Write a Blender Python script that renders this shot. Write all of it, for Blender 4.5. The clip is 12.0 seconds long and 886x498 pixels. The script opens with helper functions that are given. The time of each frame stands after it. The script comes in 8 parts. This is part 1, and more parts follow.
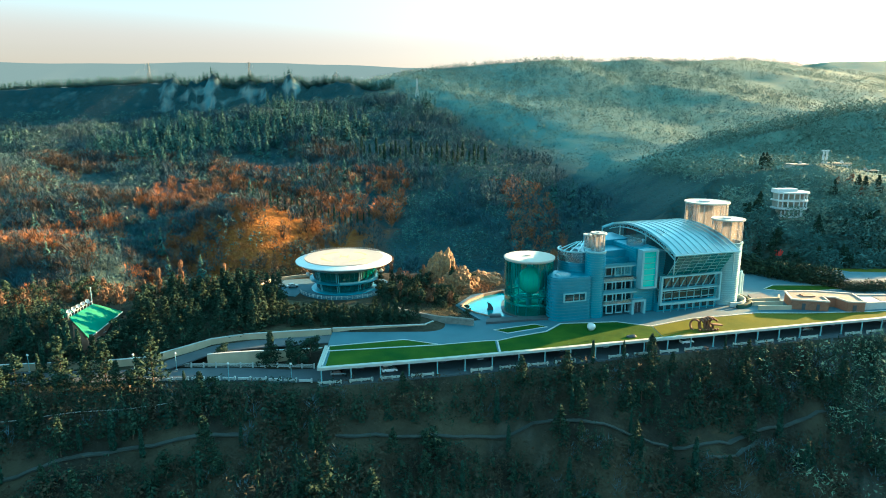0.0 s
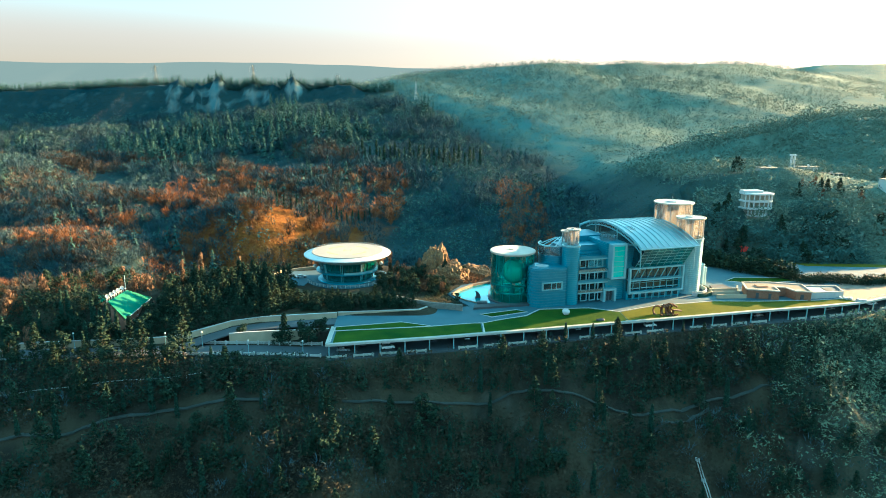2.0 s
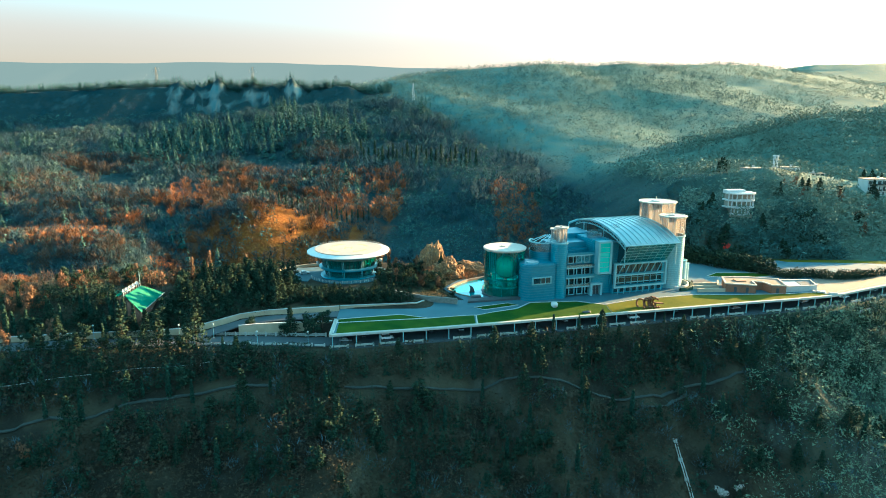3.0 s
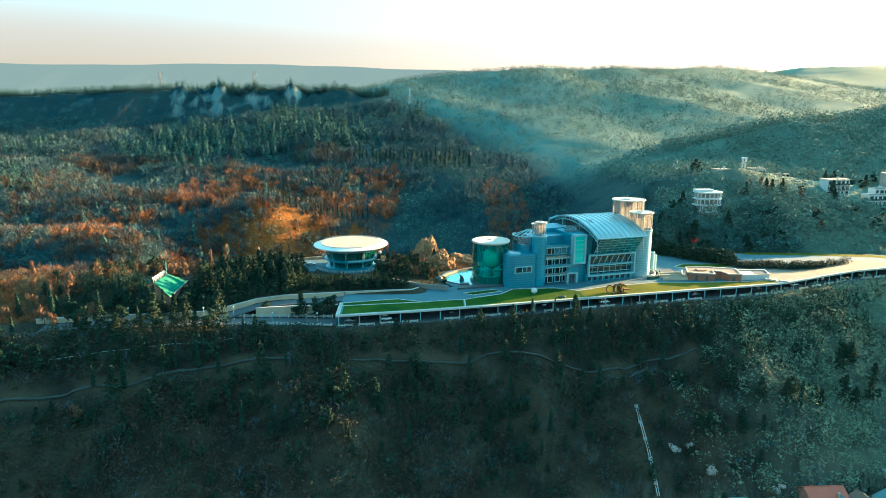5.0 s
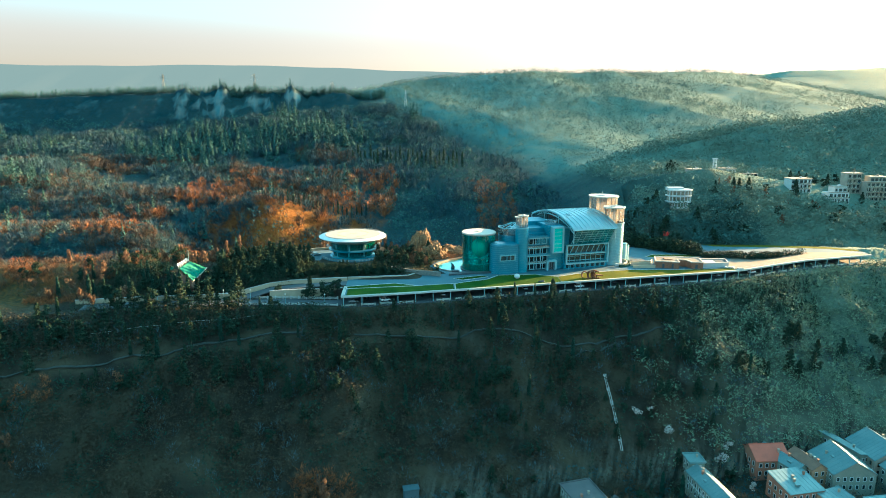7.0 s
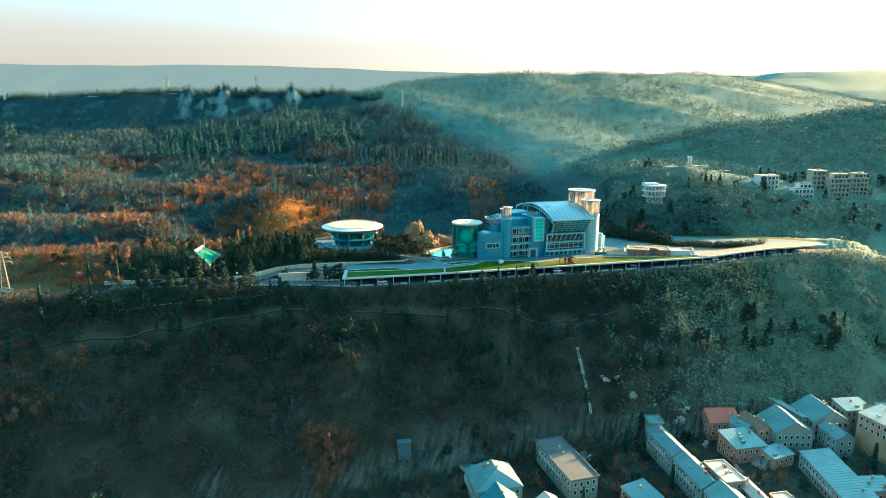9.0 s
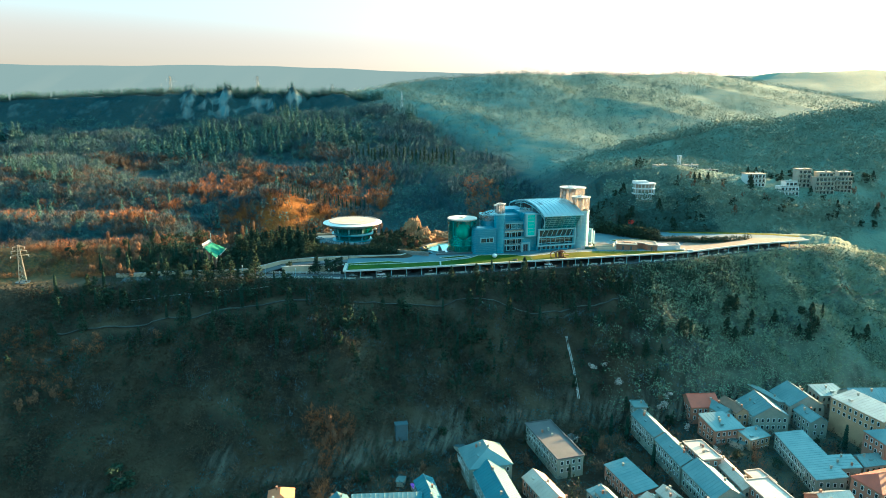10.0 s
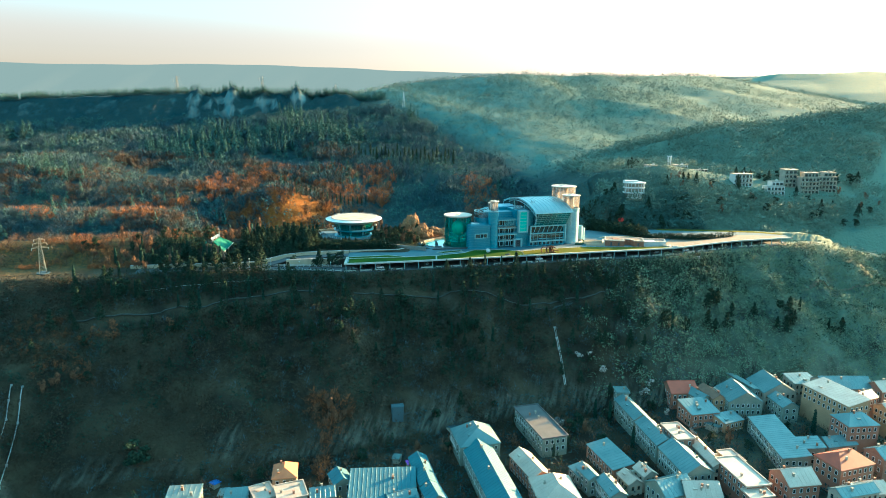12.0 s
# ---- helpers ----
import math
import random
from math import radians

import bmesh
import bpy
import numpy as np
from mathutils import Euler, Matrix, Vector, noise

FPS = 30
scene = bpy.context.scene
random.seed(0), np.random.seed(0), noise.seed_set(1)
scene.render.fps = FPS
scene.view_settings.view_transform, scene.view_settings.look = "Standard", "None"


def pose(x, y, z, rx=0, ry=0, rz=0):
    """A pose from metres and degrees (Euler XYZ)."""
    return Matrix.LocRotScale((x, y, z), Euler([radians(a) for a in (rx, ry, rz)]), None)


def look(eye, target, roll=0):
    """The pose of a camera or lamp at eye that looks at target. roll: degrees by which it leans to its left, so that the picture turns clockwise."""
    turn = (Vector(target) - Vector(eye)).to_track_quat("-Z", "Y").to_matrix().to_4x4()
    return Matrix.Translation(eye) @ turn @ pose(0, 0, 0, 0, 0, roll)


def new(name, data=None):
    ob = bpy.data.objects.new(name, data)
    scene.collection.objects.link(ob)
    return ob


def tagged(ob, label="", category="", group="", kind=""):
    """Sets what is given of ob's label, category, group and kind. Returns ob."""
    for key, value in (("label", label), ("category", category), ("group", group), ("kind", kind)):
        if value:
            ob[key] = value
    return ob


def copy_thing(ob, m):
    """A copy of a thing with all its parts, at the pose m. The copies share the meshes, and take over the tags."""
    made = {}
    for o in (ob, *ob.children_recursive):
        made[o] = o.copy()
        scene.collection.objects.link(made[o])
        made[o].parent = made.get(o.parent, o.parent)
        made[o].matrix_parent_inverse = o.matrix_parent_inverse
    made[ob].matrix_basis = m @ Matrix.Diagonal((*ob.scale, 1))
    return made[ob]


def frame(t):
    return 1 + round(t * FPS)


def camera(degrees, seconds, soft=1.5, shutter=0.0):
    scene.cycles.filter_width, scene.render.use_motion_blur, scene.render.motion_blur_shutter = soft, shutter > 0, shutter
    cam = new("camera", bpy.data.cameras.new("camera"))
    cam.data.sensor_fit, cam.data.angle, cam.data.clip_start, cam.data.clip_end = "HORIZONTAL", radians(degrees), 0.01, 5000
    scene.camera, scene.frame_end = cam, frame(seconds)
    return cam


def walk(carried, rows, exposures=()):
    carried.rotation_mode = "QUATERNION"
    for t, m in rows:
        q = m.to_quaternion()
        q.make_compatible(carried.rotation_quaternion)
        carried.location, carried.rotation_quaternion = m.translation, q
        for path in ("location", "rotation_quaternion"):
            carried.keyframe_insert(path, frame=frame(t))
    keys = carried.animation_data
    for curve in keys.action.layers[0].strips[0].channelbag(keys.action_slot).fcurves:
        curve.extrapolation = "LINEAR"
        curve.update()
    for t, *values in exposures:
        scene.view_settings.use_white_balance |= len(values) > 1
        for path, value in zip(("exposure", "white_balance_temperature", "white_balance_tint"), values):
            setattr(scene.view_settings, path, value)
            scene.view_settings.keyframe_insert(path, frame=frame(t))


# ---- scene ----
cam = camera(69.2, 12.0, soft=0.95)
PATH = [
    (0, (-5.471, 0.265, 70.842), (-5.438, 2.22, 70.421), -0.0),
    (0.5, (-4.769, -6.289, 71.937), (-4.738, -4.334, 71.514), 0.1),
    (1, (-4.427, -12.858, 72.749), (-4.394, -10.903, 72.326), 0.2),
    (1.5, (-4.139, -19.529, 73.53), (-4.104, -17.574, 73.107), 0.2),
    (2, (-3.488, -26.491, 74.477), (-3.453, -24.536, 74.055), 0.2),
    (2.5, (-3.124, -33.522, 75.84), (-3.087, -31.568, 75.415), 0.1),
    (3, (-2.894, -40.864, 76.681), (-2.853, -38.91, 76.257), 0.1),
    (5, (-1.722, -72.193, 79.927), (-1.671, -70.239, 79.505), 0.1),
    (5.5, (-1.568, -80.7, 80.538), (-1.515, -78.746, 80.116), 0.1),
    (6, (-1.492, -89.004, 81.044), (-1.435, -87.05, 80.624), 0.2),
    (6.5, (-1.455, -97.634, 81.936), (-1.394, -95.68, 81.516), 0.1),
    (7, (-1.3, -105.816, 81.878), (-1.235, -103.861, 81.459), 0.2),
    (9, (1.191, -139.477, 82.682), (1.262, -137.523, 82.263), 0.3),
    (9.5, (2.351, -147.845, 82.772), (2.421, -145.89, 82.354), 0.2),
    (10, (2.799, -155.45, 82.968), (2.87, -153.496, 82.549), 0.3),
    (10.5, (3.852, -162.171, 83.384), (3.9, -160.216, 82.965), 0.4),
    (11, (4.522, -167.627, 83.701), (4.557, -165.671, 83.282), 0.5),
    (11.5, (5.318, -171.799, 83.85), (5.358, -169.844, 83.432), 0.5),
    (12, (6.06, -174.646, 84.443), (6.122, -172.691, 84.022), 0.5),
]
walk(cam, [(t, look(eye, target, roll)) for t, eye, target, roll in PATH], exposures=[(0, 3.58, 4900, -36), (12, 3.64, 4900, -36)])

# ---- light ----
SUN_AZ, SUN_EL = 62.0, 11.2   # degrees clockwise from +y, and above the horizon
world = bpy.data.worlds.new("sky")
scene.world = world
world.use_nodes = True
wn = world.node_tree.nodes
wl = world.node_tree.links
sky = wn.new("ShaderNodeTexSky")
sky.sky_type = "NISHITA"
sky.sun_disc = False
sky.sun_elevation, sky.sun_rotation = radians(SUN_EL), radians(SUN_AZ)
sky.altitude, sky.air_density, sky.dust_density, sky.ozone_density = 600.0, 1.0, 3.0, 2.6
wn["Background"].inputs["Strength"].default_value = 0.054
tone = wn.new("ShaderNodeHueSaturation")
tone.inputs["Saturation"].default_value = 0.5
wl.new(sky.outputs[0], tone.inputs["Color"])
# low sky in view toned cream and dimmer, sky above the view brightened as fill
aim = wn.new("ShaderNodeTexCoord")
axis = wn.new("ShaderNodeSeparateXYZ")
wl.new(aim.outputs["Generated"], axis.inputs[0])
climb = wn.new("ShaderNodeValToRGB")
climb.color_ramp.interpolation = "EASE"
climb.color_ramp.elements[0].position, climb.color_ramp.elements[1].position = 0.09, 0.27
climb.color_ramp.elements[0].color, climb.color_ramp.elements[1].color = (0.76, 0.43, 0.38, 1), (1.05, 1.3, 1.34, 1)
wl.new(axis.outputs[2], climb.inputs[0])
grade = wn.new("ShaderNodeMix")
grade.data_type, grade.blend_type = "RGBA", "MULTIPLY"
grade.inputs[0].default_value = 1.0
wl.new(tone.outputs[0], grade.inputs[6])
wl.new(climb.outputs[0], grade.inputs[7])
wl.new(grade.outputs[2], wn["Background"].inputs["Color"])

sun_data = bpy.data.lights.new("sun", "SUN")
sun_data.energy, sun_data.angle, sun_data.color = 5.0, radians(0.6), (1.0, 0.44, 0.19)
sun = new("sun", sun_data)
sd = Vector((math.sin(radians(SUN_AZ)) * math.cos(radians(SUN_EL)), math.cos(radians(SUN_AZ)) * math.cos(radians(SUN_EL)), math.sin(radians(SUN_EL))))
sun.matrix_world = look(sd * 900, (0, 0, 0))


# ---- materials ----
def material(name, a, b=None, rough=0.8, metal=0.0, scale=0.5, fine=6.0, bump=0.0, spec=0.4, where="pos", island=0.0, grain=0.35):
    """Two colours mixed by broad and fine noise at real size, with relief and a little roughness variation."""
    m = bpy.data.materials.new(name)
    m.use_nodes = True
    n, l = m.node_tree.nodes, m.node_tree.links
    p = n["Principled BSDF"]
    b = b or tuple(c * 0.72 for c in a)
    if where == "pos":
        src = n.new("ShaderNodeNewGeometry").outputs["Position"]
    else:
        src = n.new("ShaderNodeTexCoord").outputs["Object"]
    n1, n2 = n.new("ShaderNodeTexNoise"), n.new("ShaderNodeTexNoise")
    for k, s in ((n1, scale), (n2, fine)):
        k.inputs["Scale"].default_value = s
        k.inputs["Detail"].default_value = 4
        l.new(src, k.inputs["Vector"])
    mixf = n.new("ShaderNodeMix")
    mixf.inputs[0].default_value = grain
    l.new(n1.outputs[0], mixf.inputs[2])
    l.new(n2.outputs[0], mixf.inputs[3])
    fac = mixf.outputs[0]
    if island:
        geo = n.new("ShaderNodeNewGeometry")
        info = n.new("ShaderNodeObjectInfo")
        add = n.new("ShaderNodeMath")
        l.new(geo.outputs["Random Per Island"], add.inputs[0])
        l.new(info.outputs["Random"], add.inputs[1])
        fr = n.new("ShaderNodeMath")
        fr.operation = "FRACT"
        l.new(add.outputs[0], fr.inputs[0])
        mi = n.new("ShaderNodeMix")
        mi.inputs[0].default_value = island
        l.new(fac, mi.inputs[2])
        l.new(fr.outputs[0], mi.inputs[3])
        fac = mi.outputs[0]
    ramp = n.new("ShaderNodeValToRGB")
    ramp.color_ramp.elements[0].position, ramp.color_ramp.elements[1].position = 0.3, 0.7
    if island:
        ramp.color_ramp.elements[0].position, ramp.color_ramp.elements[1].position = 0.15, 0.85
    ramp.color_ramp.elements[0].color, ramp.color_ramp.elements[1].color = (*b, 1), (*a, 1)
    l.new(fac, ramp.inputs[0])
    l.new(ramp.outputs[0], p.inputs["Base Color"])
    rr = n.new("ShaderNodeMapRange")
    rr.inputs[3].default_value, rr.inputs[4].default_value = max(rough - 0.08, 0.02), min(rough + 0.08, 1.0)
    l.new(n2.outputs[0], rr.inputs[0])
    l.new(rr.outputs[0], p.inputs["Roughness"])
    p.inputs["Metallic"].default_value = metal
    p.inputs["Specular IOR Level"].default_value = spec
    if bump:
        bp = n.new("ShaderNodeBump")
        bp.inputs["Strength"].default_value = 0.6
        bp.inputs["Distance"].default_value = bump
        l.new(n2.outputs[0], bp.inputs["Height"])
        l.new(bp.outputs[0], p.inputs["Normal"])
    return m


def glass(name, tint, alpha=0.55, rough=0.04):
    """Tinted window glass: a glossy coat over a half clear pane."""
    m = bpy.data.materials.new(name)
    m.use_nodes = True
    n, l = m.node_tree.nodes, m.node_tree.links
    out = n["Material Output"]
    n.remove(n["Principled BSDF"])
    tr, gl, df = n.new("ShaderNodeBsdfTransparent"), n.new("ShaderNodeBsdfGlossy"), n.new("ShaderNodeBsdfDiffuse")
    tr.inputs[0].default_value = (*[min(1, c * 1.6 + 0.25) for c in tint], 1)
    gl.inputs["Roughness"].default_value = rough
    gl.inputs[0].default_value = (0.9, 0.97, 1.0, 1)
    df.inputs[0].default_value = (*tint, 1)
    body, coat = n.new("ShaderNodeMixShader"), n.new("ShaderNodeMixShader")
    body.inputs[0].default_value = alpha
    l.new(tr.outputs[0], body.inputs[1])
    l.new(df.outputs[0], body.inputs[2])
    fr = n.new("ShaderNodeFresnel")
    fr.inputs[0].default_value = 1.6
    l.new(fr.outputs[0], coat.inputs[0])
    l.new(body.outputs[0], coat.inputs[1])
    l.new(gl.outputs[0], coat.inputs[2])
    l.new(coat.outputs[0], out.inputs[0])
    return m


def frosted(name, tint):
    """Frosted glass that lets sunlight shine through it."""
    m = bpy.data.materials.new(name)
    m.use_nodes = True
    n, l = m.node_tree.nodes, m.node_tree.links
    p = n["Principled BSDF"]
    p.inputs["Base Color"].default_value = (*tint, 1)
    p.inputs["Roughness"].default_value = 0.35
    tl, tr = n.new("ShaderNodeBsdfTranslucent"), n.new("ShaderNodeBsdfTransparent")
    tl.inputs[0].default_value = (*tint, 1)
    a, b = n.new("ShaderNodeMixShader"), n.new("ShaderNodeMixShader")
    a.inputs[0].default_value, b.inputs[0].default_value = 0.6, 0.5
    l.new(p.outputs[0], a.inputs[1])
    l.new(tl.outputs[0], a.inputs[2])
    l.new(a.outputs[0], b.inputs[1])
    l.new(tr.outputs[0], b.inputs[2])
    l.new(b.outputs[0], n["Material Output"].inputs[0])
    return m


M_white = material("white_metal", (0.24, 0.38, 0.42), (0.18, 0.3, 0.34), rough=0.4, metal=0.2, scale=0.3, fine=3)
M_clad = material("silver_cladding", (0.1, 0.28, 0.38), (0.075, 0.22, 0.3), rough=0.35, metal=0.5, scale=0.3, fine=5)
M_clad_blue = material("blue_grey_cladding", (0.085, 0.22, 0.3), (0.06, 0.17, 0.24), rough=0.4, metal=0.4, scale=0.3, fine=5)
M_roofmetal = material("zinc_roof", (0.24, 0.32, 0.34), (0.18, 0.25, 0.28), rough=0.32, metal=0.6, scale=0.25, fine=4)
M_cream = material("cream_render", (0.42, 0.38, 0.33), (0.36, 0.325, 0.28), rough=0.75, scale=0.4, fine=6)
M_glassgreen = glass("green_glass", (0.02, 0.17, 0.155), 0.3)
M_glassclear = glass("clear_green_glass", (0.06, 0.34, 0.27), 0.07)
M_glasspale = glass("pale_glass", (0.4, 0.42, 0.42), 0.12)
M_lantern = frosted("frosted_lantern_glass", (0.29, 0.275, 0.26))
M_glassdark = glass("dark_glass", (0.015, 0.04, 0.05), 0.8)
M_bay = glass("bay_glass", (0.12, 0.55, 0.47), 0.7)
M_dark = material("dark_recess", (0.05, 0.06, 0.07), (0.03, 0.035, 0.04), rough=0.7)
# dark blue of the shaded plaza put into the paving colour
M_shadepaving = material("shade_blue_paving", (0.055, 0.108, 0.14), (0.036, 0.078, 0.106), rough=0.75, scale=0.12, fine=1.5, bump=0.01)
M_sandpave = material("sand_paving", (0.155, 0.13, 0.1), (0.12, 0.1, 0.078), rough=0.8, scale=0.12, fine=1.5, bump=0.01)
M_asphalt = material("asphalt", (0.055, 0.068, 0.08), (0.036, 0.047, 0.056), rough=0.85, scale=0.15, fine=3, bump=0.01)
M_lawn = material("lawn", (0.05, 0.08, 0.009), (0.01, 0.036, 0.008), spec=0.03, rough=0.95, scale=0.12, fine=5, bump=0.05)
M_fascia = material("pale_painted_concrete", (0.33, 0.35, 0.32), (0.25, 0.27, 0.25), rough=0.7, scale=0.3, fine=4)
# yellower copy of the lawn, sunlight put into its colour
M_lawn_sunlit = material("sunlit_lawn", (0.11, 0.105, 0.014), (0.05, 0.065, 0.01), spec=0.03, rough=0.95, scale=0.12, fine=5, bump=0.05)
M_kerb = material("pale_kerb", (0.38, 0.39, 0.38), (0.28, 0.29, 0.28), rough=0.8, scale=0.5, fine=5)
M_wall_beige = material("beige_wall", (0.36, 0.31, 0.22), (0.27, 0.23, 0.165), rough=0.85, scale=0.3, fine=4, bump=0.02)
M_brick = material("brown_brick", (0.19, 0.1, 0.058), (0.12, 0.062, 0.038), rough=0.85, scale=0.6, fine=6, bump=0.02)
M_rock = material("ochre_rock", (0.27, 0.155, 0.065), (0.04, 0.03, 0.022), rough=0.95, scale=0.45, fine=1.4, bump=0.6, grain=0.65)
M_stone = material("grey_wall_stone", (0.19, 0.19, 0.17), (0.09, 0.095, 0.09), rough=0.9, scale=0.8, fine=4, bump=0.03)
M_water = material("pool_water", (0.02, 0.19, 0.22), (0.015, 0.14, 0.17), rough=0.08, scale=0.2, fine=2.0, bump=0.02, spec=0.6)
M_greenroof = material("green_sheet_roof", (0.008, 0.12, 0.065), (0.006, 0.085, 0.048), rough=0.75, scale=0.3, fine=4)
M_steel = material("galvanised_steel", (0.34, 0.36, 0.37), (0.26, 0.28, 0.29), rough=0.5, metal=0.6, scale=1.0, fine=6)
M_rust = material("rusty_steel", (0.15, 0.075, 0.04), (0.08, 0.04, 0.025), rough=0.8, metal=0.3, scale=0.8, fine=5)
# galvanised steel with the orange of sunlight put into its colour
M_pylon = material("sun_tinted_galvanised_steel", (0.36, 0.29, 0.2), (0.24, 0.19, 0.13), rough=0.7, scale=1.0, fine=6)
M_black = material("black_rubber", (0.03, 0.03, 0.03), (0.02, 0.02, 0.02), rough=0.7)
M_bark = material("bark", (0.08, 0.058, 0.04), (0.045, 0.034, 0.025), rough=0.95, scale=1, fine=6)
M_pine = material("pine_needles", (0.034, 0.052, 0.032), (0.01, 0.022, 0.018), rough=0.9, scale=0.1, fine=1.0, island=0.7, spec=0.05)
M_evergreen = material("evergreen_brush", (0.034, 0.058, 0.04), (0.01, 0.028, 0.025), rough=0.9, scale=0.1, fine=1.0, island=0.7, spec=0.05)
M_cypress = material("cypress_green", (0.02, 0.046, 0.03), (0.008, 0.024, 0.019), rough=0.85, scale=0.1, fine=1.0, island=0.6, spec=0.2)
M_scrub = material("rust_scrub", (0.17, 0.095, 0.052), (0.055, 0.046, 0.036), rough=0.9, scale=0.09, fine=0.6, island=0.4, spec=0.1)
M_olive = material("olive_scrub", (0.048, 0.085, 0.086), (0.012, 0.037, 0.052), rough=0.9, scale=0.09, fine=0.6, island=0.35, spec=0.1)
M_grey = material("bare_grey_twigs", (0.088, 0.115, 0.13), (0.026, 0.055, 0.072), rough=0.9, scale=0.09, fine=0.8, island=0.35, spec=0.1)
# winter twigs lightened, with the haze over distant woods in their colour
M_hazewood = material("hazed_winter_twigs", (0.165, 0.2, 0.155), (0.1, 0.145, 0.125), rough=0.9, scale=0.03, fine=0.3, island=0.2, spec=0.05)
# russet twigs, with the orange of low sun put into the colour
M_glow = material("sunlit_russet_scrub", (0.28, 0.112, 0.04), (0.1, 0.053, 0.03), rough=0.9, scale=0.09, fine=0.6, island=0.4, spec=0.1)
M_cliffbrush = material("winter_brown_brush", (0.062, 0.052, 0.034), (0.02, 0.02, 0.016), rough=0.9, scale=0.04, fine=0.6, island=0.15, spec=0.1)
# eastern brush, its colour lifted to stand for haze on that side
M_hazebrush = material("hazed_slope_brush", (0.165, 0.2, 0.13), (0.1, 0.14, 0.105), rough=0.9, scale=0.05, fine=0.6, island=0.3, spec=0.05)
# hillside copies of the nearer plant colours, retoned for haze on the far slopes
M_hazeconifer = material("hazed_conifers", (0.056, 0.1, 0.084), (0.024, 0.058, 0.055), rough=0.9, scale=0.1, fine=1.0, island=0.45, spec=0.05)
M_hazetwigs = material("hazed_grey_twigs", (0.053, 0.082, 0.096), (0.026, 0.053, 0.07), rough=0.9, scale=0.05, fine=0.8, island=0.35, spec=0.05)
M_hazeolive = material("hazed_evergreens", (0.083, 0.124, 0.107), (0.04, 0.078, 0.08), rough=0.9, scale=0.05, fine=0.8, island=0.35, spec=0.05)
M_hillbrown = material("dull_brown_twigs", (0.1, 0.064, 0.038), (0.042, 0.043, 0.04), rough=0.9, scale=0.05, fine=0.8, island=0.35, spec=0.05)
M_blossom = material("pale_blossom", (0.4, 0.38, 0.36), (0.22, 0.21, 0.2), rough=0.9, scale=0.3, fine=2, island=0.5)
M_tin = material("tin_roof", (0.165, 0.235, 0.24), (0.09, 0.15, 0.165), rough=0.45, metal=0.35, scale=0.15, fine=2.5, where="obj")
M_steelroof = material("blue_sheet_roof", (0.06, 0.145, 0.175), (0.035, 0.095, 0.125), rough=0.6, metal=0.1, scale=0.15, fine=2.5, where="obj")
# tin roof with the cream of sunlit slopes put into its colour
M_tinwarm = material("sun_toned_tin_roof", (0.46, 0.4, 0.33), (0.28, 0.24, 0.2), rough=0.5, metal=0.25, scale=0.15, fine=2.5, where="obj")
M_redroof = material("red_roof", (0.3, 0.075, 0.04), (0.19, 0.05, 0.03), rough=0.6, scale=0.3, fine=4, where="obj")
M_tile = material("orange_tile_roof", (0.42, 0.17, 0.07), (0.26, 0.1, 0.05), rough=0.8, scale=0.3, fine=4, where="obj")
M_wall_pale = material("pale_plaster", (0.3, 0.28, 0.23), (0.18, 0.17, 0.14), rough=0.85, scale=0.25, fine=3, bump=0.02)
M_wall_ochre = material("ochre_plaster", (0.32, 0.22, 0.13), (0.2, 0.14, 0.085), rough=0.85, scale=0.25, fine=3, bump=0.02)
M_wall_blue = material("blue_plaster", (0.2, 0.215, 0.175), (0.12, 0.14, 0.12), rough=0.85, scale=0.25, fine=3, bump=0.02)
M_wall_brick = material("red_brick_wall", (0.24, 0.13, 0.085), (0.16, 0.085, 0.06), rough=0.85, scale=0.3, fine=4, bump=0.02)
M_yellow = material("yellow_paint", (0.62, 0.46, 0.1), (0.55, 0.42, 0.12), rough=0.7)
M_pad = material("helipad_deck", (0.28, 0.255, 0.22), (0.235, 0.215, 0.185), rough=0.65, scale=0.15, fine=2)
M_red = material("red_paint", (0.6, 0.04, 0.03), rough=0.5)
M_carwhite = material("white_car_paint", (0.75, 0.76, 0.77), (0.7, 0.71, 0.72), rough=0.25)
M_carsilver = material("silver_car_paint", (0.4, 0.42, 0.44), (0.36, 0.38, 0.4), rough=0.25, metal=0.5)
M_cardark = material("dark_car_paint", (0.03, 0.035, 0.05), (0.025, 0.03, 0.04), rough=0.25)
M_path = material("trodden_path", (0.042, 0.05, 0.046), (0.02, 0.028, 0.026), rough=0.95, scale=0.3, fine=2)
M_ivory = material("ivory_ceramic", (0.46, 0.48, 0.48), (0.4, 0.42, 0.42), rough=0.3)
M_purple = material("purple_tarpaulin", (0.22, 0.06, 0.5), rough=0.6)
M_bluetarp = material("blue_tarpaulin", (0.05, 0.12, 0.4), rough=0.6)


# ---- mesh helpers ----
def box(bm, x0, x1, y0, y1, z0, z1, m=None):
    vs = bmesh.ops.create_cube(bm, size=1.0)["verts"]
    for v in vs:
        v.co = Vector((x0 + (v.co.x + 0.5) * (x1 - x0), y0 + (v.co.y + 0.5) * (y1 - y0), z0 + (v.co.z + 0.5) * (z1 - z0)))
        if m:
            v.co = m @ v.co
    return bm


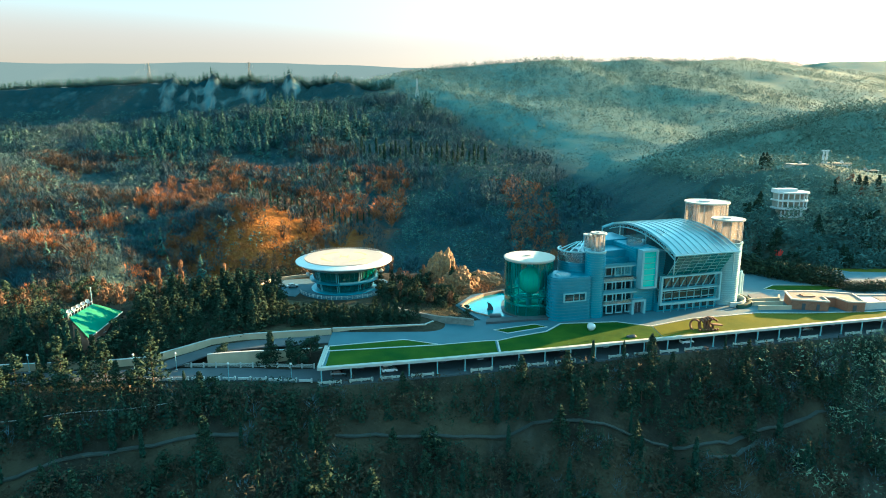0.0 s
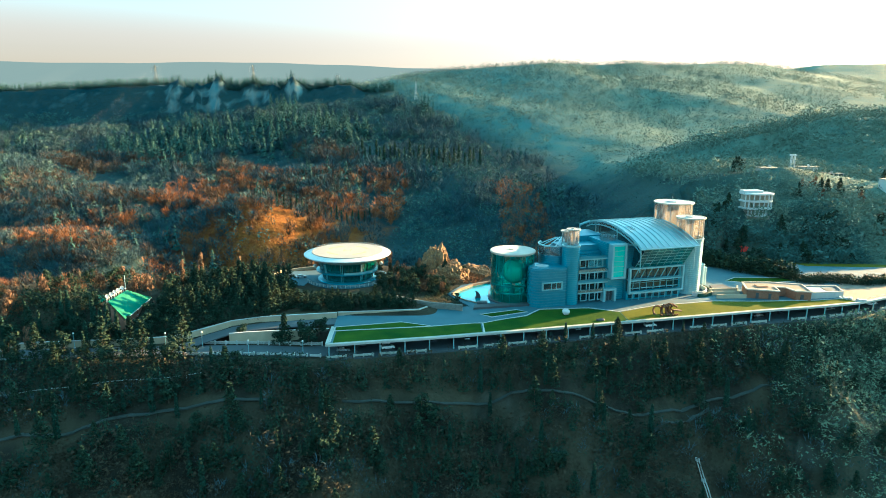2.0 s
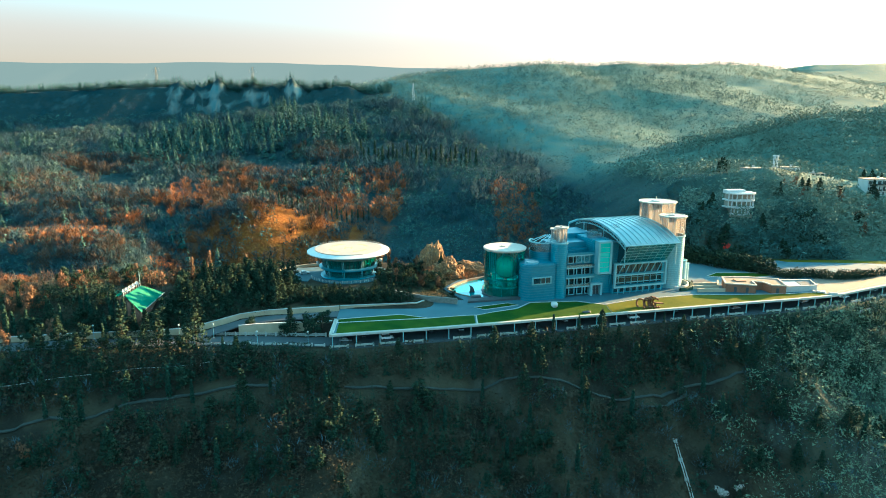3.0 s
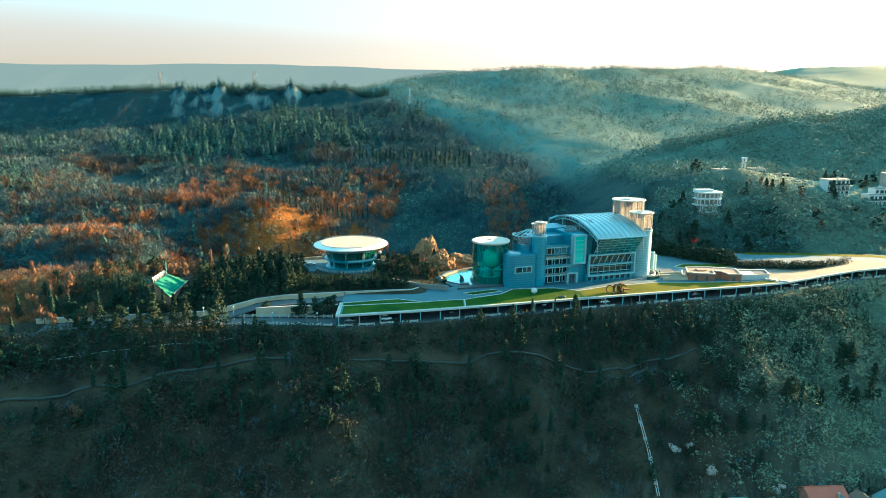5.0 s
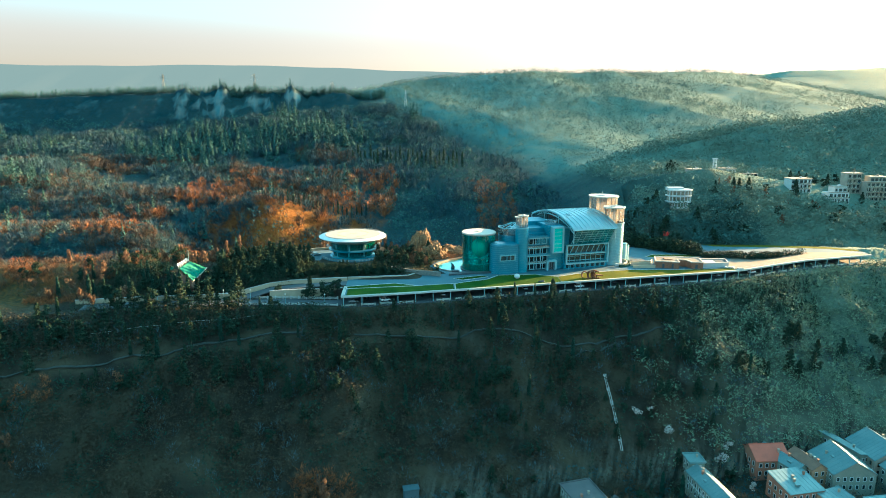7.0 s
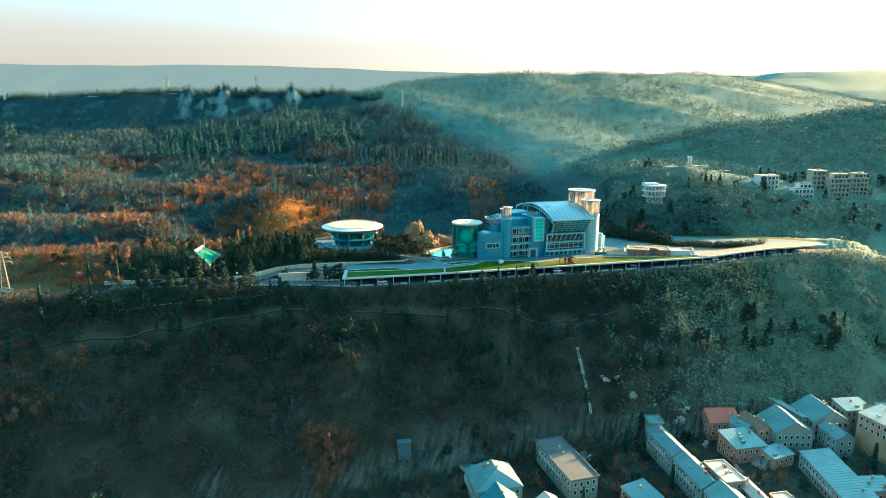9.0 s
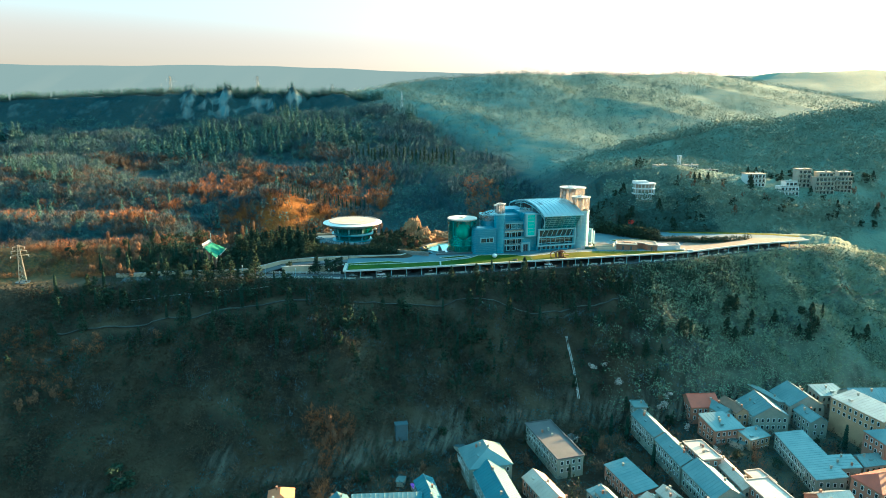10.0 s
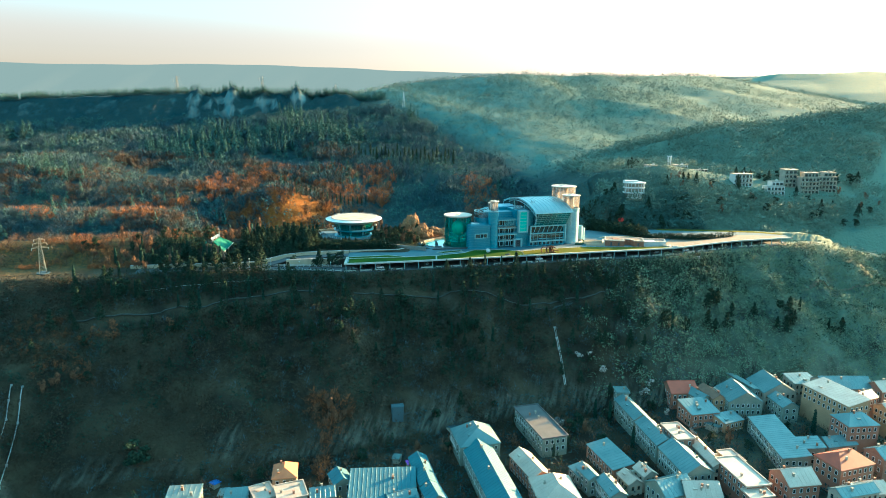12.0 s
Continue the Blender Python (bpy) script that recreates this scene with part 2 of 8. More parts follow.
def lathe(bm, profile, n=48, a0=0.0, a1=360.0, cx=0.0, cy=0.0, closed=True):
    """Turns (r, z) points about a vertical axis. closed: joins the profile's end to its start."""
    full = abs(a1 - a0) >= 360
    cols = n if full else n + 1
    rows = []
    for i in range(cols):
        a = radians(a0 + (a1 - a0) * i / n)
        rows.append([bm.verts.new((cx + r * math.cos(a), cy + r * math.sin(a), z)) for r, z in profile])
    k = len(profile)
    for i in range(n):
        A, B = rows[i], rows[(i + 1) % cols]
        for j in range(k if closed else k - 1):
            q = (A[j], B[j], B[(j + 1) % k], A[(j + 1) % k])
            try:
                bm.faces.new(q)
            except ValueError:
                pass
    if not full and closed:
        bm.faces.new(rows[0])
        bm.faces.new(list(reversed(rows[-1])))
    return bm


def disc(bm, r, z0, z1, n=48, cx=0.0, cy=0.0, r1=None):
    r1 = r if r1 is None else r1
    lo = [bm.verts.new((cx + r * math.cos(2 * math.pi * i / n), cy + r * math.sin(2 * math.pi * i / n), z0)) for i in range(n)]
    hi = [bm.verts.new((cx + r1 * math.cos(2 * math.pi * i / n), cy + r1 * math.sin(2 * math.pi * i / n), z1)) for i in range(n)]
    bm.faces.new(list(reversed(lo)))
    bm.faces.new(hi)
    for i in range(n):
        bm.faces.new((lo[i], lo[(i + 1) % n], hi[(i + 1) % n], hi[i]))
    return bm


def prism(bm, poly, z0, z1):
    """An upright slab over a plan outline; z0 and z1 may be functions of (x, y)."""
    f0 = z0 if callable(z0) else (lambda x, y: z0)
    f1 = z1 if callable(z1) else (lambda x, y: z1)
    lo = [bm.verts.new((x, y, f0(x, y))) for x, y in poly]
    hi = [bm.verts.new((x, y, f1(x, y))) for x, y in poly]
    n = len(poly)
    bm.faces.new(hi)
    bm.faces.new(list(reversed(lo)))
    for i in range(n):
        bm.faces.new((lo[i], lo[(i + 1) % n], hi[(i + 1) % n], hi[i]))
    bmesh.ops.recalc_face_normals(bm, faces=bm.faces)
    return bm


def strut(bm, p, q, r, n=6, r1=None):
    """A round bar from p to q."""
    p, q = Vector(p), Vector(q)
    d = q - p
    m = Matrix.Translation((p + q) / 2) @ d.to_track_quat("Z", "Y").to_matrix().to_4x4()
    bmesh.ops.create_cone(bm, cap_ends=True, segments=n, radius1=r, radius2=r if r1 is None else r1, depth=d.length, matrix=m)
    return bm


def ribbon(bm, pts, w, h, up=0.0):
    """A wall or kerb of width w and height h along plan points (x, y, z of its foot)."""
    pts = [Vector(p) for p in pts]
    sec = []
    for i, p in enumerate(pts):
        d = (pts[min(i + 1, len(pts) - 1)] - pts[max(i - 1, 0)])
        d.z = 0
        nrm = Vector((-d.y, d.x, 0)).normalized() * w / 2
        sec.append([bm.verts.new(p - nrm + Vector((0, 0, up))), bm.verts.new(p + nrm + Vector((0, 0, up))),
                    bm.verts.new(p + nrm + Vector((0, 0, up + h))), bm.verts.new(p - nrm + Vector((0, 0, up + h)))])
    for a, b in zip(sec, sec[1:]):
        for j in range(4):
            bm.faces.new((a[j], b[j], b[(j + 1) % 4], a[(j + 1) % 4]))
    bm.faces.new(list(reversed(sec[0])))
    bm.faces.new(sec[-1])
    bmesh.ops.recalc_face_normals(bm, faces=bm.faces)
    return bm


def mesh_of(name, bm, mat, smooth=False):
    me = bpy.data.meshes.new(name)
    bm.to_mesh(me)
    bm.free()
    me.materials.append(mat)
    if smooth:
        me.polygons.foreach_set("use_smooth", [True] * len(me.polygons))
    return me


def thing(name, m, label, category, group="", kind=""):
    e = new(name)
    e.empty_display_size = 0.5
    e.matrix_world = m
    return tagged(e, label, category, group, kind)


def part(name, bm, mat, parent, label="", smooth=False):
    ob = new(name, mesh_of(name, bm, mat, smooth))
    ob.parent = parent
    return tagged(ob, label)


def repart(name, ob, parent, m):
    """Another piece on the same mesh."""
    o = new(name, ob.data)
    o.parent = parent
    o.matrix_basis = m
    return o


def solid(name, bm, mat, m, label, category, group="", kind="", smooth=False):
    ob = new(name, mesh_of(name, bm, mat, smooth))
    ob.matrix_world = m
    return tagged(ob, label, category, group, kind)


def B():
    return bmesh.new()


def tube(pts, r, n=4):
    """One bent round bar through the given points."""
    bm = bmesh.new()
    pts = [Vector(p) for p in pts]
    rings = []
    for i, p in enumerate(pts):
        d = (pts[min(i + 1, len(pts) - 1)] - pts[max(i - 1, 0)]).normalized()
        s = d.cross(Vector((0, 0, 1))).normalized()
        u = s.cross(d)
        rings.append([bm.verts.new(p + (s * math.cos(2 * math.pi * k / n) + u * math.sin(2 * math.pi * k / n)) * r) for k in range(n)])
    for a, b in zip(rings, rings[1:]):
        for k in range(n):
            bm.faces.new((a[k], a[(k + 1) % n], b[(k + 1) % n], b[k]))
    bm.faces.new(list(reversed(rings[0])))
    bm.faces.new(rings[-1])
    return bm


I4 = Matrix.Identity(4)


# ---- the lie of the land ----
def lerp(x, table):
    return np.interp(x, [p[0] for p in table], [p[1] for p in table])


EDGE = [(-260, 140), (-180, 150), (-125, 158), (-70, 160), (-36, 160.5), (-4, 166.5), (30, 174), (60, 181), (88, 187.5), (116, 194), (140, 199), (160, 204), (185, 216), (208, 226), (252, 238), (300, 246), (420, 262)]
FOOT = [(-400, 20), (-200, 45), (-100, 62), (-50, 74), (0, 92), (50, 108), (100, 118), (150, 128), (200, 142), (300, 152), (500, 165)]
BACK = [(-300, 190), (-130, 222), (-60, 262), (0, 258), (60, 264), (110, 268), (170, 274), (255, 262), (320, 255)]
P = 3.9       # plaza level
PARK = -0.3   # car park level under the terrace


def fnoise(x, y, s, seed=0.0, octaves=3):
    """Smooth wavy relief from crossed sines, about -1 to 1."""
    out, amp, tot = np.zeros_like(x, dtype=float), 1.0, 0.0
    for k in range(octaves):
        f = (2.03 ** k) / s
        a, b = seed + 1.7 * k, seed * 1.3 + 2.9 * k
        u, v = x * f, y * f
        out += amp * np.sin(u * 1.9 + 1.3 * np.sin(v * 1.4 + a) + a) * np.cos(v * 2.1 + 1.2 * np.sin(u * 1.1 + b) + b)
        tot += amp
        amp *= 0.55
    return out / tot * 1.6


def smax(a, b, k):
    h = np.clip(0.5 + 0.5 * (a - b) / k, 0, 1)
    return b * (1 - h) + a * h + k * h * (1 - h)


def sstep(a, b, x):
    t = np.clip((x - a) / (b - a), 0, 1)
    return t * t * (3 - 2 * t)


def ridge(x, y, pts, front, back):
    """Height of a ridge: along its crest line the given heights, falling by the given grades to the near and far side."""
    best = np.full(np.shape(x), -500.0)
    for (x0, y0, z0), (x1, y1, z1) in zip(pts, pts[1:]):
        dx, dy = x1 - x0, y1 - y0
        L2 = dx * dx + dy * dy
        t = np.clip(((x - x0) * dx + (y - y0) * dy) / L2, 0, 1)
        px, py = x0 + t * dx, y0 + t * dy
        d = np.hypot(x - px, y - py)
        side = (dx * (y - y0) - dy * (x - x0)) > 0
        best = np.maximum(best, z0 + t * (z1 - z0) - d * np.where(side, back, front))
    return best


def crag_band(x):
    """Where the long scarp breaks up into rock buttresses."""
    return sstep(-405, -375, x) * (1 - sstep(-165, -130, x))


def height(x, y):
    x, y = np.asarray(x, float), np.asarray(y, float)
    yt, yf, yb = lerp(x, EDGE), lerp(x, FOOT), lerp(x, BACK)
    # valley floor and cliff
    floor = -64 + 0.02 * np.clip(x, -200, 400) + 0.6 * fnoise(x, y, 60, 1)
    s = np.clip((y - yf) / (yt - 3 - yf), 0, 1)
    rough = (3.6 * fnoise(x, y * 0.6, 30, 2, 5) + (0.8 + 2.6 * sstep(70, 170, x)) * (1 - 2 * np.abs(np.sin((x + 0.35 * y + 9 * fnoise(x, y, 50, 22)) / 15.0)))) * np.sin(np.pi * np.clip(s, 0, 1))
    gully = -5.0 * np.exp(-((x - 22 + 0.25 * (y - 130)) / 11) ** 2) * np.sin(np.pi * s)
    front = floor + (PARK - 1.0 - floor) * s ** 0.74 + rough + gully
    # plateau
    top = np.where(y < yt + 13, PARK - 0.4, P - 0.4)
    left = sstep(-36, -50, x)
    leftz = PARK - 0.4 + 5.4 * sstep(172, 196, y) + 3.0 * sstep(-75, -140, x) * sstep(172, 200, y) + 0.8 * fnoise(x, y, 18, 5) * sstep(178, 190, y)
    leftz = np.where(np.hypot(x + 38.8, y - 237.5) < 24, 5.1, leftz)
    top = top * (1 - left) + leftz * left
    top = np.where(np.hypot(x + 38.8, y - 237.5) < 24, 5.1, top)
    bank = 1.4 * sstep(-30, -22, -np.abs(x + 8)) * sstep(186, 196, y) * (1 - sstep(-8, 2, x))
    top = top + bank * (np.hypot(x + 38.8, y - 237.5) >= 24)
    plateau = np.where(y < yt - 3, front, top)
    plateau = plateau + np.where(y > yb, -0.62 * (y - yb), 0)
    tip = sstep(262, 300, x)
    plateau = plateau * (1 - tip) + (plateau - 0.16 * (x - 262)) * tip
    # gorge and the hillside with the crags
    gorge = lerp(y, [(260, -80), (330, -72), (500, -48), (800, -8), (1200, 25), (2000, 40)]) + 3 * fnoise(x, y, 90, 3)
    ramp = lerp(y, [(290, -78), (335, -48), (370, -22), (405, -4), (450, 7), (520, 14), (600, 19), (700, 30), (800, 45), (880, 58), (900, 64), (915, 76), (948, 108), (1000, 110), (1200, 60), (1600, 20)])
    crest = lerp(y, [(300, 50), (380, 62), (459, 64), (560, 42), (650, -4), (750, -40), (880, -97), (950, -122), (1200, -150)])
    ramp = ramp - 0.5 * np.clip(x - crest, 0, None) - 0.045 * np.clip(-x - 420, 0, None)
    ramp = ramp - 46 * sstep(-58, 0, -np.abs(x + 18)) * (1 - sstep(420, 560, y))
    ramp = ramp + 52 * sstep(-125, -195, x) * (1 - sstep(316, 405, y))
    ramp = ramp + 20 * sstep(-62, 0, -np.hypot(x + 124, y - 396)) - 4 * sstep(-40, 0, -np.hypot(x + 70, y - 380))
    lumps = 5 * fnoise(x, y, 110, 7) + 2.2 * fnoise(x, y, 42, 8)
    face = sstep(890, 915, y) * (1 - sstep(950, 985, y))
    ramp = ramp + lumps * (1 - sstep(880, 910, y)) * sstep(330, 420, y) + face * (2.5 * fnoise(x, y * 0.3, 26, 9) + 11 * crag_band(x) * fnoise(x + 0.25 * y, y * 0.35, 17, 9, 4))
    hill = smax(gorge, ramp, 10)
    # hillside with the villas
    right = ridge(x, y, [(158, 300, 25), (200, 340, 42), (290, 350, 31), (360, 352, 29), (520, 360, 16)], 0.45, 0.1)
    right = np.maximum(right, ridge(x, y, [(175, 436, 22), (230, 500, 34), (267, 547, 43), (300, 580, 56), (331, 600, 62), (372, 602, 62), (460, 640, 50)], 0.2, 0.3))
    right = np.maximum(right, ridge(x, y, [(282, 450, 56), (309, 467, 71), (347, 470, 71), (381, 480, 74), (421, 500, 81), (506, 520, 88), (900, 600, 140)], 0.38, 0.25))
    right = right + 1.6 * fnoise(x, y, 50, 12) - 22 * sstep(296, 240, y) - 0.9 * np.clip(258 - y, 0, None) - 0.55 * np.clip(146 - x, 0, None)
    hill = smax(hill, right, 8)
    # mountains behind
    mount = ridge(x, y, [(-420, 1190, 72), (-128, 1150, 113), (-68, 1130, 125), (-2, 1118, 139), (74, 1130, 147), (215, 1150, 158), (282, 1152, 154), (362, 1152, 159), (392, 1158, 155), (513, 1190, 160), (608, 1238, 164), (641, 1243, 161), (676, 1230, 149), (760, 1200, 120), (900, 1150, 90)], 0.215, 0.2)
    run = x + 0.62 * y + 26 * fnoise(x, y, 210, 14)
    spurs = 3.2 * (1 - 1.6 * np.abs(np.sin(run / 92.0))) + 1.2 * fnoise(x, y, 90, 19, 3)
    mount = mount + spurs * sstep(470, 640, y) * (1 - sstep(1040, 1125, y))
    hill = smax(hill, mount, 14)
    far = ridge(x, y, [(560, 2000, 120), (900, 2000, 172), (1085, 2000, 199), (1200, 2000, 213), (1350, 2000, 223), (1500, 2000, 224), (2200, 1960, 235)], 0.2, 0.1) + 5 * fnoise(x, y, 300, 17)
    hill = smax(hill, far, 20)
    return smax(plateau, hill, 4.0)


def ground_at(x, y):
    return float(height(np.array([x]), np.array([y]))[0])


# the ground: one sheet of rings round a point below the walk, finest where the walk looks
def build_ground():
    cx, cy = 20.0, -180.0
    ang = np.concatenate([np.linspace(-48, 48, 331), np.linspace(52, 308, 52)])
    rad = np.concatenate([[20, 80, 150], np.linspace(190, 300, 34), np.linspace(303, 470, 112), np.linspace(475, 900, 84), np.linspace(910, 1190, 58), np.linspace(1196, 1480, 52), np.linspace(1500, 2400, 36), np.linspace(2480, 4700, 16)])
    A, R = np.meshgrid(np.radians(ang), rad, indexing="ij")
    X, Y = cx + R * np.sin(A), cy + R * np.cos(A)
    Z = height(X, Y)
    na, nr = A.shape
    verts = np.stack([X, Y, Z], -1).reshape(-1, 3)
    i, j = np.meshgrid(np.arange(na), np.arange(nr - 1), indexing="ij")
    a, b = i * nr + j, ((i + 1) % na) * nr + j
    faces = np.stack([a, a + 1, b + 1, b], -1).reshape(-1, 4)
    cap = [int(k * nr) for k in range(na)]
    me = bpy.data.meshes.new("ground")
    me.from_pydata(verts.tolist(), [], faces.tolist() + [cap])
    me.polygons.foreach_set("use_smooth", [True] * len(me.polygons))
    return me


def ground_material():
    """Earth, winter grass, scrub and bare rock by slope and broad patches, with haze and low sun put into some regions'
    colours.
    """
    m = bpy.data.materials.new("hillside_ground")
    m.use_nodes = True
    n, l = m.node_tree.nodes, m.node_tree.links
    p = n["Principled BSDF"]
    geo = n.new("ShaderNodeNewGeometry")

    def nz(scale, detail=5):
        k = n.new("ShaderNodeTexNoise")
        k.inputs["Scale"].default_value, k.inputs["Detail"].default_value = scale, detail
        l.new(geo.outputs["Position"], k.inputs["Vector"])
        return k.outputs[0]

    def mix(fac, a, b):
        k = n.new("ShaderNodeMix")
        k.data_type = "RGBA"
        l.new(fac, k.inputs[0])
        for v, s in ((a, 6), (b, 7)):
            if isinstance(v, tuple):
                k.inputs[s].default_value = (*v, 1)
            else:
                l.new(v, k.inputs[s])
        return k.outputs[2]

    def span(v, lo, hi):
        k = n.new("ShaderNodeMapRange")
        k.inputs[1].default_value, k.inputs[2].default_value = lo, hi
        l.new(v, k.inputs[0])
        return k.outputs[0]

    broad, mid, fine = nz(0.012, 4), nz(0.06), nz(0.6)
    # blue of the hazy hillside put into the scrub and grass colours
    scrub = mix(span(mid, 0.4, 0.62), (0.01, 0.03, 0.04), (0.024, 0.041, 0.046))
    grass = mix(span(fine, 0.35, 0.65), (0.016, 0.038, 0.046), (0.034, 0.05, 0.05))
    veg = mix(span(broad, 0.44, 0.6), scrub, grass)
    veg = mix(span(fine, 0.45, 0.75), veg, (0.012, 0.022, 0.018))
    pos = n.new("ShaderNodeSeparateXYZ")
    l.new(geo.outputs["Position"], pos.inputs[0])
    # mountain slopes paled by position, haze put into the ground colour
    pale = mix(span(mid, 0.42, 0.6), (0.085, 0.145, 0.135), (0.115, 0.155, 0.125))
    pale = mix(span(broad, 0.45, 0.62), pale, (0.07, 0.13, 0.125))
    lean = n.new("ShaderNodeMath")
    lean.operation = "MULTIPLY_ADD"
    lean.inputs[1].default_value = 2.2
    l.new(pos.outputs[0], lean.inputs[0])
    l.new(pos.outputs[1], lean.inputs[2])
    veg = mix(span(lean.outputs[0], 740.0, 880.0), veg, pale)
    # dry grass on the knoll above the gorge, with orange sunlight put into its colour
    off = n.new("ShaderNodeVectorMath")
    off.operation = "DISTANCE"
    off.inputs[1].default_value = (-104.0, 396.0, 0.0)
    l.new(geo.outputs["Position"], off.inputs[0])
    ragged = n.new("ShaderNodeMath")
    ragged.operation = "MULTIPLY_ADD"
    ragged.inputs[1].default_value = 40.0
    l.new(mid, ragged.inputs[0])
    l.new(off.outputs["Value"], ragged.inputs[2])
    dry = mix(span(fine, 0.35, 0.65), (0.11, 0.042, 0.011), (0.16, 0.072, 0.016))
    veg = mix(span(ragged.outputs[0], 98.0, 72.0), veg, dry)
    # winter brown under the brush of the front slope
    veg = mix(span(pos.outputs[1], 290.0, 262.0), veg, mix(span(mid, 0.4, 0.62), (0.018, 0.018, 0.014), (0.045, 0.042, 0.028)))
    # sunlit grass of the western shoulder, its light put into the ground colour
    off2 = n.new("ShaderNodeVectorMath")
    off2.operation = "DISTANCE"
    off2.inputs[1].default_value = (-200.0, 196.0, 3.0)
    l.new(geo.outputs["Position"], off2.inputs[0])
    ragged2 = n.new("ShaderNodeMath")
    ragged2.operation = "MULTIPLY_ADD"
    ragged2.inputs[1].default_value = 36.0
    l.new(mid, ragged2.inputs[0])
    l.new(off2.outputs["Value"], ragged2.inputs[2])
    lit_grass = mix(span(fine, 0.35, 0.65), (0.035, 0.038, 0.02), (0.1, 0.06, 0.02))
    veg = mix(span(ragged2.outputs[0], 70.0, 48.0), veg, lit_grass)
    # ground lightened towards the east, haze put into its colour
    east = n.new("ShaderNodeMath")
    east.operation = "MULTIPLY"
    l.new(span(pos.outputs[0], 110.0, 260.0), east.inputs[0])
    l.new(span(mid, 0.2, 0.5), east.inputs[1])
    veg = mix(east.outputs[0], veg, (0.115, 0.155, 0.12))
    sep = n.new("ShaderNodeSeparateXYZ")
    l.new(geo.outputs["Normal"], sep.inputs[0])
    slope = n.new("ShaderNodeMath")
    slope.operation = "ADD"
    l.new(sep.outputs[2], slope.inputs[0])
    jig = n.new("ShaderNodeMath")
    jig.operation = "MULTIPLY"
    jig.inputs[1].default_value = 0.25
    l.new(mid, jig.inputs[0])
    l.new(jig.outputs[0], slope.inputs[1])
    strata = n.new("ShaderNodeMapping")
    strata.vector_type = "TEXTURE"
    strata.inputs["Rotation"].default_value = (0.0, -0.9, 0.4)
    strata.inputs["Scale"].default_value = (9.0, 9.0, 1.6)
    l.new(geo.outputs["Position"], strata.inputs["Vector"])
    bands = n.new("ShaderNodeTexNoise")
    bands.inputs["Scale"].default_value, bands.inputs["Detail"].default_value = 0.9, 6
    flute = n.new("ShaderNodeMapping")
    flute.inputs["Scale"].default_value = (0.14, 0.08, 0.03)
    l.new(geo.outputs["Position"], flute.inputs["Vector"])
    l.new(mix(span(pos.outputs[1], 600.0, 700.0), strata.outputs[0], flute.outputs[0]), bands.inputs["Vector"])
    fine = bands.outputs[0]
    # far scarp rock lightened and blued for haze, near rock kept darker
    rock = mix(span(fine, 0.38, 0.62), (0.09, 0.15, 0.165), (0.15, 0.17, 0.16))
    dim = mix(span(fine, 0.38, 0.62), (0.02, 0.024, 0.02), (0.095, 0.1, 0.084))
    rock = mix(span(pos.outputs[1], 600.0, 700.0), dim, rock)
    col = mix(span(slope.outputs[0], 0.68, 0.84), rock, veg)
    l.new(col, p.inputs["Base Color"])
    p.inputs["Roughness"].default_value = 0.95
    p.inputs["Specular IOR Level"].default_value = 0.1
    bp = n.new("ShaderNodeBump")
    bp.inputs["Strength"].default_value, bp.inputs["Distance"].default_value = 0.8, 1.2
    l.new(nz(0.6), bp.inputs["Height"])
    l.new(bp.outputs[0], p.inputs["Normal"])
    return m


ground = new("ground", build_ground())
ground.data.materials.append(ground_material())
tagged(ground, "wooded winter hillsides with a rocky cliff and a gorge", "ground", kind="structure")


# far tableland on the horizon
def tableland():
    bm = B()
    top = []
    for i in range(170):
        x = -4600 + 9200 * i / 169
        d = 4760 - abs(x) ** 1.1 * 0.1
        z = float(lerp(x, [(-4600, 345), (-3100, 358), (-2200, 366), (-1430, 384), (-640, 384), (0, 367), (520, 350), (1500, 330), (4600, 320)])) + 2.5 * math.sin(x * 0.0037) + 2 * math.sin(x * 0.0113 + 1)
        top.append((x, d, z))
    rows = [[bm.verts.new(p) for p in top]]
    for k in range(1, 10):
        rows.append([bm.verts.new((x, d - 62 * k - (11 * math.sin(x * 0.0095 + 1.7 * math.sin(x * 0.0029)) + 5 * math.sin(x * 0.027 + 0.6 * k)) * k, z - 32 * k)) for x, d, z in top])
    for r, q in zip(rows, rows[1:]):
        for i in range(169):
            bm.faces.new((q[i], q[i + 1], r[i + 1], r[i]))
    return bm


def haze_far():
    m = bpy.data.materials.new("hazed_tableland")
    m.use_nodes = True
    n, l = m.node_tree.nodes, m.node_tree.links
    p = n["Principled BSDF"]
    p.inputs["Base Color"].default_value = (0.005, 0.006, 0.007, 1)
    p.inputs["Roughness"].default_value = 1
    # emission stands for the haze in front of the tableland
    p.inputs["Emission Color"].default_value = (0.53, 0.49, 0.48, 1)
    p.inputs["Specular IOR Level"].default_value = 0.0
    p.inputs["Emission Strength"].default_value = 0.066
    return m


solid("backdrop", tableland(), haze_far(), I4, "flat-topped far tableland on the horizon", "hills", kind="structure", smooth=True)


# ---- plaza, terrace and car park ----
def edge_y(x):
    return float(lerp(x, EDGE))


def edge_line(x0, x1, off=0.0, n=24, z=0.0):
    return [(x0 + (x1 - x0) * i / n, edge_y(x0 + (x1 - x0) * i / n) + off, z) for i in range(n + 1)]


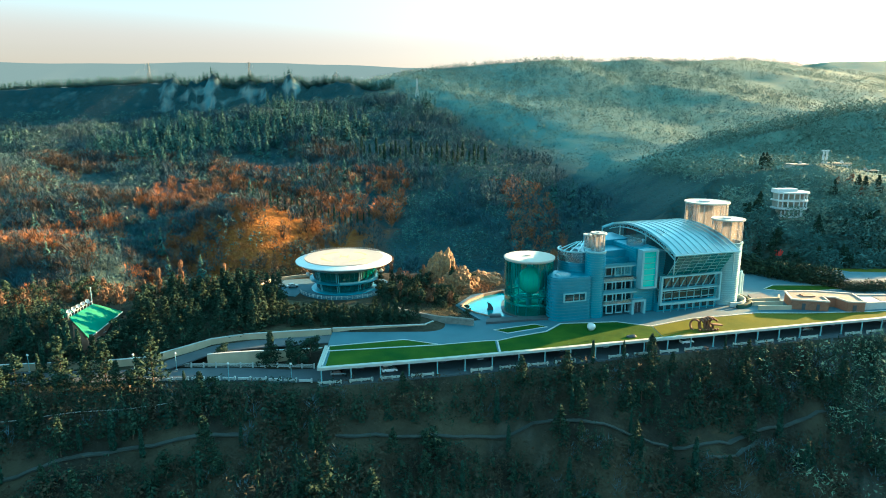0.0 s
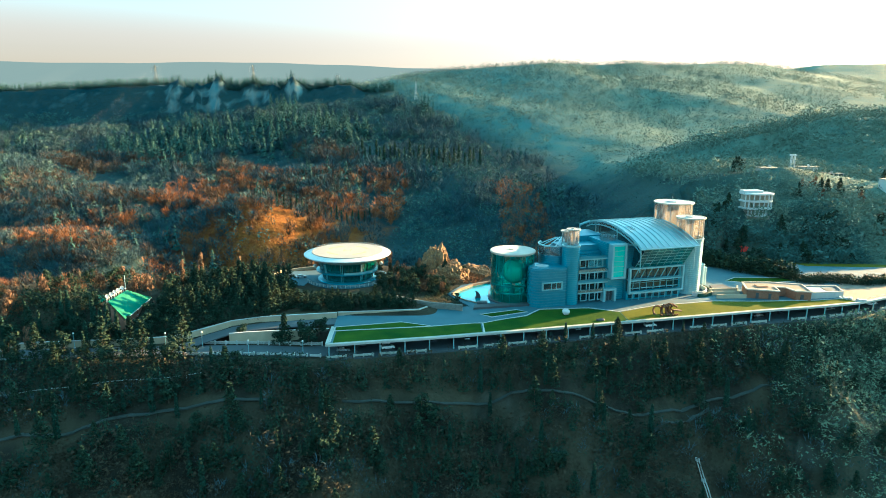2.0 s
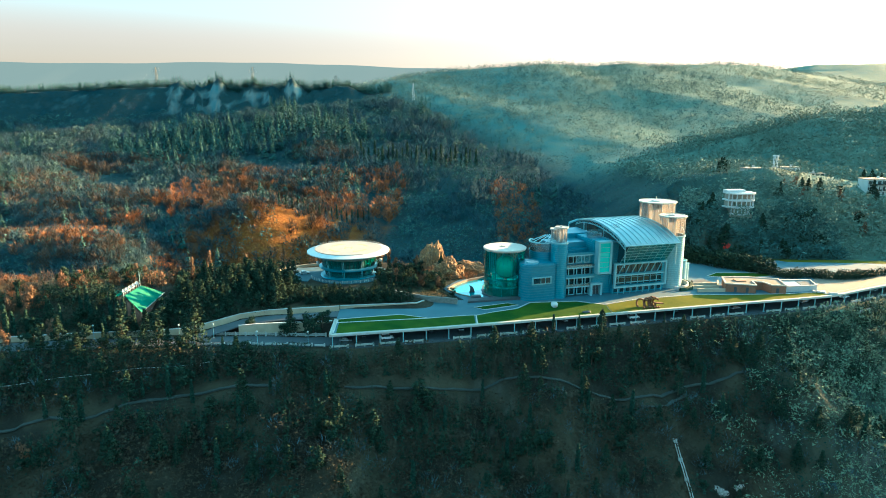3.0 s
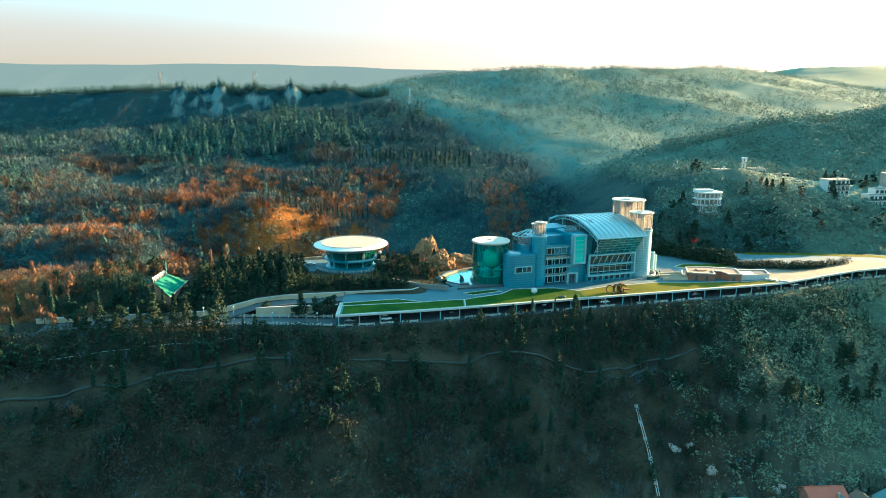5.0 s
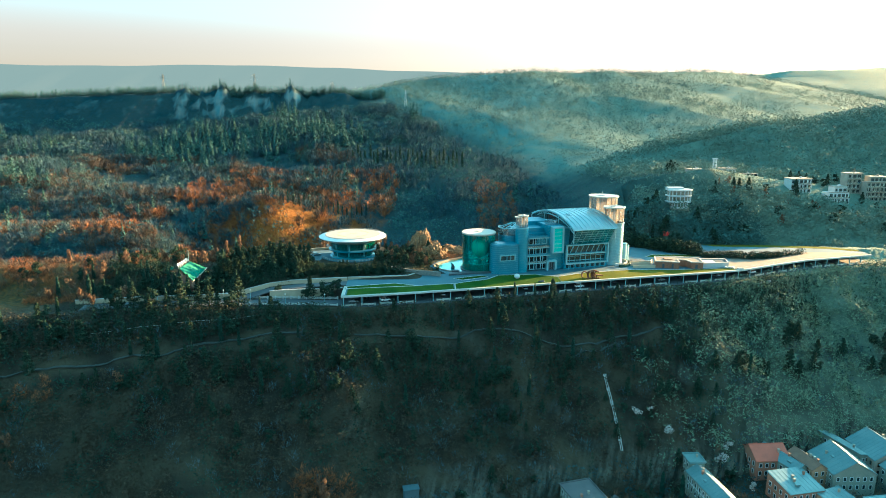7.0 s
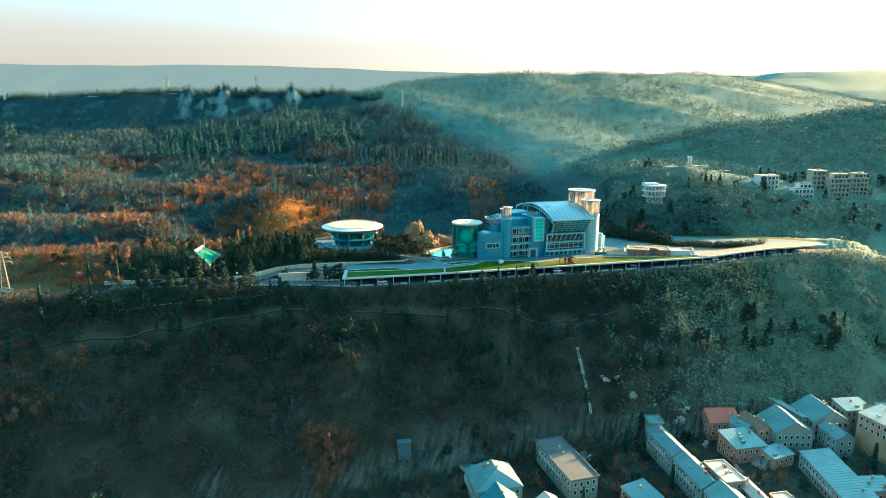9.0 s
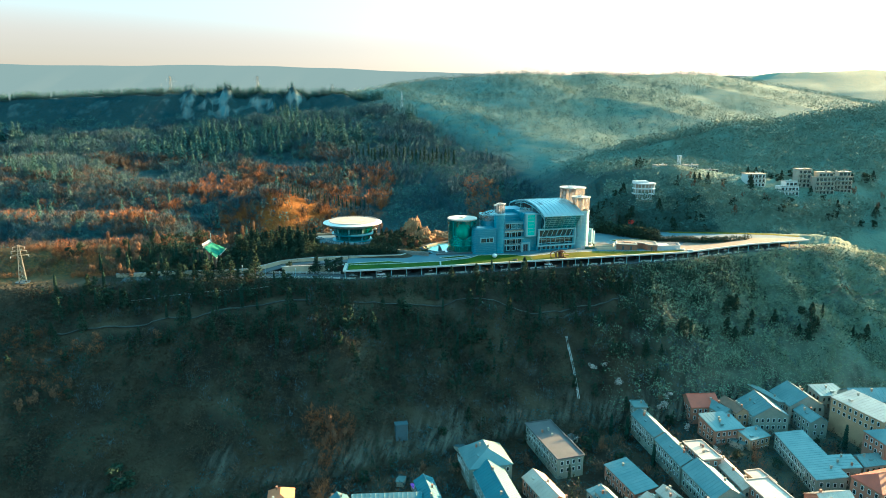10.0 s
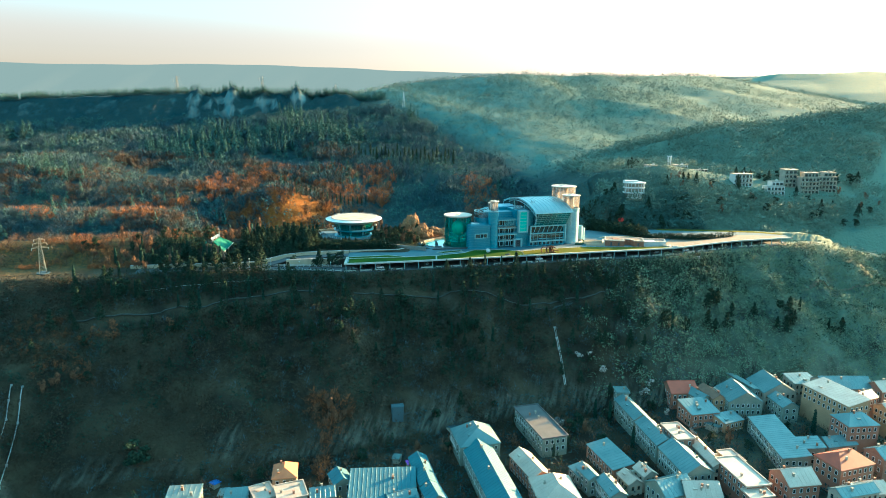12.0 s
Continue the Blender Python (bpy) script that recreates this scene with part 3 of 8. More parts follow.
def plaza_outline():
    front = [(x, y) for x, y, z in edge_line(-35.6, 250, 1.0, 30)]
    back = [(252, 246), (236, 258), (205, 262), (170, 266), (140, 262), (112, 262), (60, 258), (26, 252), (23, 238), (9, 230), (2.5, 217), (7, 207), (10.5, 200.5), (4, 199), (-6, 206), (-16, 211), (-24, 214), (-26, 209.5), (-14, 203.5), (-5, 196.8), (-8, 192.8), (-20, 191.5), (-36.5, 189.5)]
    return front + back


bm = B()
prism(bm, plaza_outline(), P - 0.6, P)
plaza = solid("pavement", bm, M_shadepaving, I4, "stone paving of the plaza in the blue of its shade", "pavement", kind="structure")

bm = B()
prism(bm, [(x, y) for x, y, z in edge_line(159, 250, 1.6, 14)] + [(246, 243), (222, 246), (190, 243), (168, 232), (158, 216)], P - 0.3, P + 0.02)
solid("pavement_promenade", bm, M_sandpave, I4, "sunlit sand-coloured promenade paving", "pavement", kind="structure")

bm = B()
prism(bm, [(x, y) for x, y, z in edge_line(-36, 250, -1.5, 30)] + [(x, y) for x, y, z in reversed(edge_line(-36, 250, 14, 30))], PARK - 0.5, PARK)
solid("floor_car_park", bm, M_asphalt, I4, "dark asphalt floor of the open car park", "floor", kind="structure")

bm = B()
ribbon(bm, edge_line(-36, 250, 13.6, 30, PARK), 0.4, P - 0.6 - PARK)
solid("wall_car_park", bm, M_wall_brick, I4, "dull red rear wall of the open car park", "wall", kind="structure")


# lawns lie on the terrace roof behind a pale rim
def lawn(name, poly, h=0.06, label="mown lawn on the terrace roof", turf=M_lawn):
    bm = B()
    prism(bm, poly, P - 0.2, P + h)
    solid(name, bm, turf, I4, label, "lawn", kind="structure")


lawn("lawn_west", [(x, y) for x, y, z in edge_line(-34.2, 13, 1.6, 8)] + [(13, 181.0), (5, 180.2), (-3, 177.6), (-34.6, 173.2)])
lawn("lawn_bank", [(-34.8, 174.0), (-4, 178.3), (-9, 181.2), (-14, 182.1), (-35.4, 177.0)])
lawn("lawn_middle", [(x, y) for x, y, z in edge_line(14, 64, 1.6, 8)] + [(64, 193), (54, 197.5), (36, 196), (30, 188.5), (20, 184.2), (14, 181.4)])
lawn("lawn_east", [(x, y) for x, y, z in edge_line(64.3, 158, 1.6, 14)] + [(156, 209), (143, 206.6), (120, 205.5), (104, 206), (92, 203), (80, 200.5), (64.3, 193)], label="sunlit yellow-green lawn on the terrace roof", turf=M_lawn_sunlit)
lawn("lawn_plot", [(18, 188), (30.5, 193.5), (27, 195.6), (14, 190.5)], label="small lawn plot between white kerbs")
lawn("lawn_island", [(122, 236), (128, 241), (150, 240.5), (152, 236), (140, 233.5), (128, 233.6)], label="dark planted traffic island with a kerb")
lawn("lawn_far", [(168, 268.0), (172, 262.5), (210, 259), (236, 254.5), (250, 247), (252, 251), (238, 260), (205, 265.5)], label="sunlit grass strip behind the promenade", turf=M_lawn_sunlit)


def kerb(pts, w=0.45, h=0.22, name="kerb", label="pale stone kerb beside the lawn"):
    bm = B()
    ribbon(bm, [(x, y, P - 0.1) for x, y in pts], w, h)
    solid(name, bm, M_kerb, I4, label, "kerb", kind="structure")


kerb([(-35.2, 161.6 + 1.2), (-35.6, 176.8)])
kerb([(-35.4, 173.5), (-3.2, 178.0), (10, 180.9), (14, 181.2)])
kerb([(-35.6, 177.3), (-14, 182.5), (-4, 178.4)])
kerb([(13.6, edge_y(13.6) + 1.6), (13.8, 181), (20, 184.6), (29.6, 189), (35.6, 196.4), (54, 198), (64, 193.4)])
kerb([(17.6, 187.6), (30.8, 193.4), (27.2, 196), (13.6, 190.6), (17.6, 187.6)])
kerb([(64, 193.6), (80, 201), (92, 203.5), (104, 206.5), (120, 206), (143, 207.1), (156, 209.5)])
kerb([(66, 189.5), (90, 193.5), (118, 199), (150, 205)], 0.35, 0.14)
kerb([(122, 235.6), (128, 233.2), (140, 233), (152, 235.6), (150.4, 241), (128, 241.5), (121.8, 236.2)])


# the terrace edge: a fascia carried by slim posts, with a rail below
terrace = thing("terrace_roof", I4, "long white terrace roof on slim posts over a car park", "canopy")
bm = B()
ribbon(bm, edge_line(-36, 251, 0.6, 40, P - 0.55), 1.2, 0.75)
part("fascia", bm, M_fascia, terrace, "white fascia beam")
bm = B()
ribbon(bm, [(-35.9, 161.2, P - 0.75), (-36.4, 177.5, P - 0.75)], 0.9, 0.95)
part("fascia", bm, M_fascia, terrace)
bm = B()
prism(bm, [(x, y) for x, y, z in edge_line(-35.4, 250, 1.2, 30)] + [(x, y) for x, y, z in reversed(edge_line(-35.4, 250, 13.4, 30))], P - 0.9, P - 0.62)
part("soffit", bm, M_dark, terrace)
post = None
for i in range(37):
    x = -35.2 + 7.75 * i
    m = Matrix.Translation((x, edge_y(x) + 0.5, PARK))
    if post is None:
        bm = B()
        box(bm, -0.16, 0.16, -0.16, 0.16, 0, P - 0.75 - PARK)
        box(bm, -0.3, 0.3, -0.3, 0.3, 0, 0.12)
        post = part("post", bm, M_white, terrace)
        post.matrix_basis = m
    else:
        repart("post", post, terrace, m)

rail = thing("parapet", I4, "low white parapet with gaps along the car park", "parapet")
seg = None
for i in range(34):
    x = -36 + 8.2 * i
    if i % 5 == 4:
        continue
    dx, dy = 6.4, edge_y(x + 6.4) - edge_y(x)
    m = Matrix.Translation((x, edge_y(x) - 1.0, PARK)) @ Matrix.Rotation(math.atan2(dy, dx), 4, "Z")
    if seg is None:
        bm = B()
        box(bm, 0, 6.4, -0.15, 0.15, 0.35, 0.95)
        for k in (0.3, 3.2, 6.1):
            box(bm, k - 0.2, k + 0.2, -0.25, 0.25, 0, 1.1)
        seg = part("panel", bm, M_fascia, rail)
        seg.matrix_basis = m
    else:
        repart("panel", seg, rail, m)


# ---- cars ----
def car(name, m, paint, label, van=False):
    t = thing(name, m, label, "car", "parked cars")
    bm = B()
    h = 1.15 if van else 0.85
    prof = [(-2.15, 0.35), (-2.2, 0.75), (-2.1, h), (1.0, h), (2.05, 0.8), (2.15, 0.35)]
    a = [bm.verts.new((x, -0.88, z)) for x, z in prof]
    b = [bm.verts.new((x, 0.88, z)) for x, z in prof]
    bm.faces.new(a)
    bm.faces.new(list(reversed(b)))
    for i in range(len(prof)):
        k = (i + 1) % len(prof)
        bm.faces.new((a[k], a[i], b[i], b[k]))
    bmesh.ops.recalc_face_normals(bm, faces=bm.faces)
    bmesh.ops.bevel(bm, geom=bm.edges[:], offset=0.07, segments=1, affect="EDGES")
    part("body", bm, paint, t)
    top = 2.0 if van else 1.45
    bm = B()
    lo, hi = ((-2.05, 1.0), (-1.95, 0.55)) if van else ((-1.75, 1.0), (-1.25, 0.3))
    vs = [bm.verts.new(c) for c in ((lo[0], -0.8, h), (lo[1], -0.8, h), (lo[1], 0.8, h), (lo[0], 0.8, h), (hi[0], -0.66, top - 0.06), (hi[1], -0.66, top - 0.06), (hi[1], 0.66, top - 0.06), (hi[0], 0.66, top - 0.06))]
    for f in ((0, 1, 5, 4), (1, 2, 6, 5), (2, 3, 7, 6), (3, 0, 4, 7)):
        bm.faces.new([vs[i] for i in f])
    part("glazing", bm, M_glassdark, t, "dark glazing")
    bm = B()
    box(bm, hi[0] - 0.03, hi[1] + 0.03, -0.68, 0.68, top - 0.06, top)
    part("roof", bm, paint, t)
    for x in (-1.35, 1.35):
        for y in (-0.85, 0.85):
            bm = B()
            strut(bm, (x, y - 0.1, 0.32), (x, y + 0.1, 0.32), 0.32, 12)
            part("wheel", bm, M_black, t)
    for y in (-0.6, 0.6):
        bm = B()
        box(bm, 2.02, 2.16, y - 0.16, y + 0.16, 0.58, 0.72)
        part("headlight", bm, M_glasspale, t)
    return t


first = car("car", Matrix.Translation((-31.5, edge_y(-31.5) + 5, PARK)) @ Matrix.Rotation(0.1, 4, "Z"), M_carsilver, "silver saloon car parked under the terrace")
van = car("car", Matrix.Translation((-17.5, edge_y(-17.5) + 4.4, PARK)) @ Matrix.Rotation(0.25, 4, "Z"), M_carwhite, "white van parked under the terrace", van=True)
dark = car("car", Matrix.Translation((-26, edge_y(-26) + 9, PARK)) @ Matrix.Rotation(1.7, 4, "Z"), M_cardark, "dark car parked in the shade of the terrace")
for i, (x, o, a, src) in enumerate(((-3, 8.8, 1.75, dark), (8, 8.5, 1.75, first), (19, 9, 1.75, dark), (33, 8.6, 1.75, dark), (47, 8.8, 1.8, first), (74, 5.0, 0.25, van), (92, 8.8, 1.8, dark), (118, 6.0, 0.3, first), (128, 8.6, 1.8, dark), (150, 7, 0.4, first), (171, 5.5, 0.45, van), (190, 6.5, 0.5, first))):
    copy_thing(src, Matrix.Translation((x, edge_y(x) + o, PARK)) @ Matrix.Rotation(a, 4, "Z"))
car("car", Matrix.Translation((-58.5, 236.5, 5.35)) @ Matrix.Rotation(0.4, 4, "Z"), M_carsilver, "silver car parked beside the round building")


# ---- the office building ----
A16 = radians(16)
hall_m = Matrix.Translation((61, 207.5, P)) @ Matrix.Rotation(A16, 4, "Z")
hall = thing("office_building", hall_m, "silver and glass office building with an arched metal roof", "building")
ARC = [(-9.0, 21.3), (-6, 22.8), (-2, 24.4), (3, 25.7), (9, 26.8), (15, 27.2), (21, 27.0), (26, 26.2), (31, 24.7)]


def arc_z(v):
    return float(np.interp(v, [p[0] for p in ARC], [p[1] for p in ARC]))


def arc_fine(n=28):
    vs = np.linspace(-9, 31, n)
    co = np.polyfit([p[0] for p in ARC], [p[1] for p in ARC], 4)
    return [(float(v), float(np.polyval(co, v))) for v in vs]


def arc_band(bm, u0, u1, below, thick):
    """A curved band following the roof's arch."""
    sec = []
    for v, z in arc_fine():
        sec.append([bm.verts.new((u0, v, z - below - thick)), bm.verts.new((u1, v, z - below - thick)), bm.verts.new((u1, v, z - below)), bm.verts.new((u0, v, z - below))])
    for a, b in zip(sec, sec[1:]):
        for j in range(4):
            bm.faces.new((a[j], a[(j + 1) % 4], b[(j + 1) % 4], b[j]))
    bm.faces.new(sec[0])
    bm.faces.new(list(reversed(sec[-1])))
    bmesh.ops.recalc_face_normals(bm, faces=bm.faces)
    return bm


def sheeted_box(x0, x1, y0, y1, z0, z1, step=0.8, deep=0.22):
    """A block faced with horizontal metal sheets and recessed joints, in one skin."""
    bm = B()
    rings, z = [], z0
    while z < z1 - 0.05:
        zz = min(z + step, z1)
        for inset, q in ((0, z), (0, zz - 0.28), (deep, zz - 0.28), (deep, zz)):
            rings.append([bm.verts.new(p) for p in ((x0 + inset, y0 + inset, q), (x1 - inset, y0 + inset, q), (x1 - inset, y1 - inset, q), (x0 + inset, y1 - inset, q))])
        z = zz
    for r, s in zip(rings, rings[1:]):
        for k in range(4):
            bm.faces.new((r[k], r[(k + 1) % 4], s[(k + 1) % 4], s[k]))
    bm.faces.new(rings[-1])
    bm.faces.new(list(reversed(rings[0])))
    return bm


part("body", sheeted_box(9.2, 35, -0.5, 29, 0, 20.6), M_clad, hall, "silver-clad main block")
bm = B()
for q in range(4):
    v0 = 4.0 + 0.9 * q
    vs = [bm.verts.new((u, v, arc_z(v) + 0.12)) for u, v in ((13.0, v0), (16.0, v0), (16.0, v0 + 0.9), (13.0, v0 + 0.9))]
    bm.faces.new(vs)
part("roof_window", bm, M_glassdark, hall, "dark roof window")
bm = B()
arc_band(bm, 10, 35.2, 0.0, 0.35)
roof = part("roof", bm, M_roofmetal, hall, "arched standing-seam metal roof", smooth=False)
for i in range(11):
    bm = B()
    u = 10.15 + 2.48 * i
    arc_band(bm, u - 0.13, u + 0.13, -0.24, 0.24)
    part("roof_seam", bm, M_white, roof)
bm = B()
arc_band(bm, 9.75, 10.15, 0.1, 0.35)
arc_band(bm, 9.75, 10.15, 1.55, 0.3)
pts = arc_fine(30)
for i, ((v0, z0), (v1, z1)) in enumerate(zip(pts, pts[1:])):
    strut(bm, (9.95, v0, z0 - (0.4 if i % 2 else 1.6)), (9.95, v1, z1 - (1.6 if i % 2 else 0.4)), 0.08, 4)
part("gable_truss", bm, M_white, hall, "white arched truss at the open gable")
bm = B()
strut(bm, (9.6, -9.2, 21.0), (35.4, -9.2, 21.0), 0.3, 8)
for i in range(26):
    strut(bm, (10 + i, -9.0, 21.2), (10 + i, -7.6, 20.6), 0.06, 4)
part("eave_beam", bm, M_white, hall)
for u, v in ((11, -7.6), (11, 9), (12, 27), (34.4, -7.6), (14.5, 3)):
    bm = B()
    strut(bm, (u, v, 12 if v < 0 else 17.5), (u, v, arc_z(v) - 0.3), 0.22, 8)
    part("column", bm, M_white, hall)
bm = B()
prism_pts = [(v, z - 0.9) for v, z in arc_fine(18) if -1 <= v <= 28]
a = [bm.verts.new((13.2, v, z)) for v, z in prism_pts]
b = [bm.verts.new((13.2, v, 20.6)) for v, z in prism_pts]
for i in range(len(a) - 1):
    bm.faces.new((a[i], a[i + 1], b[i + 1], b[i]))
part("gable_glass", bm, M_glassdark, hall, "dark glazing under the arch")

# slanted glass front between the frame and the eave
bm = B()
vs = [bm.verts.new(c) for c in ((12.2, -2.6, 12.8), (33.8, -2.6, 12.8), (34.6, -7.6, 20.7), (12.9, -7.6, 20.7))]
bm.faces.new(vs)
part("slanted_glazing", bm, M_glassgreen, hall, "green slanted glazing under the eave")
for i in range(8):
    f = i / 7
    bm = B()
    strut(bm, (12.2 + 21.6 * f, -2.7, 12.7), (12.9 + 21.7 * f, -7.75, 20.8), 0.13, 4)
    part("mullion", bm, M_white, hall)
for k in range(1, 6):
    f = k / 6
    bm = B()
    strut(bm, (12.2 + 0.7 * f, -2.7 - 5 * f, 12.8 + 7.9 * f), (33.8 + 0.8 * f, -2.7 - 5 * f, 12.8 + 7.9 * f), 0.09, 4)
    part("transom", bm, M_white, hall)
bm = B()
vs = [bm.verts.new(c) for c in ((12.2, -2.6, 12.8), (12.9, -7.6, 20.7), (12.9, 0, 20.7), (12.2, 0, 12.8))]
bm.faces.new(vs)
part("cheek_glazing", bm, M_glassdark, hall)

# white picture frame of the lower front, two storeys of glass behind it
FRONT = thing("front_frame", I4, "", "")
FRONT.parent = hall
for key in ("label", "category"):
    if key in FRONT:
        del FRONT[key]
bm = B()
box(bm, 9.4, 33.6, -3.8, -2.6, 12.1, 12.7)
box(bm, 9.4, 33.6, -3.8, -2.6, 2.6, 3.3)
box(bm, 9.4, 10.1, -3.8, -2.6, 3.3, 12.1)
box(bm, 32.9, 33.6, -3.8, -2.6, 3.3, 12.1)
part("frame", bm, M_white, FRONT, "white projecting frame")
bm = B()
box(bm, 10.1, 32.9, -3.5, -0.5, 7.4, 7.9)
part("floor_slab", bm, M_white, FRONT)
bm = B()
box(bm, 10.1, 32.9, -1.3, -1.2, 3.3, 12.1)
part("glazing", bm, M_glassdark, FRONT)
for i in range(7):
    u = 12.6 + 3.0 * i
    bm = B()
    strut(bm, (u, -1.6, 7.9), (u + 0.9, -3.2, 12.1), 0.2, 6)
    part("raking_strut", bm, M_white, FRONT)
    bm = B()
    box(bm, u - 0.1, u + 0.1, -1.6, -1.3, 3.3, 7.4)
    part("mullion", bm, M_white, FRONT)
for i in range(4):
    bm = B()
    box(bm, 10.6 + 5.6 * i, 15.6 + 5.6 * i, -1.75, -1.5, 4.0, 4.3)
    box(bm, 10.6 + 5.6 * i, 15.6 + 5.6 * i, -1.75, -1.5, 6.2, 6.4)
    part("sash", bm, M_white, FRONT)
bm = B()
box(bm, 9.6, 33.4, -1.9, -0.5, 0, 2.6)
part("ground_floor", bm, M_clad, hall)
for i in range(8):
    bm = B()
    box(bm, 10.4 + 2.9 * i, 12.5 + 2.9 * i, -1.98, -1.88, 0.5, 2.2)
    part("window", bm, M_glassdark, hall)
    bm = B()
    strut(bm, (11.4 + 2.9 * i, -3.2, 0), (11.4 + 2.9 * i, -3.2, 2.6), 0.16, 6)
    part("column", bm, M_white, hall)

# tall glass bay with a white frame
bm = B()
for z0, z1, u0, u1 in ((21.3, 22.0, 2.0, 8.2), (8.8, 9.5, 2.0, 8.2), (9.5, 21.3, 2.0, 2.8), (9.5, 21.3, 7.4, 8.2)):
    box(bm, u0, u1, -3.0, 0, z0, z1)
bay = part("bay_frame", bm, M_white, hall, "tall white frame of the stair bay")
bm = B()
box(bm, 2.8, 7.4, -2.5, -2.42, 9.5, 21.3)
part("bay_glazing", bm, M_bay, bay, "bright green glass")
for k in range(5):
    bm = B()
    box(bm, 2.8, 7.4, -2.62, -2.38, 11.4 + 2.0 * k, 11.55 + 2.0 * k)
    part("transom", bm, M_white, bay)
part("stair_block", sheeted_box(1.2, 9.2, 0, 14, 0, 22.2), M_clad, hall)
bm = B()
disc(bm, 3.1, 22.0, 24.0, 24, 5.0, 6.0)
part("roof_drum", bm, M_glasspale, hall)

# entrance portal
bm = B()
box(bm, -0.3, 0.5, -2.2, 0.3, 0, 4.2)
box(bm, 4.2, 5.0, -2.2, 0.3, 0, 4.2)
box(bm, -0.3, 5.0, -2.2, 0.3, 4.2, 5.0)
portal = part("portal", bm, M_white, hall, "white square entrance portal")
bm = B()
box(bm, 0.5, 4.2, -0.4, -0.2, 0, 4.2)
part("door", bm, M_dark, portal, "dark entrance doors")
for u in (1.7, 3.0):
    bm = B()
    box(bm, u - 0.05, u + 0.05, -0.5, -0.38, 0, 4.2)
    part("mullion", bm, M_steel, portal)

# stepped terraces beside the slim tower
part("terrace_block", sheeted_box(-11, 1.4, 3.5, 16, 0, 18.3), M_clad_blue, hall)
for i, (z, v0, u1) in enumerate(((4.2, -0.6, 0.6), (7.9, -0.4, 1.6), (11.8, 0.2, 1.8), (16.6, 1.0, 2.0))):
    bm = B()
    box(bm, -11, u1, v0 - 1.0, 5, z - 0.5, z)
    slab = part("terrace_slab", bm, M_white, hall)
    bm = B()
    box(bm, -11, u1, v0 - 1.05, v0 - 0.85, z, z + 0.95)
    part("balustrade", bm, M_clad_blue if i % 2 else M_glasspale, slab)
    bm = B()
    box(bm, -11, u1 - 0.4, v0 + 2.2, v0 + 2.3, z - 3.8, z - 0.5)
    part("recess_glazing", bm, M_glassdark, slab)
    for k in range(3):
        bm = B()
        u = -9.6 + 3.6 * k
        for a0, a1, b0, b1 in ((u, u + 0.25, z - 3.2, z - 0.5), (u + 2.35, u + 2.6, z - 3.2, z - 0.5), (u, u + 2.6, z - 3.4, z - 3.15)):
            box(bm, a0, a1, v0 - 0.7, v0 - 0.3, b0, b1)
        part("window_frame", bm, M_white, slab)
for k in range(10):
    bm = B()
    box(bm, -6 + 0.1 * k, 1.8, 0.4 + 0.02 * k, 0.6 + 0.02 * k, 12.9 + 0.34 * k, 13.08 + 0.34 * k)
    part("louvre", bm, M_clad, hall)
bm = B()
box(bm, -9.5, 2.5, 6, 20, 18.3, 20.6)
box(bm, -4, 8, 14, 26, 18.3, 22.6)
part("upper_block", bm, M_clad_blue, hall)


def clad_wall(bm, profile_r, z0, z1, step=0.55, cx=0.0, cy=0.0, n=40, a0=0.0, a1=360.0):
    """A round wall of horizontal sheets with a shadow joint between them."""
    z = z0
    prof = []
    while z < z1 - 0.05:
        zz = min(z + step, z1)
        prof += [(profile_r, z), (profile_r, zz - 0.28), (profile_r - 0.22, zz - 0.28), (profile_r - 0.22, zz)]
        z = zz
    lathe(bm, prof, n, a0, a1, cx, cy, closed=False)
    return bm


# dark clad block with a rounded west end
bm = B()
outline = [(-16, -2.0), (-16, 9), (-27, 9)]
outline += [(-25.5 + 4.0 * math.cos(radians(a)), 2.0 + 4.0 * math.sin(radians(a))) for a in range(120, 271, 15)]
rings = []
for k in range(14):
    for inset, z in ((0.0, 1.03 * k), (0.0, 1.03 * k + 0.6), (0.3, 1.03 * k + 0.6), (0.3, 1.03 * k + 1.03)):
        rings.append([bm.verts.new((-21 + (x + 21) * (1 - inset / 6), 3 + (y - 3) * (1 - inset / 5), z)) for x, y in outline])
for r, s in zip(rings, rings[1:]):
    for q in range(len(outline)):
        bm.faces.new((r[q], r[(q + 1) % len(outline)], s[(q + 1) % len(outline)], s[q]))
bm.faces.new(rings[-1])
bmesh.ops.recalc_face_normals(bm, faces=bm.faces)
blk = part("west_block", bm, M_clad_blue, hall, "blue-grey block of horizontal sheets")
bm = B()
for u0, u1, z0, z1 in ((-26.0, -25.5, 6.4, 9.4), (-18.3, -17.8, 6.4, 9.4), (-25.5, -18.3, 6.4, 6.8), (-25.5, -18.3, 9.0, 9.4)):
    box(bm, u0, u1, -2.45, -1.95, z0, z1)
wf = part("window_frame", bm, M_white, blk)
bm = B()
box(bm, -25.5, -18.3, -2.2, -2.1, 6.8, 9.0)
part("pane", bm, M_glassdark, wf)
bm = B()
box(bm, -22.4, -22.2, -2.3, -2.0, 6.8, 9.0)
box(bm, -20.4, -20.2, -2.3, -2.0, 6.8, 9.0)
part("mullion", bm, M_white, wf)
bm = B()
lathe(bm, [(2.3, 14.3), (2.6, 14.3), (2.6, 14.9), (2.3, 14.9)], 32, cx=-24.2, cy=2.2)
sky_r = part("skylight_ring", bm, M_white, blk)
bm = B()
disc(bm, 2.3, 14.3, 14.7, 32, -24.2, 2.2)
part("skylight", bm, M_ivory, sky_r, "pale round skylight")

# round drum with a white pergola
bm = B()
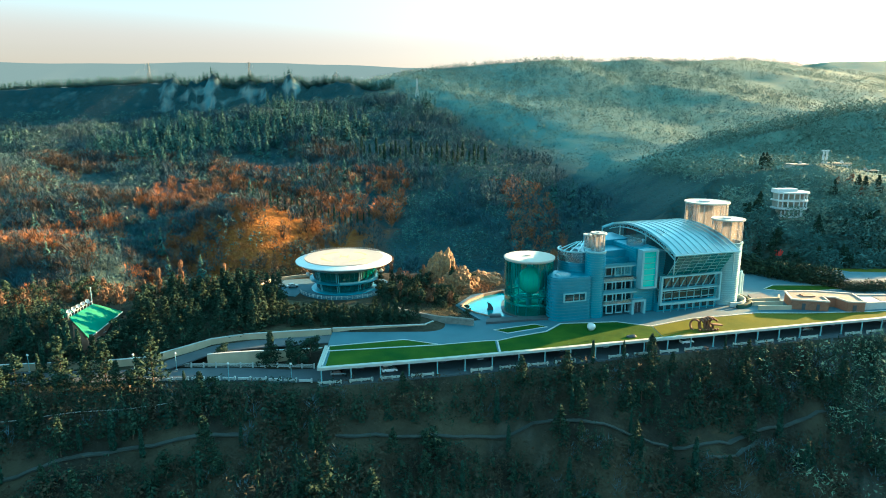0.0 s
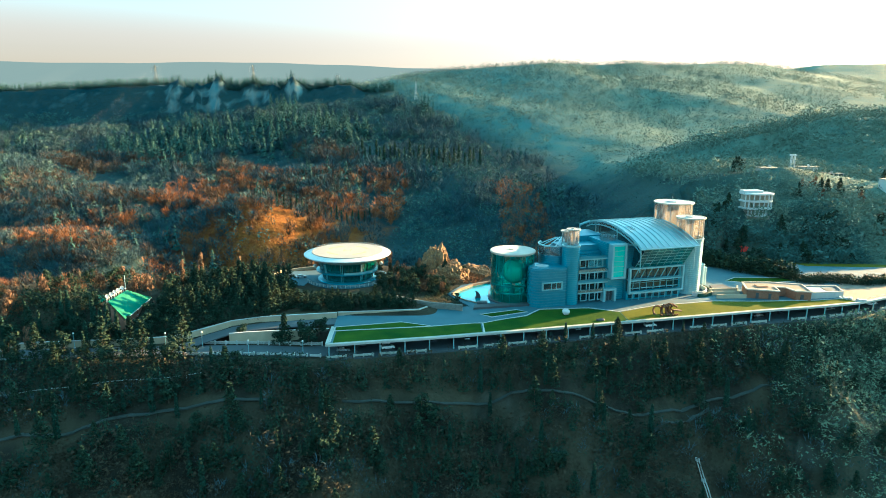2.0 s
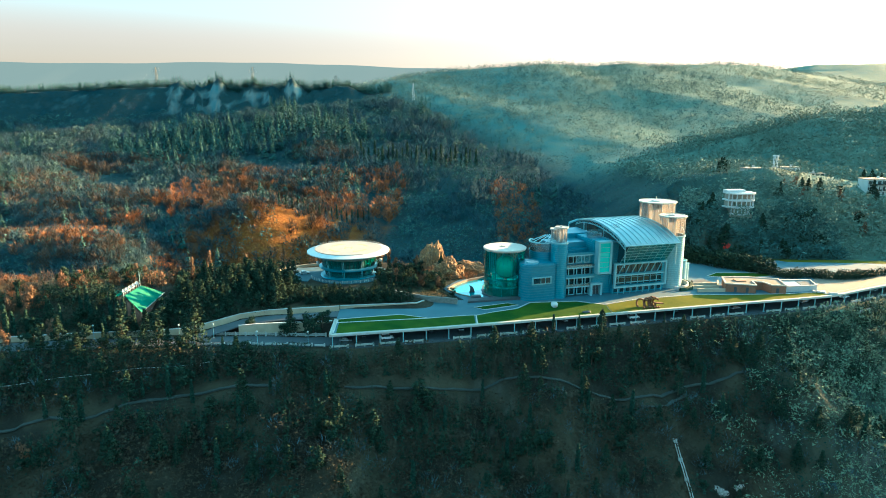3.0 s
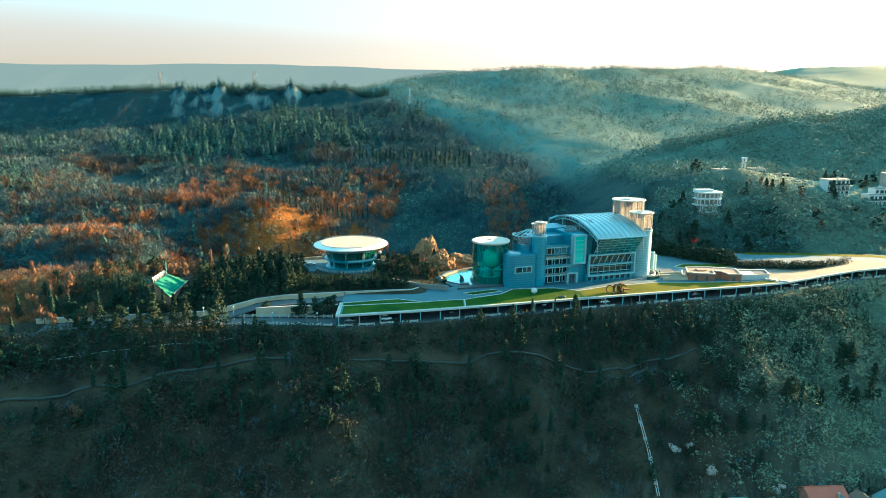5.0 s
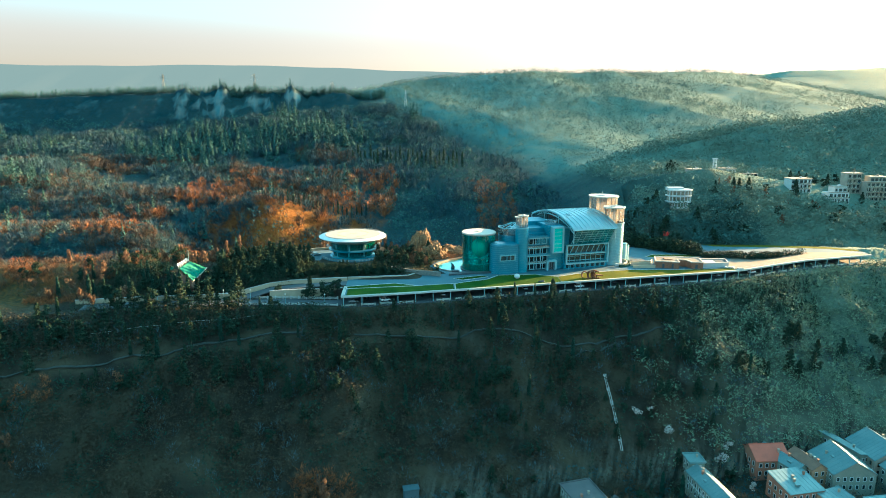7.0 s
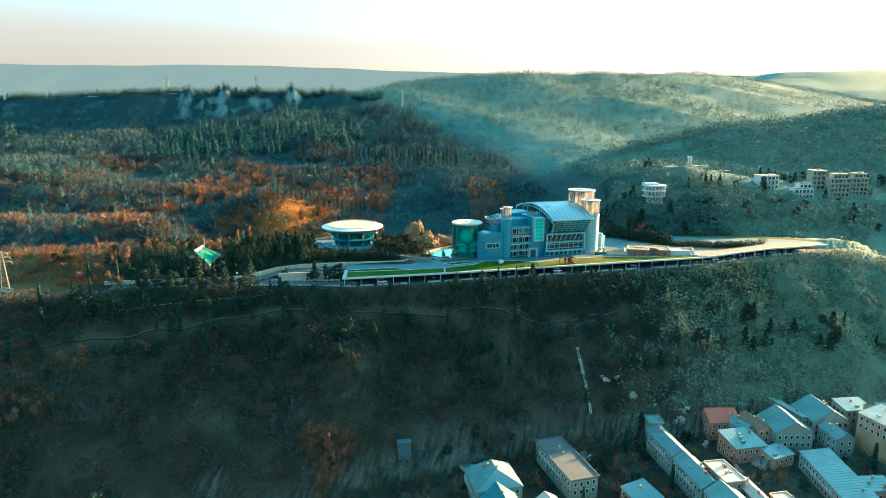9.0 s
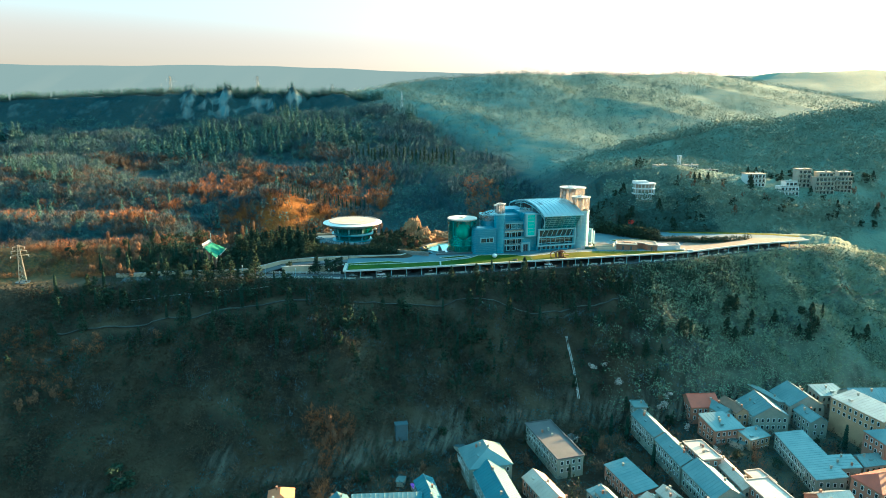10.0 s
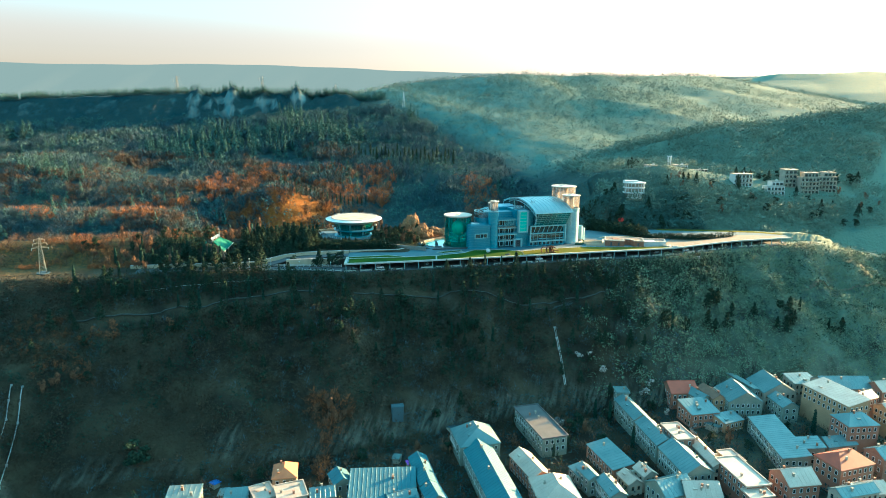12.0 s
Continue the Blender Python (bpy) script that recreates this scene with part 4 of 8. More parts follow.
clad_wall(bm, 6.2, 0, 17.5, 0.8, -15.0, 10.5)
drum = part("drum", bm, M_clad_blue, hall, "round blue-grey drum")
bm = B()
lathe(bm, [(6.2, 17.5), (6.3, 17.5), (6.3, 20.8), (6.2, 20.8)], 40, 150, 330, -15.0, 10.5)
part("screen", bm, M_glasspale, drum, "curved glass screen")
bm = B()
lathe(bm, [(6.0, 20.8), (6.45, 20.8), (6.45, 21.2), (6.0, 21.2)], 40, 120, 360, -15.0, 10.5)
part("ring_beam", bm, M_white, drum)
for i in range(7):
    a = radians(170 + 25 * i)
    bm = B()
    strut(bm, (-15 + 6.2 * math.cos(a), 10.5 + 6.2 * math.sin(a), 21.0), (-12.5 + 0.9 * i, 15.0, 22.4), 0.2, 6)
    part("rafter", bm, M_white, drum)
bm = B()
box(bm, -14, -8, 8, 16, 17, 20.4)
part("roof_block", bm, M_clad_blue, hall)


def round_tower(cx, cy, r, z_solid, z_top, n_mull, parent, skin, name="tower", label="", rl=None, dx=0.0):
    bm = B()
    clad_wall(bm, r, 0, z_solid, 0.8, cx, cy, 44)
    t = part(name, bm, skin, parent, label)
    bm = B()
    lathe(bm, [(r - 0.6, z_solid - 0.1), (r + 0.22, z_solid - 0.1), (r + 0.22, z_solid + 0.35), (r - 0.6, z_solid + 0.35)], 44, cx=cx, cy=cy)
    part("collar", bm, M_white, t)
    if rl:
        bm = B()
        disc(bm, r - 0.1, z_solid - 0.2, z_solid + 0.2, 44, cx, cy)
        part("top_slab", bm, skin, t)
        r, cx = rl, cx + dx
    bm = B()
    lathe(bm, [(r - 0.25, z_solid + 0.3), (r - 0.25, z_top - 0.3)], 44, cx=cx, cy=cy, closed=False)
    part("lantern_glass", bm, M_lantern, t, "pale frosted glass lantern", smooth=True)
    bm = B()
    disc(bm, r * 0.3, z_solid + 0.3, z_top - 0.4, 16, cx, cy)
    part("lantern_core", bm, M_cream, t, "cream core behind the glass")
    m0 = None
    for i in range(n_mull):
        a = 2 * math.pi * i / n_mull
        m = Matrix.Translation((cx + (r - 0.2) * math.cos(a), cy + (r - 0.2) * math.sin(a), z_solid + 0.3))
        if m0 is None:
            bm = B()
            box(bm, -0.07, 0.07, -0.07, 0.07, 0, z_top - z_solid - 0.5)
            m0 = part("mullion", bm, M_steel, t)
            m0.matrix_basis = m
        else:
            repart("mullion", m0, t, m)
    bm = B()
    lathe(bm, [(0.01, z_top - 0.35), (r + 0.3, z_top - 0.35), (r + 0.35, z_top + 0.1), (r - 0.1, z_top + 0.15), (r - 0.3, z_top), (0.01, z_top + 0.05)], 44, cx=cx, cy=cy, closed=False)
    cap = part("cap", bm, M_fascia, t, "white flat cap with a raised rim")
    bm = B()
    disc(bm, r * 0.3, z_top, z_top + 0.45, 20, cx - 0.1 * r, cy, r * 0.28)
    part("hatch", bm, M_steel, cap)
    return t


round_tower(-13.2, 1.0, 3.25, 21.9, 28.1, 10, hall, M_clad, "slim_tower", "slim silver tower with a glass lantern", 2.3, 0.75)
round_tower(-11.6, 8.0, 1.9, 21.5, 26.2, 8, hall, M_clad_blue, "rear_tower")
round_tower(39.6, 2.6, 5.3, 21.7, 30.0, 12, hall, M_white, "round_tower", "pale round tower with a lit glass head")
round_tower(41.9, 16.9, 7.7, 22.0, 34.0, 16, hall, M_white, "round_tower", "broad pale round tower behind the arched roof")
bm = B()
strut(bm, (40, 15.5, 34), (40, 15.5, 36.5), 0.06, 5)
part("mast", bm, M_steel, hall)
part("east_link", sheeted_box(35, 39, 0, 20, 0, 21), M_clad, hall)
for cx, cy, r, h in ((48.5, 7.0, 2.6, 9.2), (51.3, 8.2, 2.0, 7.4)):
    bm = B()
    disc(bm, r, 0, h, 28, cx, cy)
    d = part("drum", bm, M_white, hall)
    bm = B()
    lathe(bm, [(r - 0.2, h), (r + 0.1, h), (r + 0.1, h + 0.35), (r - 0.2, h + 0.35)], 28, cx=cx, cy=cy)
    part("rim", bm, M_white, d)
# curved planter wall round the foot of the tower
bm = B()
lathe(bm, [(7.4, 0), (7.9, 0), (7.9, 1.6), (7.4, 1.6)], 24, 250, 400, 40.0, 2.6)
part("planter_wall", bm, M_kerb, hall)
bm = B()
lathe(bm, [(8.6, 0), (10.2, 0), (9.6, 1.3), (8.9, 1.3)], 24, 262, 375, 40.0, 2.6)
part("hedge", bm, M_cypress, hall, "dark clipped hedge")
bm = B()
strut(bm, (8.5, 26, 26), (4.5, 27, 24.5), 0.5, 8)
strut(bm, (4.5, 27, 24.2), (4.5, 27, 21), 0.25, 8)
part("outrigger", bm, M_white, hall)


# ---- the glass rotunda ----
rot = thing("glass_rotunda", Matrix.Translation((27.2, 210.6, P)), "green glass cylinder with a cream roof disc and an inner sphere", "building")
bm = B()
disc(bm, 9.0, -0.3, 0.5, 56)
part("plinth", bm, M_dark, rot)
bm = B()
lathe(bm, [(8.2, 0.5), (8.2, 18.3)], 56, closed=False)
gl = part("glass_wall", bm, M_glassclear, rot, "curved green glass wall", smooth=True)
gl.visible_shadow = False
mul = None
for i in range(14):
    a = 2 * math.pi * i / 14
    m = Matrix.Translation((8.15 * math.cos(a), 8.15 * math.sin(a), 0.5))
    if mul is None:
        bm = B()
        box(bm, -0.05, 0.05, -0.05, 0.05, 0, 17.9)
        mul = part("mullion", bm, M_clad_blue, rot)
        mul.matrix_basis = m
    else:
        repart("mullion", mul, rot, m)
bm = B()
lathe(bm, [(0.01, 18.2), (8.3, 18.2), (8.6, 18.6), (8.6, 19.0), (8.3, 19.15), (0.01, 19.2)], 56, closed=False)
cap = part("roof_disc", bm, M_cream, rot, "cream roof disc")
bm = B()
disc(bm, 1.2, 19.15, 19.6, 20, -0.3, 0.4, 1.0)
part("hatch", bm, M_cream, cap)
bm = B()
bmesh.ops.create_uvsphere(bm, u_segments=28, v_segments=18, radius=4.6, matrix=Matrix.Translation((0.6, -1.6, 11.2)))
sph = part("sphere", bm, M_bay, rot, "turquoise glass sphere hung inside", smooth=True)
for k in range(8):
    bm = B()
    m = Matrix.Translation((0.6, -1.6, 11.2)) @ Matrix.Rotation(math.pi * k / 8, 4, "Z") @ Matrix.Rotation(math.pi / 2, 4, "X")
    lathe(bm, [(4.62, -0.05), (4.72, -0.05), (4.72, 0.05), (4.62, 0.05)], 32)
    bmesh.ops.transform(bm, matrix=m, verts=bm.verts)
    part("rib", bm, M_clad_blue, sph)
for z in (3.6, 6.4):
    bm = B()
    lathe(bm, [(6.5, z), (8.0, z), (8.0, z + 0.3), (6.5, z + 0.3)], 40)
    part("gallery", bm, M_clad, rot)
for i in range(5):
    a = 2 * math.pi * i / 5 + 0.2
    bm = B()
    strut(bm, (6 * math.cos(a), 6 * math.sin(a), 0.5), (6 * math.cos(a), 6 * math.sin(a), 18.2), 0.18, 8)
    part("column", bm, M_clad_blue, rot)
bm = B()
disc(bm, 1.0, 0.5, 18.2, 16, 1.0, 5.2)
part("lift_shaft", bm, M_clad, rot)

bm = B()
prism(bm, [(11.6, 196.2), (34.2, 200.8), (34.4, 203.6), (12.2, 200.2)], P, P + 0.7)
solid("low_wall", bm, M_dark, I4, "dark low wall in front of the rotunda", "wall")
bm = B()
box(bm, -1.9, 1.9, -1.2, 1.2, 0, 1.0)
bmesh.ops.bevel(bm, geom=bm.edges[:], offset=0.1, segments=1, affect="EDGES")
solid("stone_block", bm, M_dark, Matrix.Translation((15.3, 203.2, P)), "dark stone basin beside the pool", "basin")

# ---- pool, fin sculpture, rocks ----
pool_pts = [(4.5, 214.8), (9, 208.0), (14.5, 203.4), (18.5, 204.5), (18.2, 214), (19.5, 222), (24, 231.5), (20.5, 233), (13, 228), (7.5, 221)]
bm = B()
prism(bm, pool_pts, P - 0.2, P + 0.05)
solid("water", bm, M_water, I4, "turquoise water of a free-form pool", "water", kind="structure")
bm = B()
ribbon(bm, [(x, y, P) for x, y in pool_pts[:3]] , 0.6, 0.35)
ribbon(bm, [(x, y, P) for x, y in (pool_pts[0], pool_pts[9], pool_pts[8], pool_pts[7], pool_pts[6])], 0.9, 0.9)
solid("pool_rim", bm, M_sandpave, I4, "sand-coloured curved rim of the pool", "kerb", kind="structure")


def fin():
    bm = B()
    prof = [(0, 0), (2.2, 0), (2.0, 1.0), (1.3, 2.3), (-0.2, 3.1), (0.35, 2.0), (0.35, 1.0)]
    a = [bm.verts.new((x, -0.15 - 0.25 * (1 - z / 3.1), z)) for x, z in prof]
    b = [bm.verts.new((x, 0.15 + 0.25 * (1 - z / 3.1), z)) for x, z in prof]
    bm.faces.new(a)
    bm.faces.new(list(reversed(b)))
    for i in range(7):
        k = (i + 1) % 7
        bm.faces.new((a[k], a[i], b[i], b[k]))
    bmesh.ops.recalc_face_normals(bm, faces=bm.faces)
    bmesh.ops.bevel(bm, geom=bm.edges[:], offset=0.06, segments=1, affect="EDGES")
    return bm


solid("fin_sculpture", fin(), M_dark, Matrix.Translation((13.2, 211.0, P)) @ Matrix.Rotation(0.3, 4, "Z"), "dark fin-shaped sculpture standing in the pool", "sculpture")


def boulder(name, x, y, z, rx, ry, rz, seed, label, sub=4, sharp=0.35):
    bm = B()
    bmesh.ops.create_icosphere(bm, subdivisions=sub, radius=1.0)
    for v in bm.verts:
        c = v.co
        k = 1 + sharp * noise.fractal(c * 1.6 + Vector((seed, 0, 0)), 0.9, 2.2, 5) + 0.16 * abs(noise.noise(c * 5 + Vector((0, seed, 0)))) - 0.1 * abs(noise.noise(c * 11 + Vector((seed, seed, 0)))) + 0.05 * noise.noise(c * 23)
        v.co = Vector((c.x * rx * k, c.y * ry * k, max(c.z, -0.15) * rz * k))
    solid(name, bm, M_rock, Matrix.Translation((x, y, z)) @ Matrix.Rotation(seed, 4, "Z"), label, "rock")


boulder("rock_outcrop", 4.0, 239, P - 1, 7.5, 6.5, 8.0, 0.4, "ochre rock outcrop beside the pool", 5, 0.34)
boulder("rock_outcrop", -1.5, 244, P - 1, 7.5, 6.5, 15.0, 2.1, "tall ochre rock outcrop with scrub", 5, 0.26)
boulder("rock_outcrop", 8.5, 241, P - 1, 5, 4, 5.5, 6.3, "ochre boulder beside the pool", 4, 0.28)
boulder("rock_outcrop", 13.5, 246, P - 1, 8, 4, 5.5, 3.3, "low ochre rock face behind the pool", 4, 0.25)
boulder("rock_outcrop", 19, 250, P - 1, 5, 3, 4.5, 5.3, "low ochre rock face behind the pool", 4, 0.25)

# rock ribs standing out of the long scarp
M_crag = material("weathered_crag_rock", (0.075, 0.08, 0.072), (0.05, 0.07, 0.076), rough=0.95, scale=0.12, fine=0.5, bump=0.8, grain=0.5)


def crag_rib(x, y, top, tall, wide, seed):
    """A jagged rib of rock: narrow at its head, spreading and leaning to the east at its foot."""
    bm = B()
    bmesh.ops.create_icosphere(bm, subdivisions=4, radius=1.0)
    for v in bm.verts:
        c = v.co.copy()
        f = 0.5 - 0.5 * c.z
        k = 0.35 + 0.95 * f
        cut = 0.3 * noise.fractal(c * 2.2 + Vector((seed, 0, 0)), 0.9, 2.2, 4) + 0.28 * abs(noise.noise(Vector((c.x * 7, c.y * 5, c.z * 2.2 + seed)))) - 0.12
        v.co = Vector((c.x * 0.72 * wide * k * (1 + 1.6 * cut) + 0.6 * wide * f * f, c.y * 9 * k * (1 + cut) - 9 * f, c.z * tall / 2 * (1 + 0.25 * cut)))
    solid("rock_rib", bm, M_crag, Matrix.Translation((x, y, top - tall / 2)), "pale weathered rib of rock on the scarp", "rock", "crag ribs")


for k, (x, top, tall, wide) in enumerate(((-392, 106, 34, 8), (-379, 98, 24, 6), (-360, 104, 40, 12), (-344, 92, 26, 9), (-330, 106, 30, 8), (-306, 108, 34, 10), (-296, 96, 24, 7), (-254, 100, 22, 7), (-228, 110, 36, 11), (-219, 104, 34, 9), (-211, 94, 26, 8), (-194, 109, 24, 9), (-184, 104, 22, 8))):
    crag_rib(x, 943 + 3 * math.sin(k * 2.3), top - 28, 0.7 * tall, 1.7 * wide, 1.7 * k)

# stone retaining wall beside the ramp up to the round building
wall_line = [(-19.0, 209.0), (-15.0, 205.4), (-9.5, 201.6), (-3.5, 197.9), (2.5, 196.6), (7.5, 194.6)]
retain = thing("wall_retaining", I4, "rough grey stone retaining wall beside the ramp", "wall", kind="structure")
brng = random.Random(77)
stone_meshes = []
for k in range(5):
    bm = B()
    bmesh.ops.create_cube(bm, size=1.0)
    bmesh.ops.bevel(bm, geom=bm.edges[:], offset=0.12, segments=1, affect="EDGES")
    for v in bm.verts:
        v.co += Vector((brng.uniform(-0.07, 0.07), brng.uniform(-0.05, 0.05), brng.uniform(-0.07, 0.07)))
    stone_meshes.append(mesh_of("wall_stone", bm, M_stone))
bm = B()
ribbon(bm, [(x, y + 0.35, P - 0.5) for x, y in wall_line], 0.7, 2.7)
part("wall_core", bm, M_stone, retain)
for (x0, y0), (x1, y1) in zip(wall_line, wall_line[1:]):
    length = math.hypot(x1 - x0, y1 - y0)
    ang = math.atan2(y1 - y0, x1 - x0)
    for row in range(4):
        s = brng.uniform(0, 0.4)
        while s < length:
            w = brng.uniform(0.7, 1.15)
            st = new("stone", stone_meshes[brng.randrange(5)])
            st.parent = retain
            st.matrix_basis = Matrix.Translation((x0 + (x1 - x0) * s / length, y0 + (y1 - y0) * s / length - 0.02, P + 0.28 + 0.56 * row)) @ Matrix.Rotation(ang, 4, "Z") @ Matrix.Diagonal((w, 0.5, 0.54, 1))
            s += w + 0.04

# ---- egg and ring sculptures ----
bm = B()
bmesh.ops.create_uvsphere(bm, u_segments=24, v_segments=16, radius=1.0)
for v in bm.verts:
    v.co = Vector((v.co.x * 1.35 * (1 + 0.15 * v.co.z), v.co.y * 1.1, v.co.z * 1.25 + 1.15))
solid("egg_sculpture", bm, M_ivory, Matrix.Translation((43.6, 190.0, P)) @ Matrix.Rotation(0.3, 4, "Y"), "white egg-shaped sculpture on the lawn", "sculpture", smooth=True)
ringsc = thing("ring_sculpture", Matrix.Translation((79.5, 189.6, P)) @ Matrix.Rotation(0.15, 4, "Z"), "rust-brown sculpture of standing curved ribs on the lawn", "sculpture")
for i, (x, r, tilt) in enumerate(((-3.2, 1.9, 0.5), (-1.3, 1.8, -0.1), (-0.5, 2.0, 0.1), (0.5, 2.1, -0.15), (1.4, 2.2, 0.1), (2.3, 2.1, 0.25), (3.1, 1.8, 0.4))):
    bm = B()
    lathe(bm, [(r - 0.28, -0.22), (r + 0.22, -0.22), (r + 0.22, 0.22), (r - 0.28, 0.22)], 22, -60, 215)
    bmesh.ops.transform(bm, matrix=Matrix.Translation((x, 0, r * 0.85)) @ Matrix.Rotation(tilt, 4, "Z") @ Matrix.Rotation(math.pi / 2, 4, "Y"), verts=bm.verts)
    part("rib", bm, M_rust, ringsc)
bm = B()
box(bm, 2.4, 6.0, 0.2, 1.4, 1.6, 2.0, Matrix.Rotation(0.12, 4, "Y"))
box(bm, 3.0, 3.3, 0.4, 1.2, 0, 1.7)
part("beam", bm, M_rust, ringsc)
bm = B()
bmesh.ops.create_icosphere(bm, subdivisions=2, radius=1.0)
for v in bm.verts:
    v.co = Vector((v.co.x * 1.6, v.co.y * 0.7, max(0, v.co.z * 0.6 + 0.3))) * (1 + 0.3 * noise.noise(v.co * 2))
solid("bronze_sculpture", bm, M_dark, Matrix.Translation((54.6, 183.4, P)), "dark lumpy bronze sculpture on the lawn", "sculpture")


# ---- the helipad building ----
pad = thing("helipad_building", Matrix.Translation((-38.8, 237.3, 5.4)), "round glass building with a wide white helipad disc", "building")
bm = B()
lathe(bm, [(0.01, 10.2), (12.8, 8.2), (16.5, 9.6), (18.0, 10.35), (18.0, 10.65), (15.2, 11.35), (15.0, 11.35), (0.01, 11.45)], 72, closed=False)
dk = part("disc", bm, M_ivory, pad, "wide white saucer disc", smooth=False)
bm = B()
disc(bm, 14.7, 11.35, 11.62, 72)
deck = part("landing_deck", bm, M_pad, pad, "pale landing deck")
bm = B()
for a0 in (20, 110, 200, 290):
    lathe(bm, [(8.0, 11.63), (9.0, 11.63), (9.0, 11.66), (8.0, 11.66)], 12, a0, a0 + 50)
box(bm, -1.6, -1.1, -2, 2, 11.63, 11.66)
box(bm, 1.1, 1.6, -2, 2, 11.63, 11.66)
box(bm, -1.1, 1.1, -0.25, 0.25, 11.63, 11.66)
part("marking", bm, M_yellow, deck, "faded yellow landing marks")
st = None
for i in range(34):
    a = radians(28 + 124 * i / 33)
    m = Matrix.Translation((15.6 * math.cos(a), 15.6 * math.sin(a), 11.2))
    if st is None:
        bm = B()
        strut(bm, (0, 0, 0), (0, 0, 0.75), 0.1, 6)
        box(bm, -0.2, 0.2, -0.15, 0.15, 0.55, 0.8)
        st = part("edge_light", bm, M_steel, dk)
        st.matrix_basis = m
    else:
        repart("edge_light", st, dk, m)


def glazed_ring(r0, r1, z0, z1, n, parent, name):
    bm = B()
    lathe(bm, [(r0, z0), (r1, z1)], 60, closed=False)
    g = part(name, bm, M_glassgreen, parent, "green curtain glazing", smooth=True)
    m0 = None
    for i in range(n):
        a = 2 * math.pi * i / n
        m = Matrix.Rotation(a, 4, "Z")
        if m0 is None:
            bm = B()
            strut(bm, (r0 + 0.05, 0, z0), (r1 + 0.05, 0, z1), 0.09, 4)
            m0 = part("mullion", bm, M_dark, g)
        else:
            repart("mullion", m0, g, m)
    return g


glazed_ring(11.4, 12.5, 4.3, 8.4, 44, pad, "upper_glazing")
glazed_ring(10.2, 11.0, 0.4, 3.7, 40, pad, "lower_glazing")
bm = B()
lathe(bm, [(10.5, 3.6), (12.9, 3.6), (13.1, 3.9), (13.1, 4.15), (10.5, 4.3)], 60)
part("balcony_slab", bm, M_clad, pad)
bm = B()
lathe(bm, [(12.95, 4.1), (13.05, 4.1), (13.05, 4.9), (12.95, 4.9)], 40, 270, 400)
part("balcony_screen", bm, M_white, pad)
bm = B()
lathe(bm, [(0.01, -0.3), (12.4, -0.3), (12.6, 0.1), (12.2, 0.4), (0.01, 0.4)], 60, closed=False)
part("base_slab", bm, M_clad, pad)
bm = B()
disc(bm, 7.5, 0.4, 8.6, 32)
part("core", bm, M_dark, pad)
for deg in (229, 232, 264, 267, 303, 306):
    a = radians(deg)
    bm = B()
    strut(bm, (11.3 * math.cos(a), 11.3 * math.sin(a), 0.2), (12.9 * math.cos(a), 12.9 * math.sin(a), 8.4), 0.13, 8)
    part("column", bm, M_white, pad)
for deg in (208, 352):
    a = radians(deg)
    bm = B()
    bmesh.ops.create_uvsphere(bm, u_segments=12, v_segments=8, radius=0.8, matrix=Matrix.Translation((14.2 * math.cos(a), 14.2 * math.sin(a), 6.6)))
    part("globe_lamp", bm, M_ivory, pad, "white globe lamp", smooth=True)
bm = B()
lathe(bm, [(0.01, 4.95), (17.5, 4.95), (17.5, 5.3), (0.01, 5.3)], 60, closed=False, cx=-38.8, cy=237.3)
prism(bm, [(-72, 231), (-55, 224), (-52, 250), (-68, 247)], 4.7, 5.27)
solid("pavement_helipad", bm, M_shadepaving, I4, "grey paved apron round the round building", "pavement", kind="structure")
apr = thing("apron_railing", Matrix.Translation((-38.8, 237.3, 5.3)), "pale railing along the edge of the apron", "railing")
rp = None
for i in range(25):
    a = radians(205 + 150 * i / 24)
    m = Matrix.Translation((17.2 * math.cos(a), 17.2 * math.sin(a), 0)) @ Matrix.Rotation(a, 4, "Z")
    if rp is None:
        bm = B()
        box(bm, -0.1, 0.1, -0.12, 0.12, 0, 1.15)
        rp = part("post", bm, M_kerb, apr)
        rp.matrix_basis = m
    else:
        repart("post", rp, apr, m)
for z in (0.55, 1.0):
    bm = B()
    lathe(bm, [(17.15, z), (17.25, z), (17.25, z + 0.08), (17.15, z + 0.08)], 60, 205, 355)
    part("bar", bm, M_kerb, apr)
bm = B()
ribbon(bm, [(-72, 231.5, 5.2), (-69, 246, 5.2), (-62, 250, 5.2), (-50, 255, 5.2)], 0.5, 1.1)
solid("wall_apron", bm, M_wall_beige, I4, "low beige wall along the apron", "wall", kind="structure")

# ---- low brick pavilion and garden walls east of the hall ----
annex = thing("brick_pavilion", I4, "low flat-roofed brick pavilion with cream roof rim", "building")
body = [(118.2, 210.6), (129.4, 207.6), (130.6, 213.6), (134.6, 212.6), (135.8, 207.4), (141.2, 206.6), (143.2, 217.0), (132, 220.5), (121.2, 220.6)]
bm = B()
prism(bm, body, P, P + 3.3)
wl_ = part("wall", bm, M_brick, annex, "brown brick walls")
bm = B()
prism(bm, body, P + 3.3, P + 3.42)
part("roof_deck", bm, M_sandpave, annex, "pale gravelled flat roof")
bm = B()
ribbon(bm, [(x, y, P + 3.3) for x, y in body + body[:1]], 0.7, 0.45)
part("roof_rim", bm, M_cream, annex, "cream roof rim")
bm = B()
box(bm, 124, 128, 213.5, 216.5, P + 3.42, P + 3.8)
part("roof_light", bm, M_wall_brick, annex)
for x, y in ((122, 209.55), (126.4, 208.4), (138, 207.05)):
    bm = B()
    box(bm, x - 0.6, x + 0.6, y - 0.1, y + 0.3, P + 0.1, P + 2.3)
    part("door", bm, M_dark, annex)
